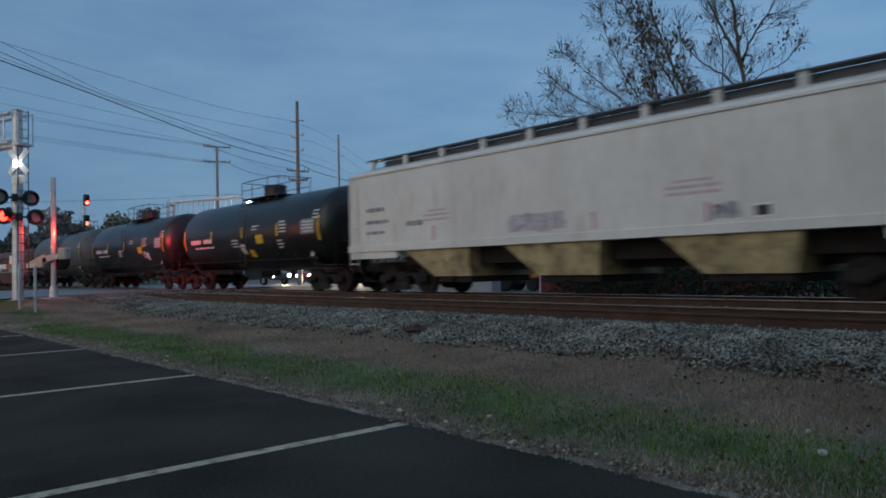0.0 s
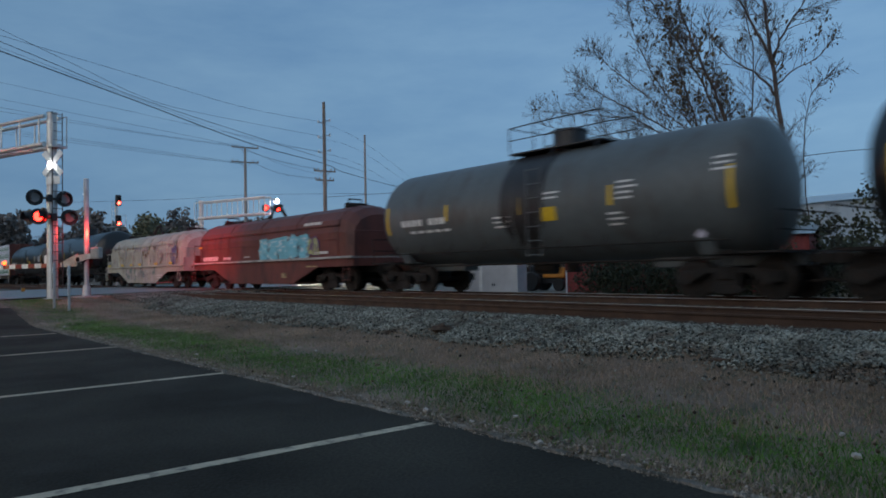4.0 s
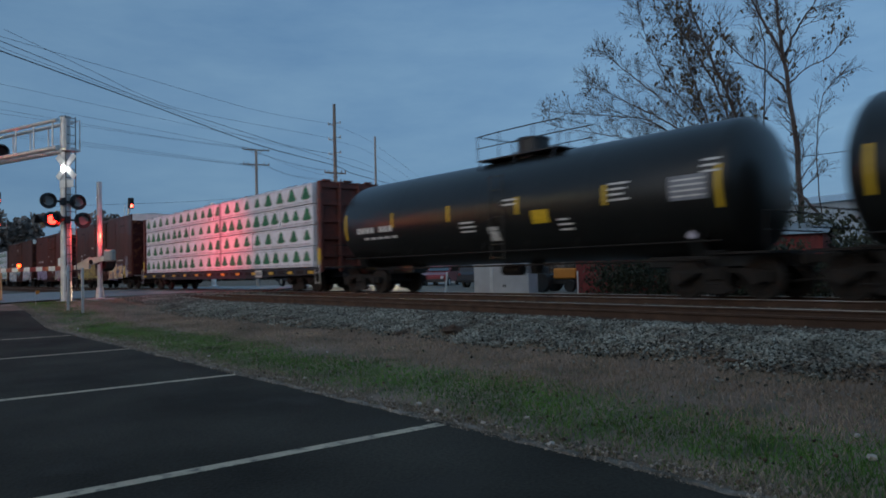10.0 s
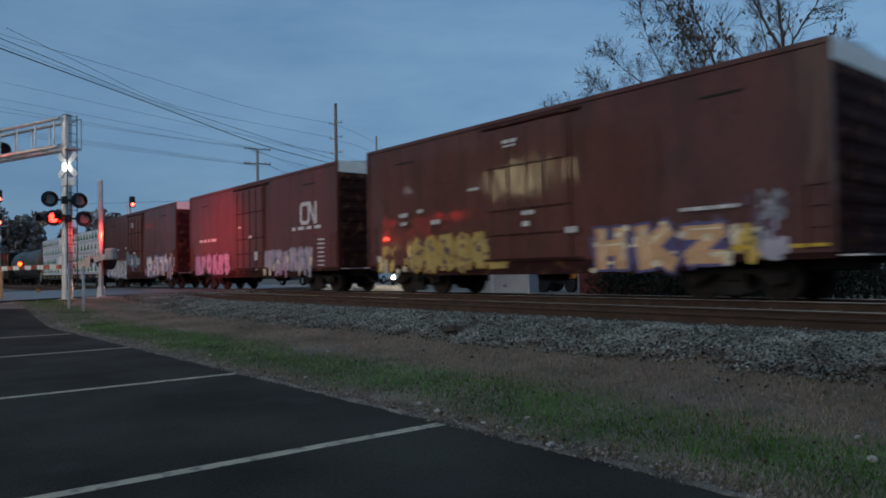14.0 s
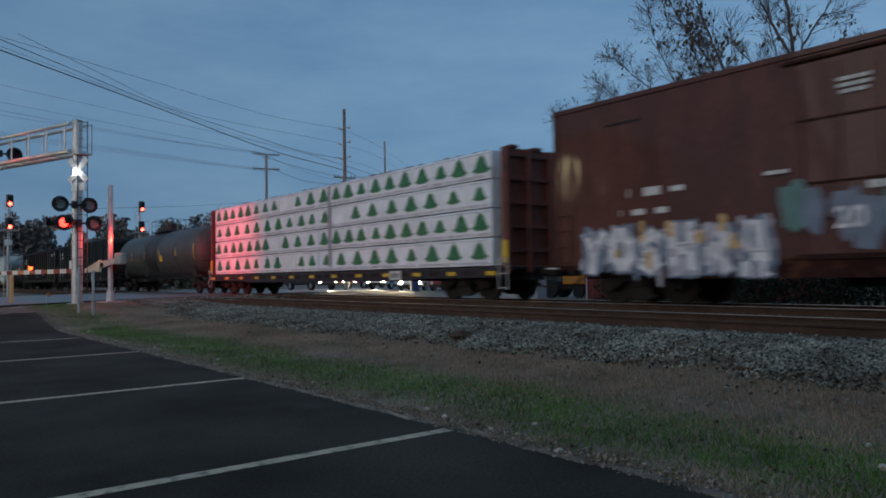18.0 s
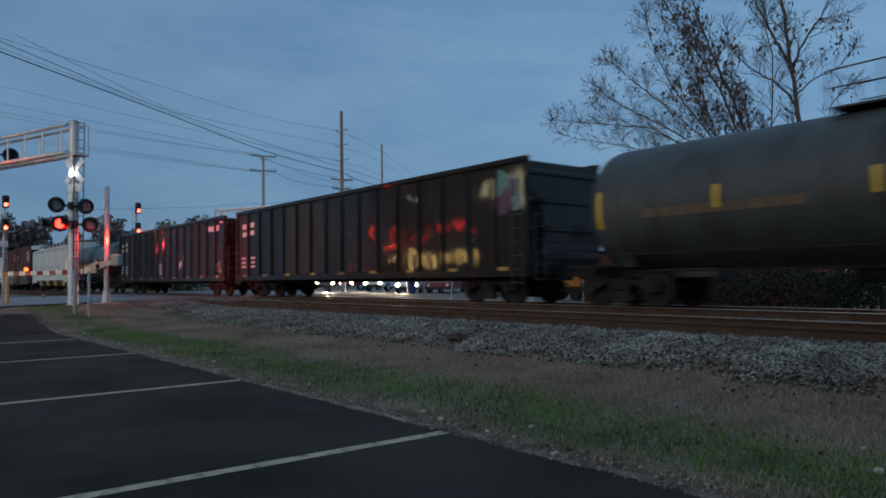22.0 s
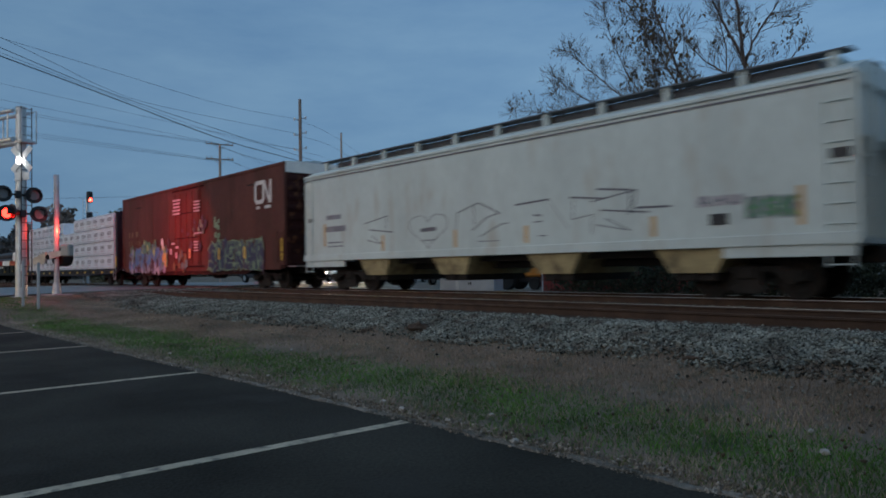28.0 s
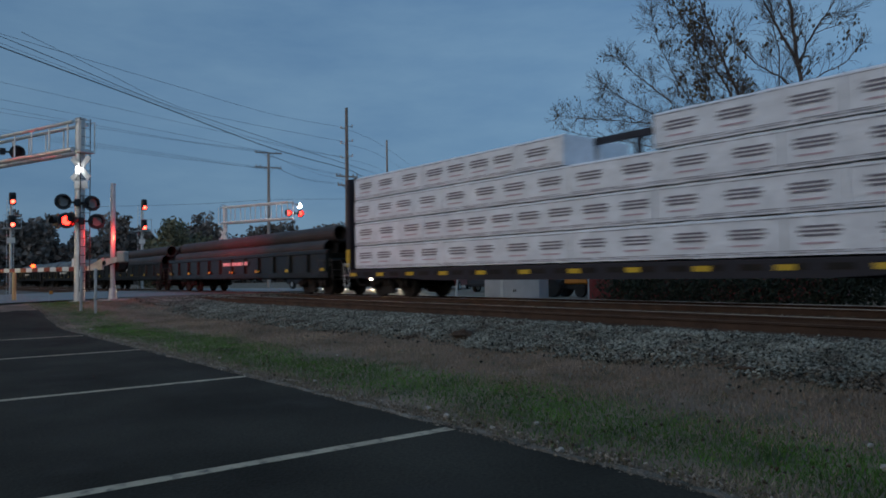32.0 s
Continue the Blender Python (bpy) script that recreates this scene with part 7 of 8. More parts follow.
def spot(name, eye, target, col, watts, cone, size=0.12, blend=0.6):
    d = bpy.data.lights.new(name, "SPOT")
    d.energy, d.color, d.shadow_soft_size, d.spot_size, d.spot_blend = watts, col, size, radians(cone), blend
    ob = new(name, d)
    ob.matrix_world = look(eye, target)
    return ob


# light of the red flashers on the cars, the gate mast and the ground; the white crossing light
spot("red_flasher_light", (-30.7, 5.55, 4.42), (-34.2, 14.05, 3.0), (1.0, 0.03, 0.06), 2400, 44, 0.02, 1.0)
spot("red_flasher_light", (-30.75, 5.52, 4.40), (-38.3, 14.05, 3.4), (1.0, 0.03, 0.06), 2400, 62, 0.02, 1.0)
point_lamp("red_lamp_spill", (-29.93, 7.28, 3.1), (1.0, 0.04, 0.02), 80, 0.025)

# ---- railway block signals ----
for sx, sy, ztop, label in ((-68.0, 18.95, 8.3, "two-head red block signal on a tall mast beyond the train"), (-66.0, 8.3, 8.2, "two-head red block signal on a mast")):
    sg = thing("block_signal", pose(sx, sy, ground_z(sx, sy) - 0.05), label, "railway signal", "block signals")
    bm = B()
    rod(bm, (-0.55, 0, 0), (-0.55, 0, ztop - 0.3), 0.10, n=12)
    box(bm, -0.62, 0.1, -0.05, 0.05, ztop - 0.6, ztop - 0.5)
    box(bm, -0.62, 0.1, -0.05, 0.05, ztop - 2.5, ztop - 2.4)
    for s in (-0.25, 0.25):
        rod(bm, (-0.9, s, 0), (-0.9, s, ztop - 0.4), 0.02, n=6)
    for i in range(22):
        rod(bm, (-0.9, -0.25, 0.4 + 0.35 * i), (-0.9, 0.25, 0.4 + 0.35 * i), 0.014, n=5)
    part("mast", bm, M["galv"], sg)
    bm = B()
    box(bm, -1.1, 0.5, -0.6, 0.6, ztop - 2.75, ztop - 2.7)
    tube(bm, [(0.4, -0.6, ztop - 2.7), (0.4, -0.6, ztop - 1.7), (0.4, 0.6, ztop - 1.7), (0.4, 0.6, ztop - 2.7)], 0.025)
    part("platform", bm, M["galv"], sg)
    bm = B()
    box(bm, -0.42, -0.38, -0.28, 0.28, ztop - 3.9, ztop - 3.45, 0.01)
    part("number_plate", bm, M["white"], sg, "blank white signal plate")
    for z in (ztop - 0.3, ztop - 2.15):
        bm = B()
        box(bm, 0.02, 0.32, -0.25, 0.25, z - 0.55, z + 0.45, 0.08)
        for dz in (-0.3, 0.05):
            n = 10
            loft(bm, [[(d, q * math.cos(math.pi * (i / n * 1.2 - 0.1)), z + dz + q * math.sin(math.pi * (i / n * 1.2 - 0.1))) for i in range(n + 1)] for d, q in ((0.32, 0.15), (0.6, 0.16))], closed=False)
        head = part("signal_head", bm, M["black"], sg, "black hooded signal head")
        bm = B()
        rod(bm, (0.32, 0, z - 0.3), (0.36, 0, z - 0.3), 0.15, n=16)
        part("lens", bm, M["red_dim"], head, "lit red lens")

# ---- equipment beyond the tracks ----
cab = thing("equipment_cabinet", pose(-23.3, 22.75, 0.31, 0, 0, 16), "pale aluminium signal equipment cabinet on the ground", "cabinet")
bm = B()
box(bm, -1.42, 1.42, -0.45, 0.45, 0.05, 1.32, 0.02)
box(bm, -1.47, 1.47, -0.5, 0.5, 1.32, 1.37, 0.01)
part("housing", bm, M["alu"], cab)
bm = B()
box(bm, -0.55, -0.40, -0.475, -0.452, 0.08, 1.31)
part("door_seam", bm, M["white"], cab, "bright door edge strip")
bm = B()
for x in (0.12, 0.22):
    box(bm, x, x + 0.05, -0.49, -0.45, 0.32, 0.44, 0.01)
part("latch", bm, M["black"], cab)
bm = B()
box(bm, -1.5, 1.5, -0.55, 0.55, -0.1, 0.05)
part("plinth", bm, M["concrete"], cab)

sp = thing("marker_post", pose(-27.2, 22.4, 0.3, 0, 8, 0), "white leaning marker post beyond the tracks", "post", "marker posts")
bm = B()
box(bm, -0.05, 0.05, -0.03, 0.03, -0.05, 1.05, 0.01)
part("post", bm, M["white"], sp)
sp = thing("marker_post", pose(-18.7, 22.3, 0.3), "thin pale marker post by the red wall", "post", "marker posts")
bm = B()
box(bm, -0.03, 0.03, -0.02, 0.02, -0.05, 1.0, 0.006)
part("post", bm, M["white"], sp)

shed = thing("red_shed", pose(-16.5, 25.6, 0.29, 0, 0, 16), "low red corrugated steel shed", "shed")
bm = B()
plan = [(-4.2 + 9.7 * i / 96, -0.04 if i % 4 < 2 else 0.0) for i in range(97)] + [(5.5, 4.0), (-4.2, 4.0)]
loft(bm, [[(x, y, z) for x, y in plan] for z in (0.0, 2.2)])
part("wall", bm, M["redwall"], shed)
bm = B()
prism(bm, [(-0.25, 2.2), (2.0, 2.7), (4.25, 2.2), (2.0, 2.62)], -4.4, 5.7, "x")
part("roof", bm, M["galv"], shed)

# small orange tractor
tr = thing("tractor", pose(-22.9, 25.9, 0.3, 0, 0, 10), "orange compact tractor parked by the red shed", "tractor")
bm = B()
box(bm, -0.1, 1.15, -0.32, 0.32, 0.62, 1.12, 0.06)
part("bonnet", bm, M["orange"], tr)
bm = B()
box(bm, -0.7, 1.0, -0.18, 0.18, 0.36, 0.66, 0.03)
box(bm, -0.75, -0.3, -0.3, 0.3, 0.7, 0.86, 0.05)
box(bm, -0.8, -0.7, -0.3, 0.3, 0.8, 1.2, 0.04)
part("chassis", bm, M["black"], tr)
bm = B()
for s in (-1, 1):
    tube(bm, [(-0.75, s * 0.42, 0.7), (-0.75, s * 0.42, 2.0), (-0.6, s * 0.42, 2.05)], 0.03)
rod(bm, (-0.75, -0.42, 2.0), (-0.75, 0.42, 2.0), 0.03)
part("roll_bar", bm, M["black"], tr)
for x, q, w in ((-0.55, 0.46, 0.2), (0.95, 0.29, 0.13)):
    for s in (-1, 1):
        bm = B()
        loft(bm, [[(x + k * q * math.cos(i * math.pi / 10), s * 0.52 + d, q + k * q * math.sin(i * math.pi / 10)) for i in range(20)] for k, d in ((0.5, -w * 0.8), (0.92, -w), (1, -w * 0.6), (1, w * 0.6), (0.92, w), (0.5, w * 0.8))])
        wh = part("wheel", bm, M["tyre"], tr)
        bm = B()
        rod(bm, (x, s * 0.52 - w * 0.7, q), (x, s * 0.52 + w * 0.7, q), q * 0.5, n=14)
        part("rim", bm, M["orange"], wh)


# ---- cars waiting at the crossing ----
def vehicle(name, m, paint, label, tall=1.75, length=4.7, lights=True, tail=False, category="car"):
    v = thing(name, m, label, category, "waiting cars" if lights else "parked cars")
    hl, w = length / 2, 0.92
    bm = B()
    sec = [(-hl, 0.42), (-hl - 0.02, 0.85), (-hl + 0.15, 1.02), (hl - 1.25, 1.05), (hl - 0.15, 0.86), (hl, 0.70), (hl + 0.02, 0.42)]
    loft(bm, [[(x, y * k, z) for x, z in sec] for y, k in ((-w, 0.97), (-w, 1.0), (w, 1.0), (w, 0.97))])
    part("body", bm, paint, v)
    bm = B()
    cabin = [(-hl + 0.15, 1.02), (-hl + 0.35, tall - 0.05), (-hl + 0.7, tall), (hl - 2.3, tall), (hl - 1.25, 1.05)]
    loft(bm, [[(x, y, z) for x, z in cabin] if abs(y) > 0.9 else [(x, y, z) for x, z in cabin] for y in (-0.80, 0.80)])
    part("roof", bm, paint, v)
    bm = B()
    glass = [(-hl + 0.45, 1.08), (-hl + 0.55, tall - 0.12), (hl - 2.35, tall - 0.12), (hl - 1.5, 1.08)]
    prism(bm, glass, -0.815, -0.805)
    prism(bm, glass, 0.805, 0.815)
    loft(bm, [[(hl - 2.2, -0.7, tall - 0.06), (hl - 2.2, 0.7, tall - 0.06), (hl - 2.24, 0.7, tall - 0.06), (hl - 2.24, -0.7, tall - 0.06)], [(hl - 1.3, -0.74, 1.12), (hl - 1.3, 0.74, 1.12), (hl - 1.36, 0.74, 1.10), (hl - 1.36, -0.74, 1.10)]])
    part("window", bm, M["glass"], v)
    for x in (-hl + 0.85, hl - 0.9):
        for s in (-1, 1):
            bm = B()
            loft(bm, [[(x + k * 0.34 * math.cos(i * math.pi / 9), s * (w - 0.08) + d, 0.34 + k * 0.34 * math.sin(i * math.pi / 9)) for i in range(18)] for k, d in ((0.6, -0.09), (0.95, -0.11), (1, -0.07), (1, 0.07), (0.95, 0.11), (0.6, 0.09))])
            wh = part("wheel", bm, M["tyre"], v)
            bm = B()
            rod(bm, (x, s * (w - 0.08) - 0.095, 0.34), (x, s * (w - 0.08) + 0.095, 0.34), 0.2, n=14)
            part("rim", bm, M["galv"], wh)
    for s in (-1, 1):
        bm = B()
        rod(bm, (hl - 0.06, s * 0.66, 0.67), (hl + 0.035, s * 0.66, 0.67), 0.12, 0.11, n=16)
        part("headlight", bm, M["head_lamp"] if lights else M["alu"], v)
        bm = B()
        box(bm, -hl - 0.035, -hl + 0.03, s * 0.72 - 0.12, s * 0.72 + 0.12, 0.78, 0.95, 0.02)
        part("tail_light", bm, M["tail_lamp"] if tail else M["carred"], v)
    for x in (hl, -hl):
        bm = B()
        box(bm, x - 0.04, x + 0.05, -0.85, 0.85, 0.36, 0.57, 0.03)
        part("bumper", bm, M["black"], v)
    return v


def on_road(s, a, back=False):
    p = ROAD_C + ROAD_U * s + ROAD_A * a
    way = math.degrees(math.atan2(ROAD_U.y, ROAD_U.x)) + (0 if back else 180)
    return Matrix.Translation((p.x, p.y, line_at(p.y, RAMP) + 0.034)) @ Matrix.Rotation(radians(way), 4, "Z")


vehicle("suv", pose(-47.6, 25.4, line_at(25.4, RAMP) + 0.034, 0, 0, 2), M["cardark"], "dark estate car waiting with headlights on", 1.75, 4.8, category="car")
vehicle("suv", pose(-48.3, 33.0, line_at(33, RAMP) + 0.034, 0, 0, -62), M["carwhite"], "white estate car waiting with headlights on", 1.8, 4.8, category="car")
vehicle("car", on_road(40.2, 0.9), M["cardark"], "dark saloon car waiting, lamps off", 1.5, 4.5, False)
vehicle("car", on_road(36.0, 4.6), M["carred"], "red saloon car waiting in the queue", 1.5, 4.5)
vehicle("car", on_road(43.0, 4.5), M["carwhite"], "white saloon car waiting in the queue, lamps off", 1.5, 4.5, False)
vehicle("car", pose(-42.0, 31.1, 0.33, 0, 0, -50), M["carwhite"], "white car leaving the yard with headlights on", 1.45, 4.4)
vehicle("car", pose(-38.8, 31.6, 0.31, 0, 0, -55), M["carred"], "dark red car parked in the yard, tail lights lit", 1.5, 4.4, False, True)
vehicle("suv", pose(-33.5, 31.5, 0.31, 0, 0, 100), M["cardark"], "dark green van parked behind the cabinet", 1.9, 4.9, False, category="van")
for p, q, watts in ((Vector((-45.0, 25.5)), Vector((-36, 25.4)), 1800), (Vector((-47.0, 30.6)), Vector((-42, 22.0)), 2000), (Vector((-40.4, 28.9)), Vector((-36, 22.0)), 2100), (ROAD_C + ROAD_U * 33.4 + ROAD_A * 4.6, ROAD_C + ROAD_U * 20.0 + ROAD_A * 4.6, 4200)):
    spot("headlight_beam", (p.x, p.y, 1.15), (q.x, q.y, 0.5), (1.0, 0.78, 0.50), watts, 70, 0.15)

barrel = thing("barrel", pose(-37.7, 27.7, ground_z(-37.7, 27.7)), "blue plastic barrel beside the road", "barrel")
bm = B()
rod(bm, (0, 0, 0), (0, 0, 0.95), 0.29, n=18)
for z in (0.3, 0.62):
    rod(bm, (0, 0, z), (0, 0, z + 0.05), 0.31, n=18)
part("drum", bm, M["bluebin"], barrel)
bm = B()
box(bm, -3.6, 3.6, -0.15, 0.15, -0.1, 0.62, 0.03)
wall = thing("low_wall", pose(-46.3, 36.6, 0.32, 0, 0, 40), "low pale concrete wall beside the yard", "wall")
part("wall", bm, M["concrete"], wall)
p = ROAD_C + ROAD_U * 26.5 + ROAD_A * -1.0
post = thing("post", pose(p.x, p.y, line_at(p.y, RAMP)), "thick grey post on the road island", "post")
bm = B()
rod(bm, (0, 0, -0.1), (0, 0, 1.5), 0.2, n=14)
part("shaft", bm, M["concrete"], post)


# ---- poles and wires ----
def pole(x, y, top, label, arms=(), studs=(), wood="wood_pole", slim=1.0):
    p = thing("utility_pole", pose(x, y, 0.28), label, "utility pole", "utility poles")
    bm = B()
    rod(bm, (0, 0, 0), (0, 0, top - 0.28), 0.20 * slim, 0.13 * slim, n=14)
    part("shaft", bm, M[wood], p)
    turn = Matrix.Rotation(radians(ALONG + 60), 4, "Z")
    for z, w in arms:
        bm = B()
        box(bm, -w, w, -0.06, 0.06, z - 0.06 - 0.28, z + 0.06 - 0.28, 0.01)
        rod(bm, (-w * 0.5, 0.03, z - 0.28), (0, 0.05, z - 0.9), 0.02, n=5)
        rod(bm, (w * 0.5, 0.03, z - 0.28), (0, 0.05, z - 0.9), 0.02, n=5)
        for k in (-0.95, -0.6, 0.6, 0.95):
            rod(bm, (k * w, 0, z - 0.24), (k * w, 0, z - 0.02), 0.045, n=8)
        bmesh.ops.transform(bm, matrix=turn, verts=bm.verts)
        part("cross_arm", bm, M["wood_pole"], p, "dark weathered cross arm")
    for z, s in studs:
        bm = B()
        rod(bm, (0, 0, z - 0.28), (s * 0.53, 0, z - 0.2), 0.045, n=7)
        rod(bm, (s * 0.53, 0, z - 0.3), (s * 0.53, 0, z - 0.05), 0.07, n=8)
        bmesh.ops.transform(bm, matrix=turn, verts=bm.verts)
        part("insulator", bm, M["galv"], p)
    return p


pole(-54.4, 32.45, 16.45, "tall wooden power pole with side insulators", arms=((10.3, 1.0), (9.5, 0.85)), studs=((14.75, -1), (14.55, 1), (13.45, -1), (13.2, 1), (12.1, -1), (11.9, 1)))
pole(-62.25, 42.05, 15.8, "slim pale pole behind the power pole", wood="pole_pale", slim=0.75)
pole(-72.55, 33.35, 15.15, "haze-paled wooden pole with two cross arms", arms=((15.1, 1.45), (13.5, 1.45)), wood="pole_pale")


def wire(pts, r, label, out=0.6):
    """A hanging cable on a smooth line through pts, carried on past the first of them."""
    bm, q = B(), []
    pts = [Vector(p) for p in pts]
    pts = [pts[0] * (1 + out) - pts[1] * out] + pts if out else pts
    P = [pts[0]] + pts + [pts[-1]]
    for a, b, c, d in zip(P, P[1:], P[2:], P[3:]):
        q += [0.5 * (2 * b + (c - a) * u + (2 * a - 5 * b + 4 * c - d) * u * u + (3 * b - a - 3 * c + d) * u ** 3) for u in (k / 6 for k in range(6))]
    tube(bm, q + [pts[-1]], r, 5)
    tagged(part("cable", bm, M["wire"]), label, "cable", "overhead cables")


def air(yaw, rise, dist):
    """A point at a bearing from the viewing place, so much up per metre, at a distance."""
    return (-math.sin(radians(yaw)) * dist, math.cos(radians(yaw)) * dist, EYE + rise * dist)


TOP1, TOP2, TOP3 = (-54.4, 32.45), (-62.3, 42.0), (-72.6, 33.3)
THIN = "thin black overhead wire strung over the crossing"
wire([air(80.05, 0.2647, 40), air(72.95, 0.2259, 46), air(64.96, 0.1773, 55), (*TOP1, 10.95), air(56.94, 0.1348, 75), air(50.0, 0.104, 100), air(38.0, 0.06, 135)], 0.028, "thick black overhead cable")
wire([air(80.05, 0.275, 40), air(72.95, 0.231, 46), air(64.96, 0.1889, 55), (*TOP1, 11.4), (*TOP2, 11.9)], 0.017, "black overhead cable strung over the crossing")
wire([air(80.05, 0.2688, 41), air(72.95, 0.2288, 47), air(64.96, 0.1835, 56), (*TOP1, 12.0)], 0.009, THIN)
wire([air(80.06, 0.2867, 40), air(72.95, 0.2596, 47), air(64.96, 0.2251, 56), (*TOP1, 14.65)], 0.010, THIN)
wire([air(80.06, 0.2881, 40), air(76.62, 0.2628, 43), air(72.95, 0.2347, 47), air(69.06, 0.2174, 52), (*TOP1, 13.35)], 0.011, THIN)
wire([air(80.03, 0.2311, 60), air(71.03, 0.2052, 60), air(64.96, 0.1858, 61), (*TOP1, 11.9)], 0.010, THIN)
for rise0, rise1, rise2, z in ((0.2113, 0.1945, 0.1748, 15.2), (0.2017, 0.1864, 0.1741, 15.15), (0.1976, 0.1850, 0.1725, 15.1), (0.1771, 0.1653, 0.1519, 13.6), (0.1744, 0.1632, 0.1500, 13.5), (0.1717, 0.1609, 0.1504, 13.45)):
    wire([air(80.02, rise0, 84), air(72.94, rise1, 80), air(66.21, rise2, 80), (*TOP3, z)], 0.014, "thin black overhead wire strung between poles")
for k, (z0, z1) in enumerate(((15.15, 10.4), (15.1, 10.3), (15.05, 9.9), (13.55, 9.6), (13.5, 9.5))):
    wire([(TOP3[0] + 0.4 * (k - 2), TOP3[1] + 0.3 * (k - 2), z0), (-63.5, 32.85, (z0 + z1) / 2 - 0.35), (TOP1[0], TOP1[1], z1)], 0.010, "thin black overhead wire strung between poles", 0)
for z, z2 in ((14.55, 15.0), (13.2, 13.85), (11.9, 12.4)):
    wire([(*TOP1, z), (*TOP2, z2), (-80.0, 63.0, z2 - 1.0)], 0.010, "thin black overhead wire leading off behind the train", 0)
wire([air(76.2, 0.0941, 85), air(70.5, 0.0995, 85), air(64.97, 0.1067, 85), (-62.3, 42.0, 9.6)], 0.016, "thin black overhead wire strung between poles")
wire([(*TOP1, 8.0), air(34, 0.122, 45), air(8, 0.128, 45), (60, 46, 0.3)], 0.02, "thin overhead wire beyond the trees", 0)

lampost = thing("street_lamp", pose(*air(76.6, 0.0, 95)[:2], 0.25, 0, 0, 165), "lit far street lamp on a thin pole", "street lamp")
bm = B()
rod(bm, (0, 0, 0), (0, 0, 10.9), 0.09, 0.06, n=10)
tube(bm, [(0, 0, 10.7), (0.3, 0, 11.0), (0.9, 0, 11.08)], 0.04)
part("pole", bm, M["galv"], lampost)
bm = B()
box(bm, 0.15, 1.15, -0.15, 0.15, 10.96, 11.06, 0.02)
part("lamp_head", bm, M["street_lens"], lampost, "lit white lamp head")

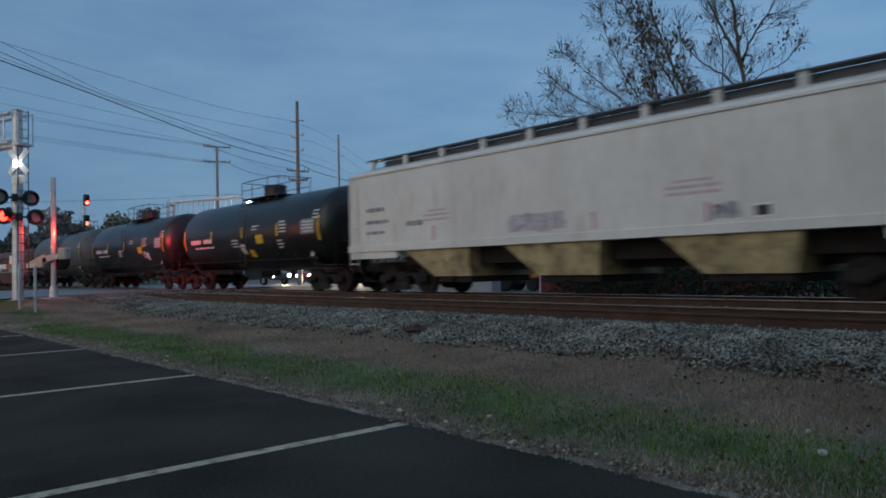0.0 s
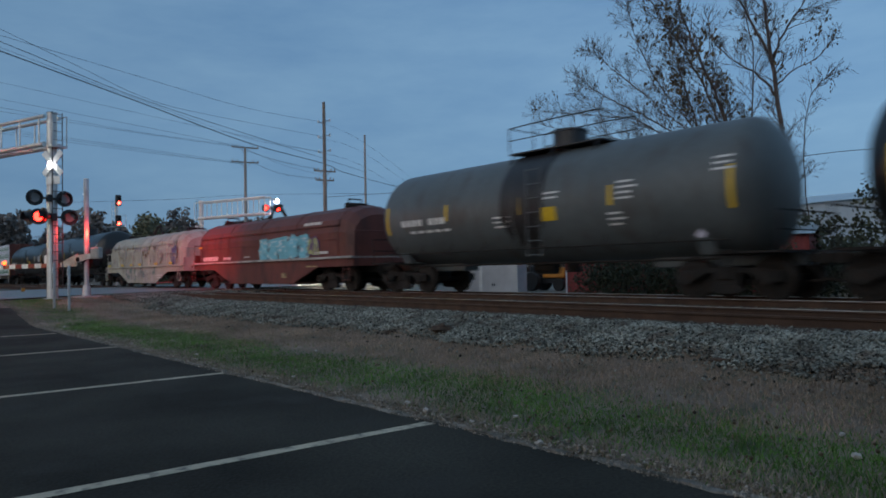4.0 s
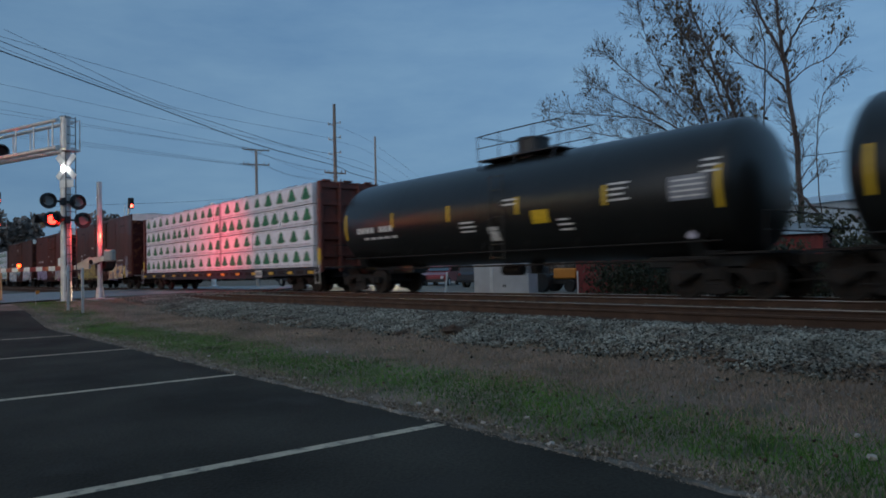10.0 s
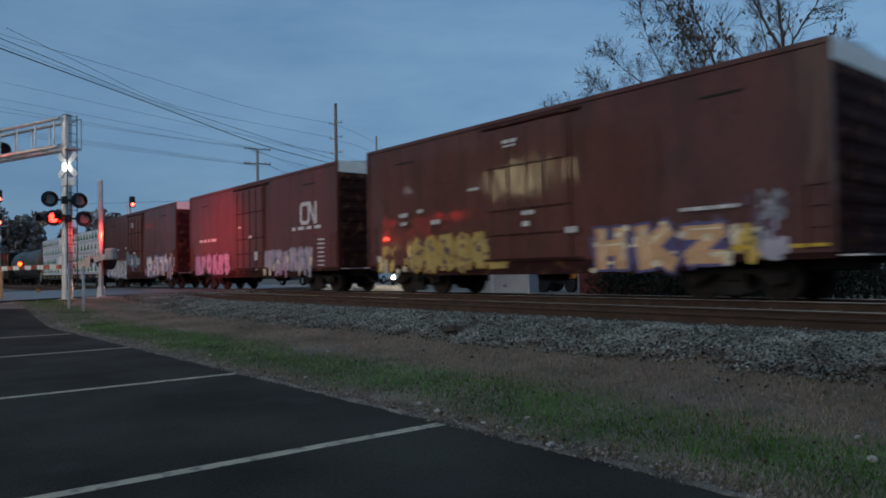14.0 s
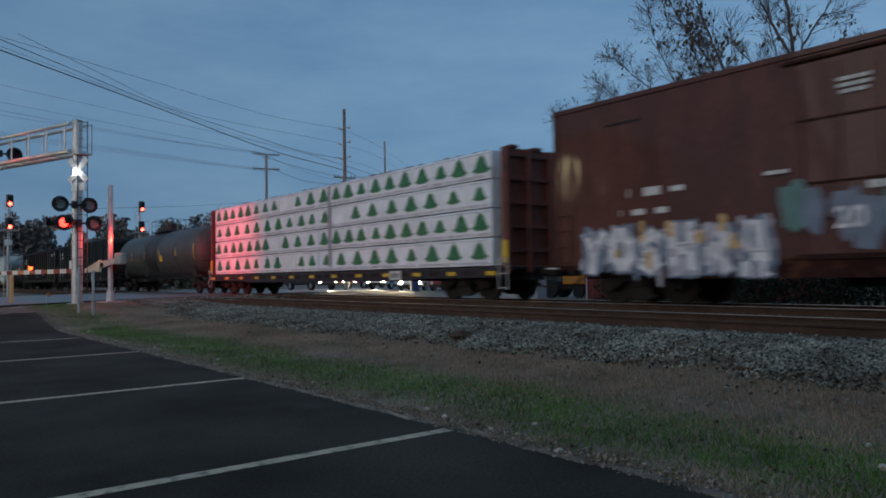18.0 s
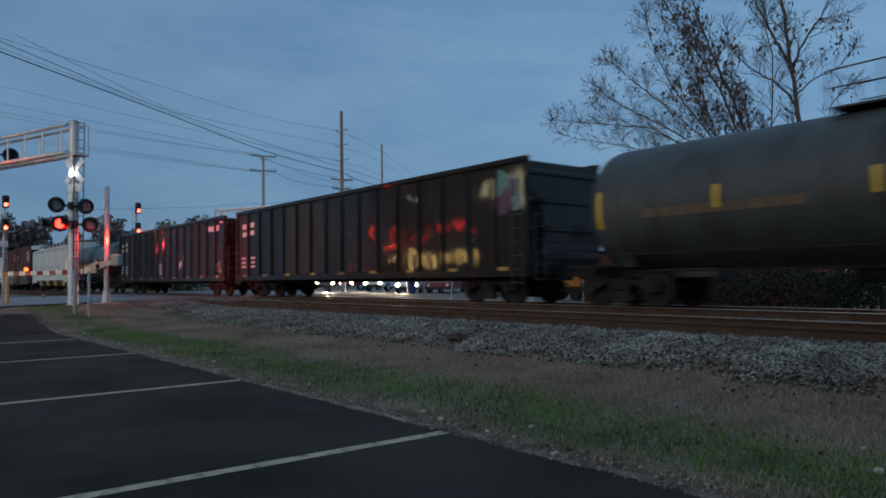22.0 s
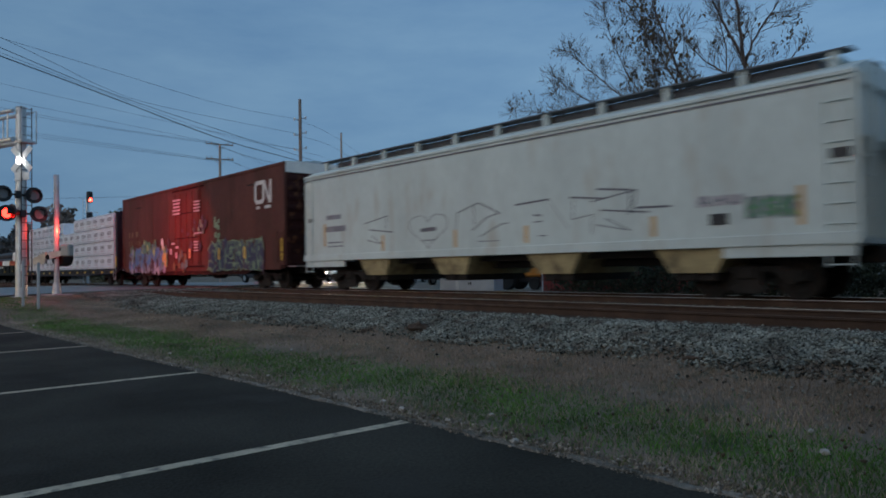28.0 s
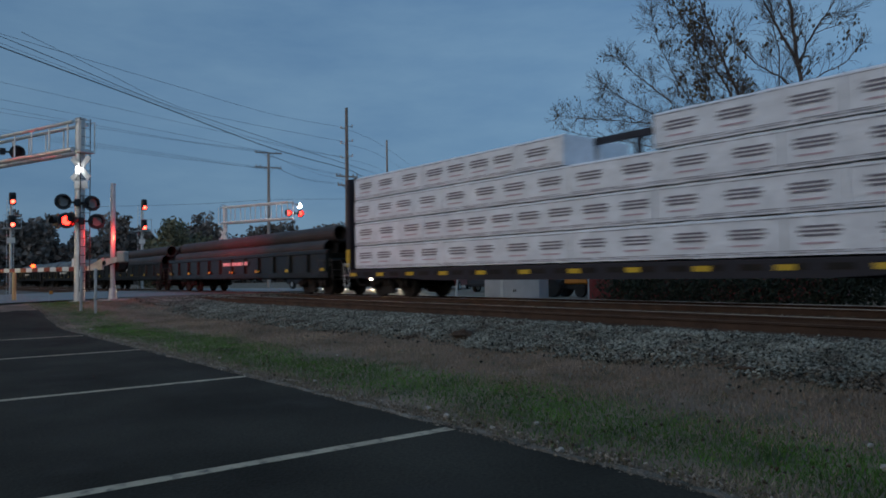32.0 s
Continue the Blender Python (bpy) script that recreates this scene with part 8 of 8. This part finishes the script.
# ---- trees ----
def tree(x, y, label, stems, seed, leaf_n=300, leaf_size=0.18, name="tree"):
    """Stems drawn through a few (x, z) points of the plan, which throw branches and twigs; each stem: root radius, tip radius, share of leaves, reach of its branches, height of the first fork, points."""
    r = random.Random(seed)
    t = thing(name, pose(x, y, ground_z(x, y) - 0.05), label, "tree", "bare trees")
    z0 = ground_z(x, y) - 0.05
    vs, fs, tips = [], [], []

    def skin(pts, dd, rr, seg):
        base = len(vs)
        for q, (c, cr) in enumerate(zip(pts, rr)):
            u = dd[q].orthogonal().normalized()
            v = dd[q].cross(u)
            for k in range(seg):
                a = 2 * math.pi * k / seg
                vs.append(c + (u * math.cos(a) + v * math.sin(a)) * cr)
        for q in range(len(pts) - 1):
            for k in range(seg):
                fs.append((base + q * seg + k, base + q * seg + (k + 1) % seg, base + (q + 1) * seg + (k + 1) % seg, base + (q + 1) * seg + k))

    def twig(p, d, length, rad, level, share):
        n = (7, 5, 4)[level - 1]
        pts, rr, dd = [p], [rad], [d]
        sway = Vector((r.gauss(0, 0.06), r.gauss(0, 0.05), r.gauss(0.03, 0.05)))
        for i in range(n):
            d = (d + sway + Vector((r.gauss(0, 0.10), r.gauss(0, 0.10), r.gauss(0.03, 0.10)))).normalized()
            p = p + d * length / n
            pts.append(p)
            dd.append(d)
            rr.append(max(rad * (1 - 0.8 * (i + 1) / n), (0.0075, 0.006, 0.0055)[level - 1]))
        skin(pts, dd, rr, 5 if level == 1 else 3)
        tips.extend((c, share) for c in pts[2:])
        if level == 3:
            return
        kids = max(2, int(length * (5.2, 5.0)[level - 1] + r.random()))
        for i in range(kids):
            u = 0.22 + 0.75 * (i + r.random()) / kids
            j = min(int(u * n), n - 1)
            twig(pts[j].lerp(pts[j + 1], u * n - j), veer(dd[j], r.uniform(0.4, 0.85)), max((1.15 - u) * length * r.uniform(0.5, 0.9), 0.3), max(rr[j] * 0.6, 0.007), level + 1, share)

    def veer(d, ang):
        side = d.orthogonal().normalized()
        side.rotate(Matrix.Rotation(r.uniform(0, 6.28), 3, d))
        side.y *= 0.6
        side.normalize()
        return (d * math.cos(ang) + side * math.sin(ang) + Vector((0, 0, 0.06))).normalized()

    for rad, tip, share, reach, fork, way in stems:
        y1 = r.uniform(-0.7, 0.7)
        P = [Vector((px - x, y1 * i / len(way), pz - z0)) for i, (px, pz) in enumerate(way)]
        P = [P[0]] + P + [P[-1]]
        pts = []
        for a, b, c, d in zip(P, P[1:], P[2:], P[3:]):
            pts += [0.5 * (2 * b + (c - a) * u + (2 * a - 5 * b + 4 * c - d) * u * u + (3 * b - a - 3 * c + d) * u ** 3) for u in (k / 5 for k in range(5))]
        pts.append(P[-1])
        pts = [p + Vector((r.gauss(0, 0.03), r.gauss(0, 0.03), r.gauss(0, 0.02))) if k else p for k, p in enumerate(pts)]
        n = len(pts) - 1
        dd = [(pts[min(k + 1, n)] - pts[max(k - 1, 0)]).normalized() for k in range(n + 1)]
        rr = [0.60 * (rad + (tip * 0.7 - rad) * (k / n) ** 0.7) for k in range(n + 1)]
        skin(pts, dd, rr, 9)
        length = sum((b - a).length for a, b in zip(pts, pts[1:]))
        kids = int(length * (1 - fork) * 4.0)
        for i in range(kids):
            u = fork + (1 - fork) * (i + 0.8 * r.random()) / kids
            j = min(int(u * n), n - 1)
            twig(pts[j].lerp(pts[j + 1], u * n - j), veer(dd[j], r.uniform(0.45, 0.9)), reach * r.uniform(0.5, 1.25) * (1.25 - 0.5 * u), min(max(rr[j] * 0.45, 0.010), 0.03), 1, share)
        for k in range(2):
            twig(pts[-1], veer(dd[-1], r.uniform(0.1, 0.4)), reach * r.uniform(0.6, 0.9), tip, 1, share)
    raw("trunk", [tuple(v) for v in vs], fs, M["bark"], t, "forked grey-brown stems and twigs")
    lv, lf = [], []
    weight = [q for c, q in tips]
    clumps = [c for c, q in r.choices(tips, weight, k=max(leaf_n // 5, 1))]
    for k in range(leaf_n):
        c = r.choice(clumps) + Vector((r.gauss(0, 0.20), r.gauss(0, 0.20), r.gauss(-0.08, 0.20)))
        u, v = Vector((r.gauss(0, 1), r.gauss(0, 1), r.gauss(0, 0.5))).normalized(), Vector((r.gauss(0, 0.4), r.gauss(0, 0.4), -1)).normalized()
        q = leaf_size * r.uniform(0.5, 1.3)
        b0 = len(lv)
        lv += [tuple(c), tuple(c + u * q * 0.35 + v * q * 0.4), tuple(c + v * q), tuple(c - u * q * 0.35 + v * q * 0.55)]
        lf.append((b0, b0 + 1, b0 + 2, b0 + 3))
    raw("leaves", lv, lf, M["leaf"], t, "few withered brown leaves")
    return t


tree(-13.9, 32.0, "tall bare tree with a long forked trunk", [
    (0.30, 0.10, 0.4, 1.3, 0.2, [(-13.9, 0.2), (-14.06, 3.4), (-14.2, 7.1), (-14.55, 10.6), (-14.8, 13.6), (-15.0, 17.0)]),
    (0.13, 0.05, 0.3, 1.5, 0.25, [(-14.7, 10.9), (-15.6, 12.9), (-16.1, 14.3), (-16.5, 17.0)]),
    (0.11, 0.03, 0.2, 1.4, 0.2, [(-14.5, 9.0), (-15.4, 10.2), (-16.5, 11.0), (-17.5, 12.2), (-17.9, 13.4)]),
    (0.10, 0.04, 0.9, 1.5, 0.2, [(-14.6, 10.7), (-13.8, 11.9), (-12.9, 12.8), (-12.3, 14.6)]),
    (0.07, 0.02, 0.6, 1.0, 0.3, [(-14.4, 9.4), (-13.6, 9.9), (-12.6, 10.1), (-12.0, 10.6)]),
    (0.09, 0.03, 0.2, 1.2, 0.3, [(-15.6, 0.2), (-15.7, 6.0), (-15.4, 10.9), (-15.7, 13.0), (-15.5, 15.0)]),
], 3, 260, 0.2)
tree(-16.3, 32.1, "leaning bare tree with clumps of withered leaves", [
    (0.24, 0.06, 1.0, 1.7, 0.3, [(-16.0, 0.2), (-15.95, 5.0), (-16.9, 8.5), (-18.1, 11.6), (-18.7, 13.3), (-19.5, 16.0)]),
    (0.15, 0.05, 1.0, 1.7, 0.3, [(-16.3, 0.2), (-16.6, 6.0), (-17.5, 8.6), (-18.6, 11.2), (-20.2, 13.9), (-21.6, 16.5)]),
    (0.13, 0.04, 1.0, 1.6, 0.3, [(-16.6, 0.2), (-17.8, 6.0), (-18.6, 8.8), (-19.2, 10.8), (-19.9, 13.2), (-20.2, 16.0)]),
    (0.10, 0.03, 0.5, 1.6, 0.3, [(-16.6, 0.2), (-17.6, 6.5), (-19.1, 8.7), (-21.0, 11.4), (-22.0, 13.5), (-22.6, 15.5)]),
], 8, 1300, 0.22)
tree(-16.9, 32.3, "low spreading bare tree with fine twigs", [
    (0.12, 0.03, 0.3, 1.25, 0.3, [(-16.9, 0.2), (-18.0, 6.6), (-21.3, 10.3), (-23.3, 12.2), (-24.6, 13.5)]),
    (0.12, 0.03, 0.3, 1.25, 0.3, [(-16.8, 0.2), (-18.2, 6.2), (-20.4, 8.5), (-22.7, 10.0), (-24.9, 11.4), (-26.0, 12.4)]),
    (0.11, 0.025, 0.1, 1.2, 0.3, [(-17.1, 0.2), (-18.4, 5.2), (-20.9, 7.4), (-22.4, 8.1), (-25.0, 8.9), (-28.0, 9.8)]),
    (0.10, 0.025, 0.3, 1.2, 0.3, [(-17.0, 0.2), (-18.3, 5.8), (-20.4, 8.1), (-22.4, 9.2), (-25.2, 10.6), (-26.2, 11.7)]),
    (0.09, 0.02, 0.1, 1.2, 0.35, [(-17.2, 0.2), (-19.0, 6.4), (-21.7, 9.0), (-24.2, 9.8), (-27.0, 10.5), (-29.2, 11.0)]),
    (0.07, 0.02, 0.1, 0.9, 0.6, [(-17.4, 0.2), (-18.9, 4.6), (-20.8, 6.4), (-21.8, 7.0), (-23.0, 7.6)]),
], 14, 160, 0.17)
tree(-12.9, 31.0, "crooked pale limb leaning across the tree's foot", [
    (0.16, 0.10, 0.2, 0.8, 0.8, [(-12.4, 0.3), (-12.9, 3.2), (-13.6, 4.3), (-14.8, 5.5)]),
    (0.05, 0.02, 0.2, 0.9, 0.3, [(-12.8, 3.0), (-12.9, 6.4), (-12.5, 8.3), (-11.8, 9.0)]),
], 21, 30, 0.15)


def thicket(name, at, size, n, seed, leaf, material, label):
    """Shrubs or a far wood: an uneven mass of small leaf faces, denser below."""
    r = np.random.RandomState(seed)
    x = at[0] + size[0] * (r.rand(n) - 0.5)
    y = at[1] + size[1] * (r.rand(n) - 0.5)
    run = x if size[0] > size[1] else y
    k = 6.0 / size[2]
    hump = 0.66 + 0.16 * np.sin(run * k + seed) + 0.10 * np.sin(run * k * 2.7 + 1.3 * seed) + 0.06 * np.sin(run * k * 6.1) + 0.04 * np.sin(run * k * 13.0)
    z = at[2] + size[2] * hump * r.rand(n) ** 0.75
    c = np.stack([x, y, z], -1)
    u = r.randn(n, 3)
    u /= np.linalg.norm(u, axis=1, keepdims=True)
    w = np.cross(u, r.randn(n, 3))
    w /= np.linalg.norm(w, axis=1, keepdims=True)
    q = leaf * (0.5 + r.rand(n, 1))
    v = np.stack([c - u * q, c + w * q * 0.6, c + u * q, c - w * q * 0.6], 1).reshape(-1, 3)
    return tagged(raw(name, v.tolist(), np.arange(4 * n).reshape(-1, 4).tolist(), material), label, "bushes", kind="stuff")


thicket("brush", (-8.2, 22.4, 0.2), (19, 2.4, 2.3), 42000, 4, 0.055, M["foliage"], "dark tangled brush beyond the tracks")
thicket("tall_brush", (-11.5, 29.0, 0.2), (11, 2.5, 5.2), 6500, 5, 0.10, M["foliage"], "thin tall brush between the bare trees")
# two unseen thickets, added to shade the right of the train and grass
thicket("hedge_trees", (7.5, 3.5, 0.0), (6, 15, 11.0), 16000, 15, 0.16, M["foliage"], "unseen trees added to shade the right-hand side")
thicket("hedge_trees_south", (12.0, -9.0, 0.0), (20, 7, 15.0), 16000, 16, 0.20, M["foliage"], "unseen trees added to hold back light from behind")
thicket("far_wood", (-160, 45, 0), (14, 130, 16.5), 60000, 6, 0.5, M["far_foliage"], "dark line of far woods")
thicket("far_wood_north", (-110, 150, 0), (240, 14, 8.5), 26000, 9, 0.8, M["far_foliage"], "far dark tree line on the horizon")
thicket("roadside_bush", (-96.0, 31.0, 0.2), (6, 8, 10.0), 7000, 2, 0.25, M["bush_leaf"], "olive bushy tree beside the road")

hall = thing("metal_building", pose(-9.0, 62.0, 0.29, 0, 0, -4), "pale blue metal-sided industrial hall", "building")
bm = B()
box(bm, -22, 30, 0, 18, 0, 6.2)
for i in range(60):
    x = -22 + 52 * i / 59
    box(bm, x - 0.05, x + 0.05, -0.05, 0.0, 0.1, 6.1)
part("wall", bm, M["bluewall"], hall)
bm = B()
prism(bm, [(-0.4, 6.2), (9, 7.6), (18.4, 6.2), (9, 7.4)], -22.4, 30.4, "x")
part("roof", bm, M["galv"], hall)

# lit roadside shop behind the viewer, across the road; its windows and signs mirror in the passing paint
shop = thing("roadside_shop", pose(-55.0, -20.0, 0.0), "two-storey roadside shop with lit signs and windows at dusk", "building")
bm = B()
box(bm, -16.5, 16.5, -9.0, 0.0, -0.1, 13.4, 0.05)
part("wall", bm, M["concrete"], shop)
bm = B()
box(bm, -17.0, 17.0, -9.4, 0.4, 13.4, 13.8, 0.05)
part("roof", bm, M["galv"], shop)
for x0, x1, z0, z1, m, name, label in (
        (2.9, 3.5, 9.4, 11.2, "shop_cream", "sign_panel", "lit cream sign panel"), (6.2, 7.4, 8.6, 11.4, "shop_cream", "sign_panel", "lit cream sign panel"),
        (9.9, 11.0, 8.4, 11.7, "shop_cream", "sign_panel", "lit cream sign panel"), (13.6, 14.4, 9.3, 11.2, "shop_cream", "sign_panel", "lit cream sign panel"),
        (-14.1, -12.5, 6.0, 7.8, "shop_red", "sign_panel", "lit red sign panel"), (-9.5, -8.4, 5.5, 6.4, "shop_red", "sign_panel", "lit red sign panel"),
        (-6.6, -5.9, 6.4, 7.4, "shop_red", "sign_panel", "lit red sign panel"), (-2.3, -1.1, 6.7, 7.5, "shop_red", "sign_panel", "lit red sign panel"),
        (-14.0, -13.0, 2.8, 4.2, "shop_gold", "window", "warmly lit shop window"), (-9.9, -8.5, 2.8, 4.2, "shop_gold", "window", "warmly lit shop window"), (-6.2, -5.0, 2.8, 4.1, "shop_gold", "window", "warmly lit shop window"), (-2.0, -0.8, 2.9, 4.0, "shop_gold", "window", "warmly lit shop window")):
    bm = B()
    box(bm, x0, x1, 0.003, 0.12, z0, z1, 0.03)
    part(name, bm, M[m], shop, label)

# ---- litter on the grass edge ----
def crumple(name, at, size, material, label, category, seed):
    r = random.Random(seed)
    bm = B()
    bmesh.ops.create_icosphere(bm, subdivisions=2, radius=1.0)
    for v in bm.verts:
        v.co = Vector((v.co.x * size[0], v.co.y * size[1], v.co.z * size[2])) * r.uniform(0.6, 1.15)
    ob = part(name, bm, material)
    ob.matrix_world = pose(at[0], at[1], ground_z(at[0], at[1]) + size[2] * 0.45, 0, 0, r.uniform(0, 90))
    return tagged(ob, label, category, "litter")


for i, (x, y, s) in enumerate(((-3.92, 4.28, 0.05), (-5.55, 4.42, 0.045), (-1.95, 5.35, 0.05), (-5.95, 4.5, 0.04), (-4.6, 4.72, 0.035), (-4.85, 4.4, 0.035), (-2.25, 5.9, 0.035), (-8.5, 4.55, 0.035), (-12.0, 4.6, 0.04), (-10.6, 6.1, 0.035), (-21.5, 4.6, 0.05))):
    crumple("litter", (x, y), (s * 0.8, s * 0.6, s * 0.5), M["litter"], "crumpled scrap of white paper in the grass", "litter", i)
crumple("wood_block", (-10.2, 8.55), (0.2, 0.13, 0.11), M["bark_chip"], "dark rotted wood block on the ballast", "wood block", 40)
crumple("wood_block", (-4.55, 8.3), (0.13, 0.06, 0.04), M["bark_chip"], "dark piece of old tie on the ballast", "wood block", 41)


# ---- what moves ----
def motions():
    for car, mid in CARS:
        walk(car, [(t, pose(mid + SPEED * t, FAR, RAIL)) for t in (0, 16, 32)])
    turn = math.degrees(SPEED / 0.457) / FPS
    for wheels in (FRONT_WHEELS, REAR_WHEELS):
        first = wheels[0]
        x = first.location.x
        walk(first, [(k / FPS, pose(x, 0, 0.457, 0, k * turn % 360, 0)) for k in range(32 * FPS + 1)])
        for w in wheels[1:]:
            w.rotation_mode = "QUATERNION"
            keys = w.animation_data_create()
            keys.action = first.animation_data.action
            keys.action_slot = first.animation_data.action_slot


motions()
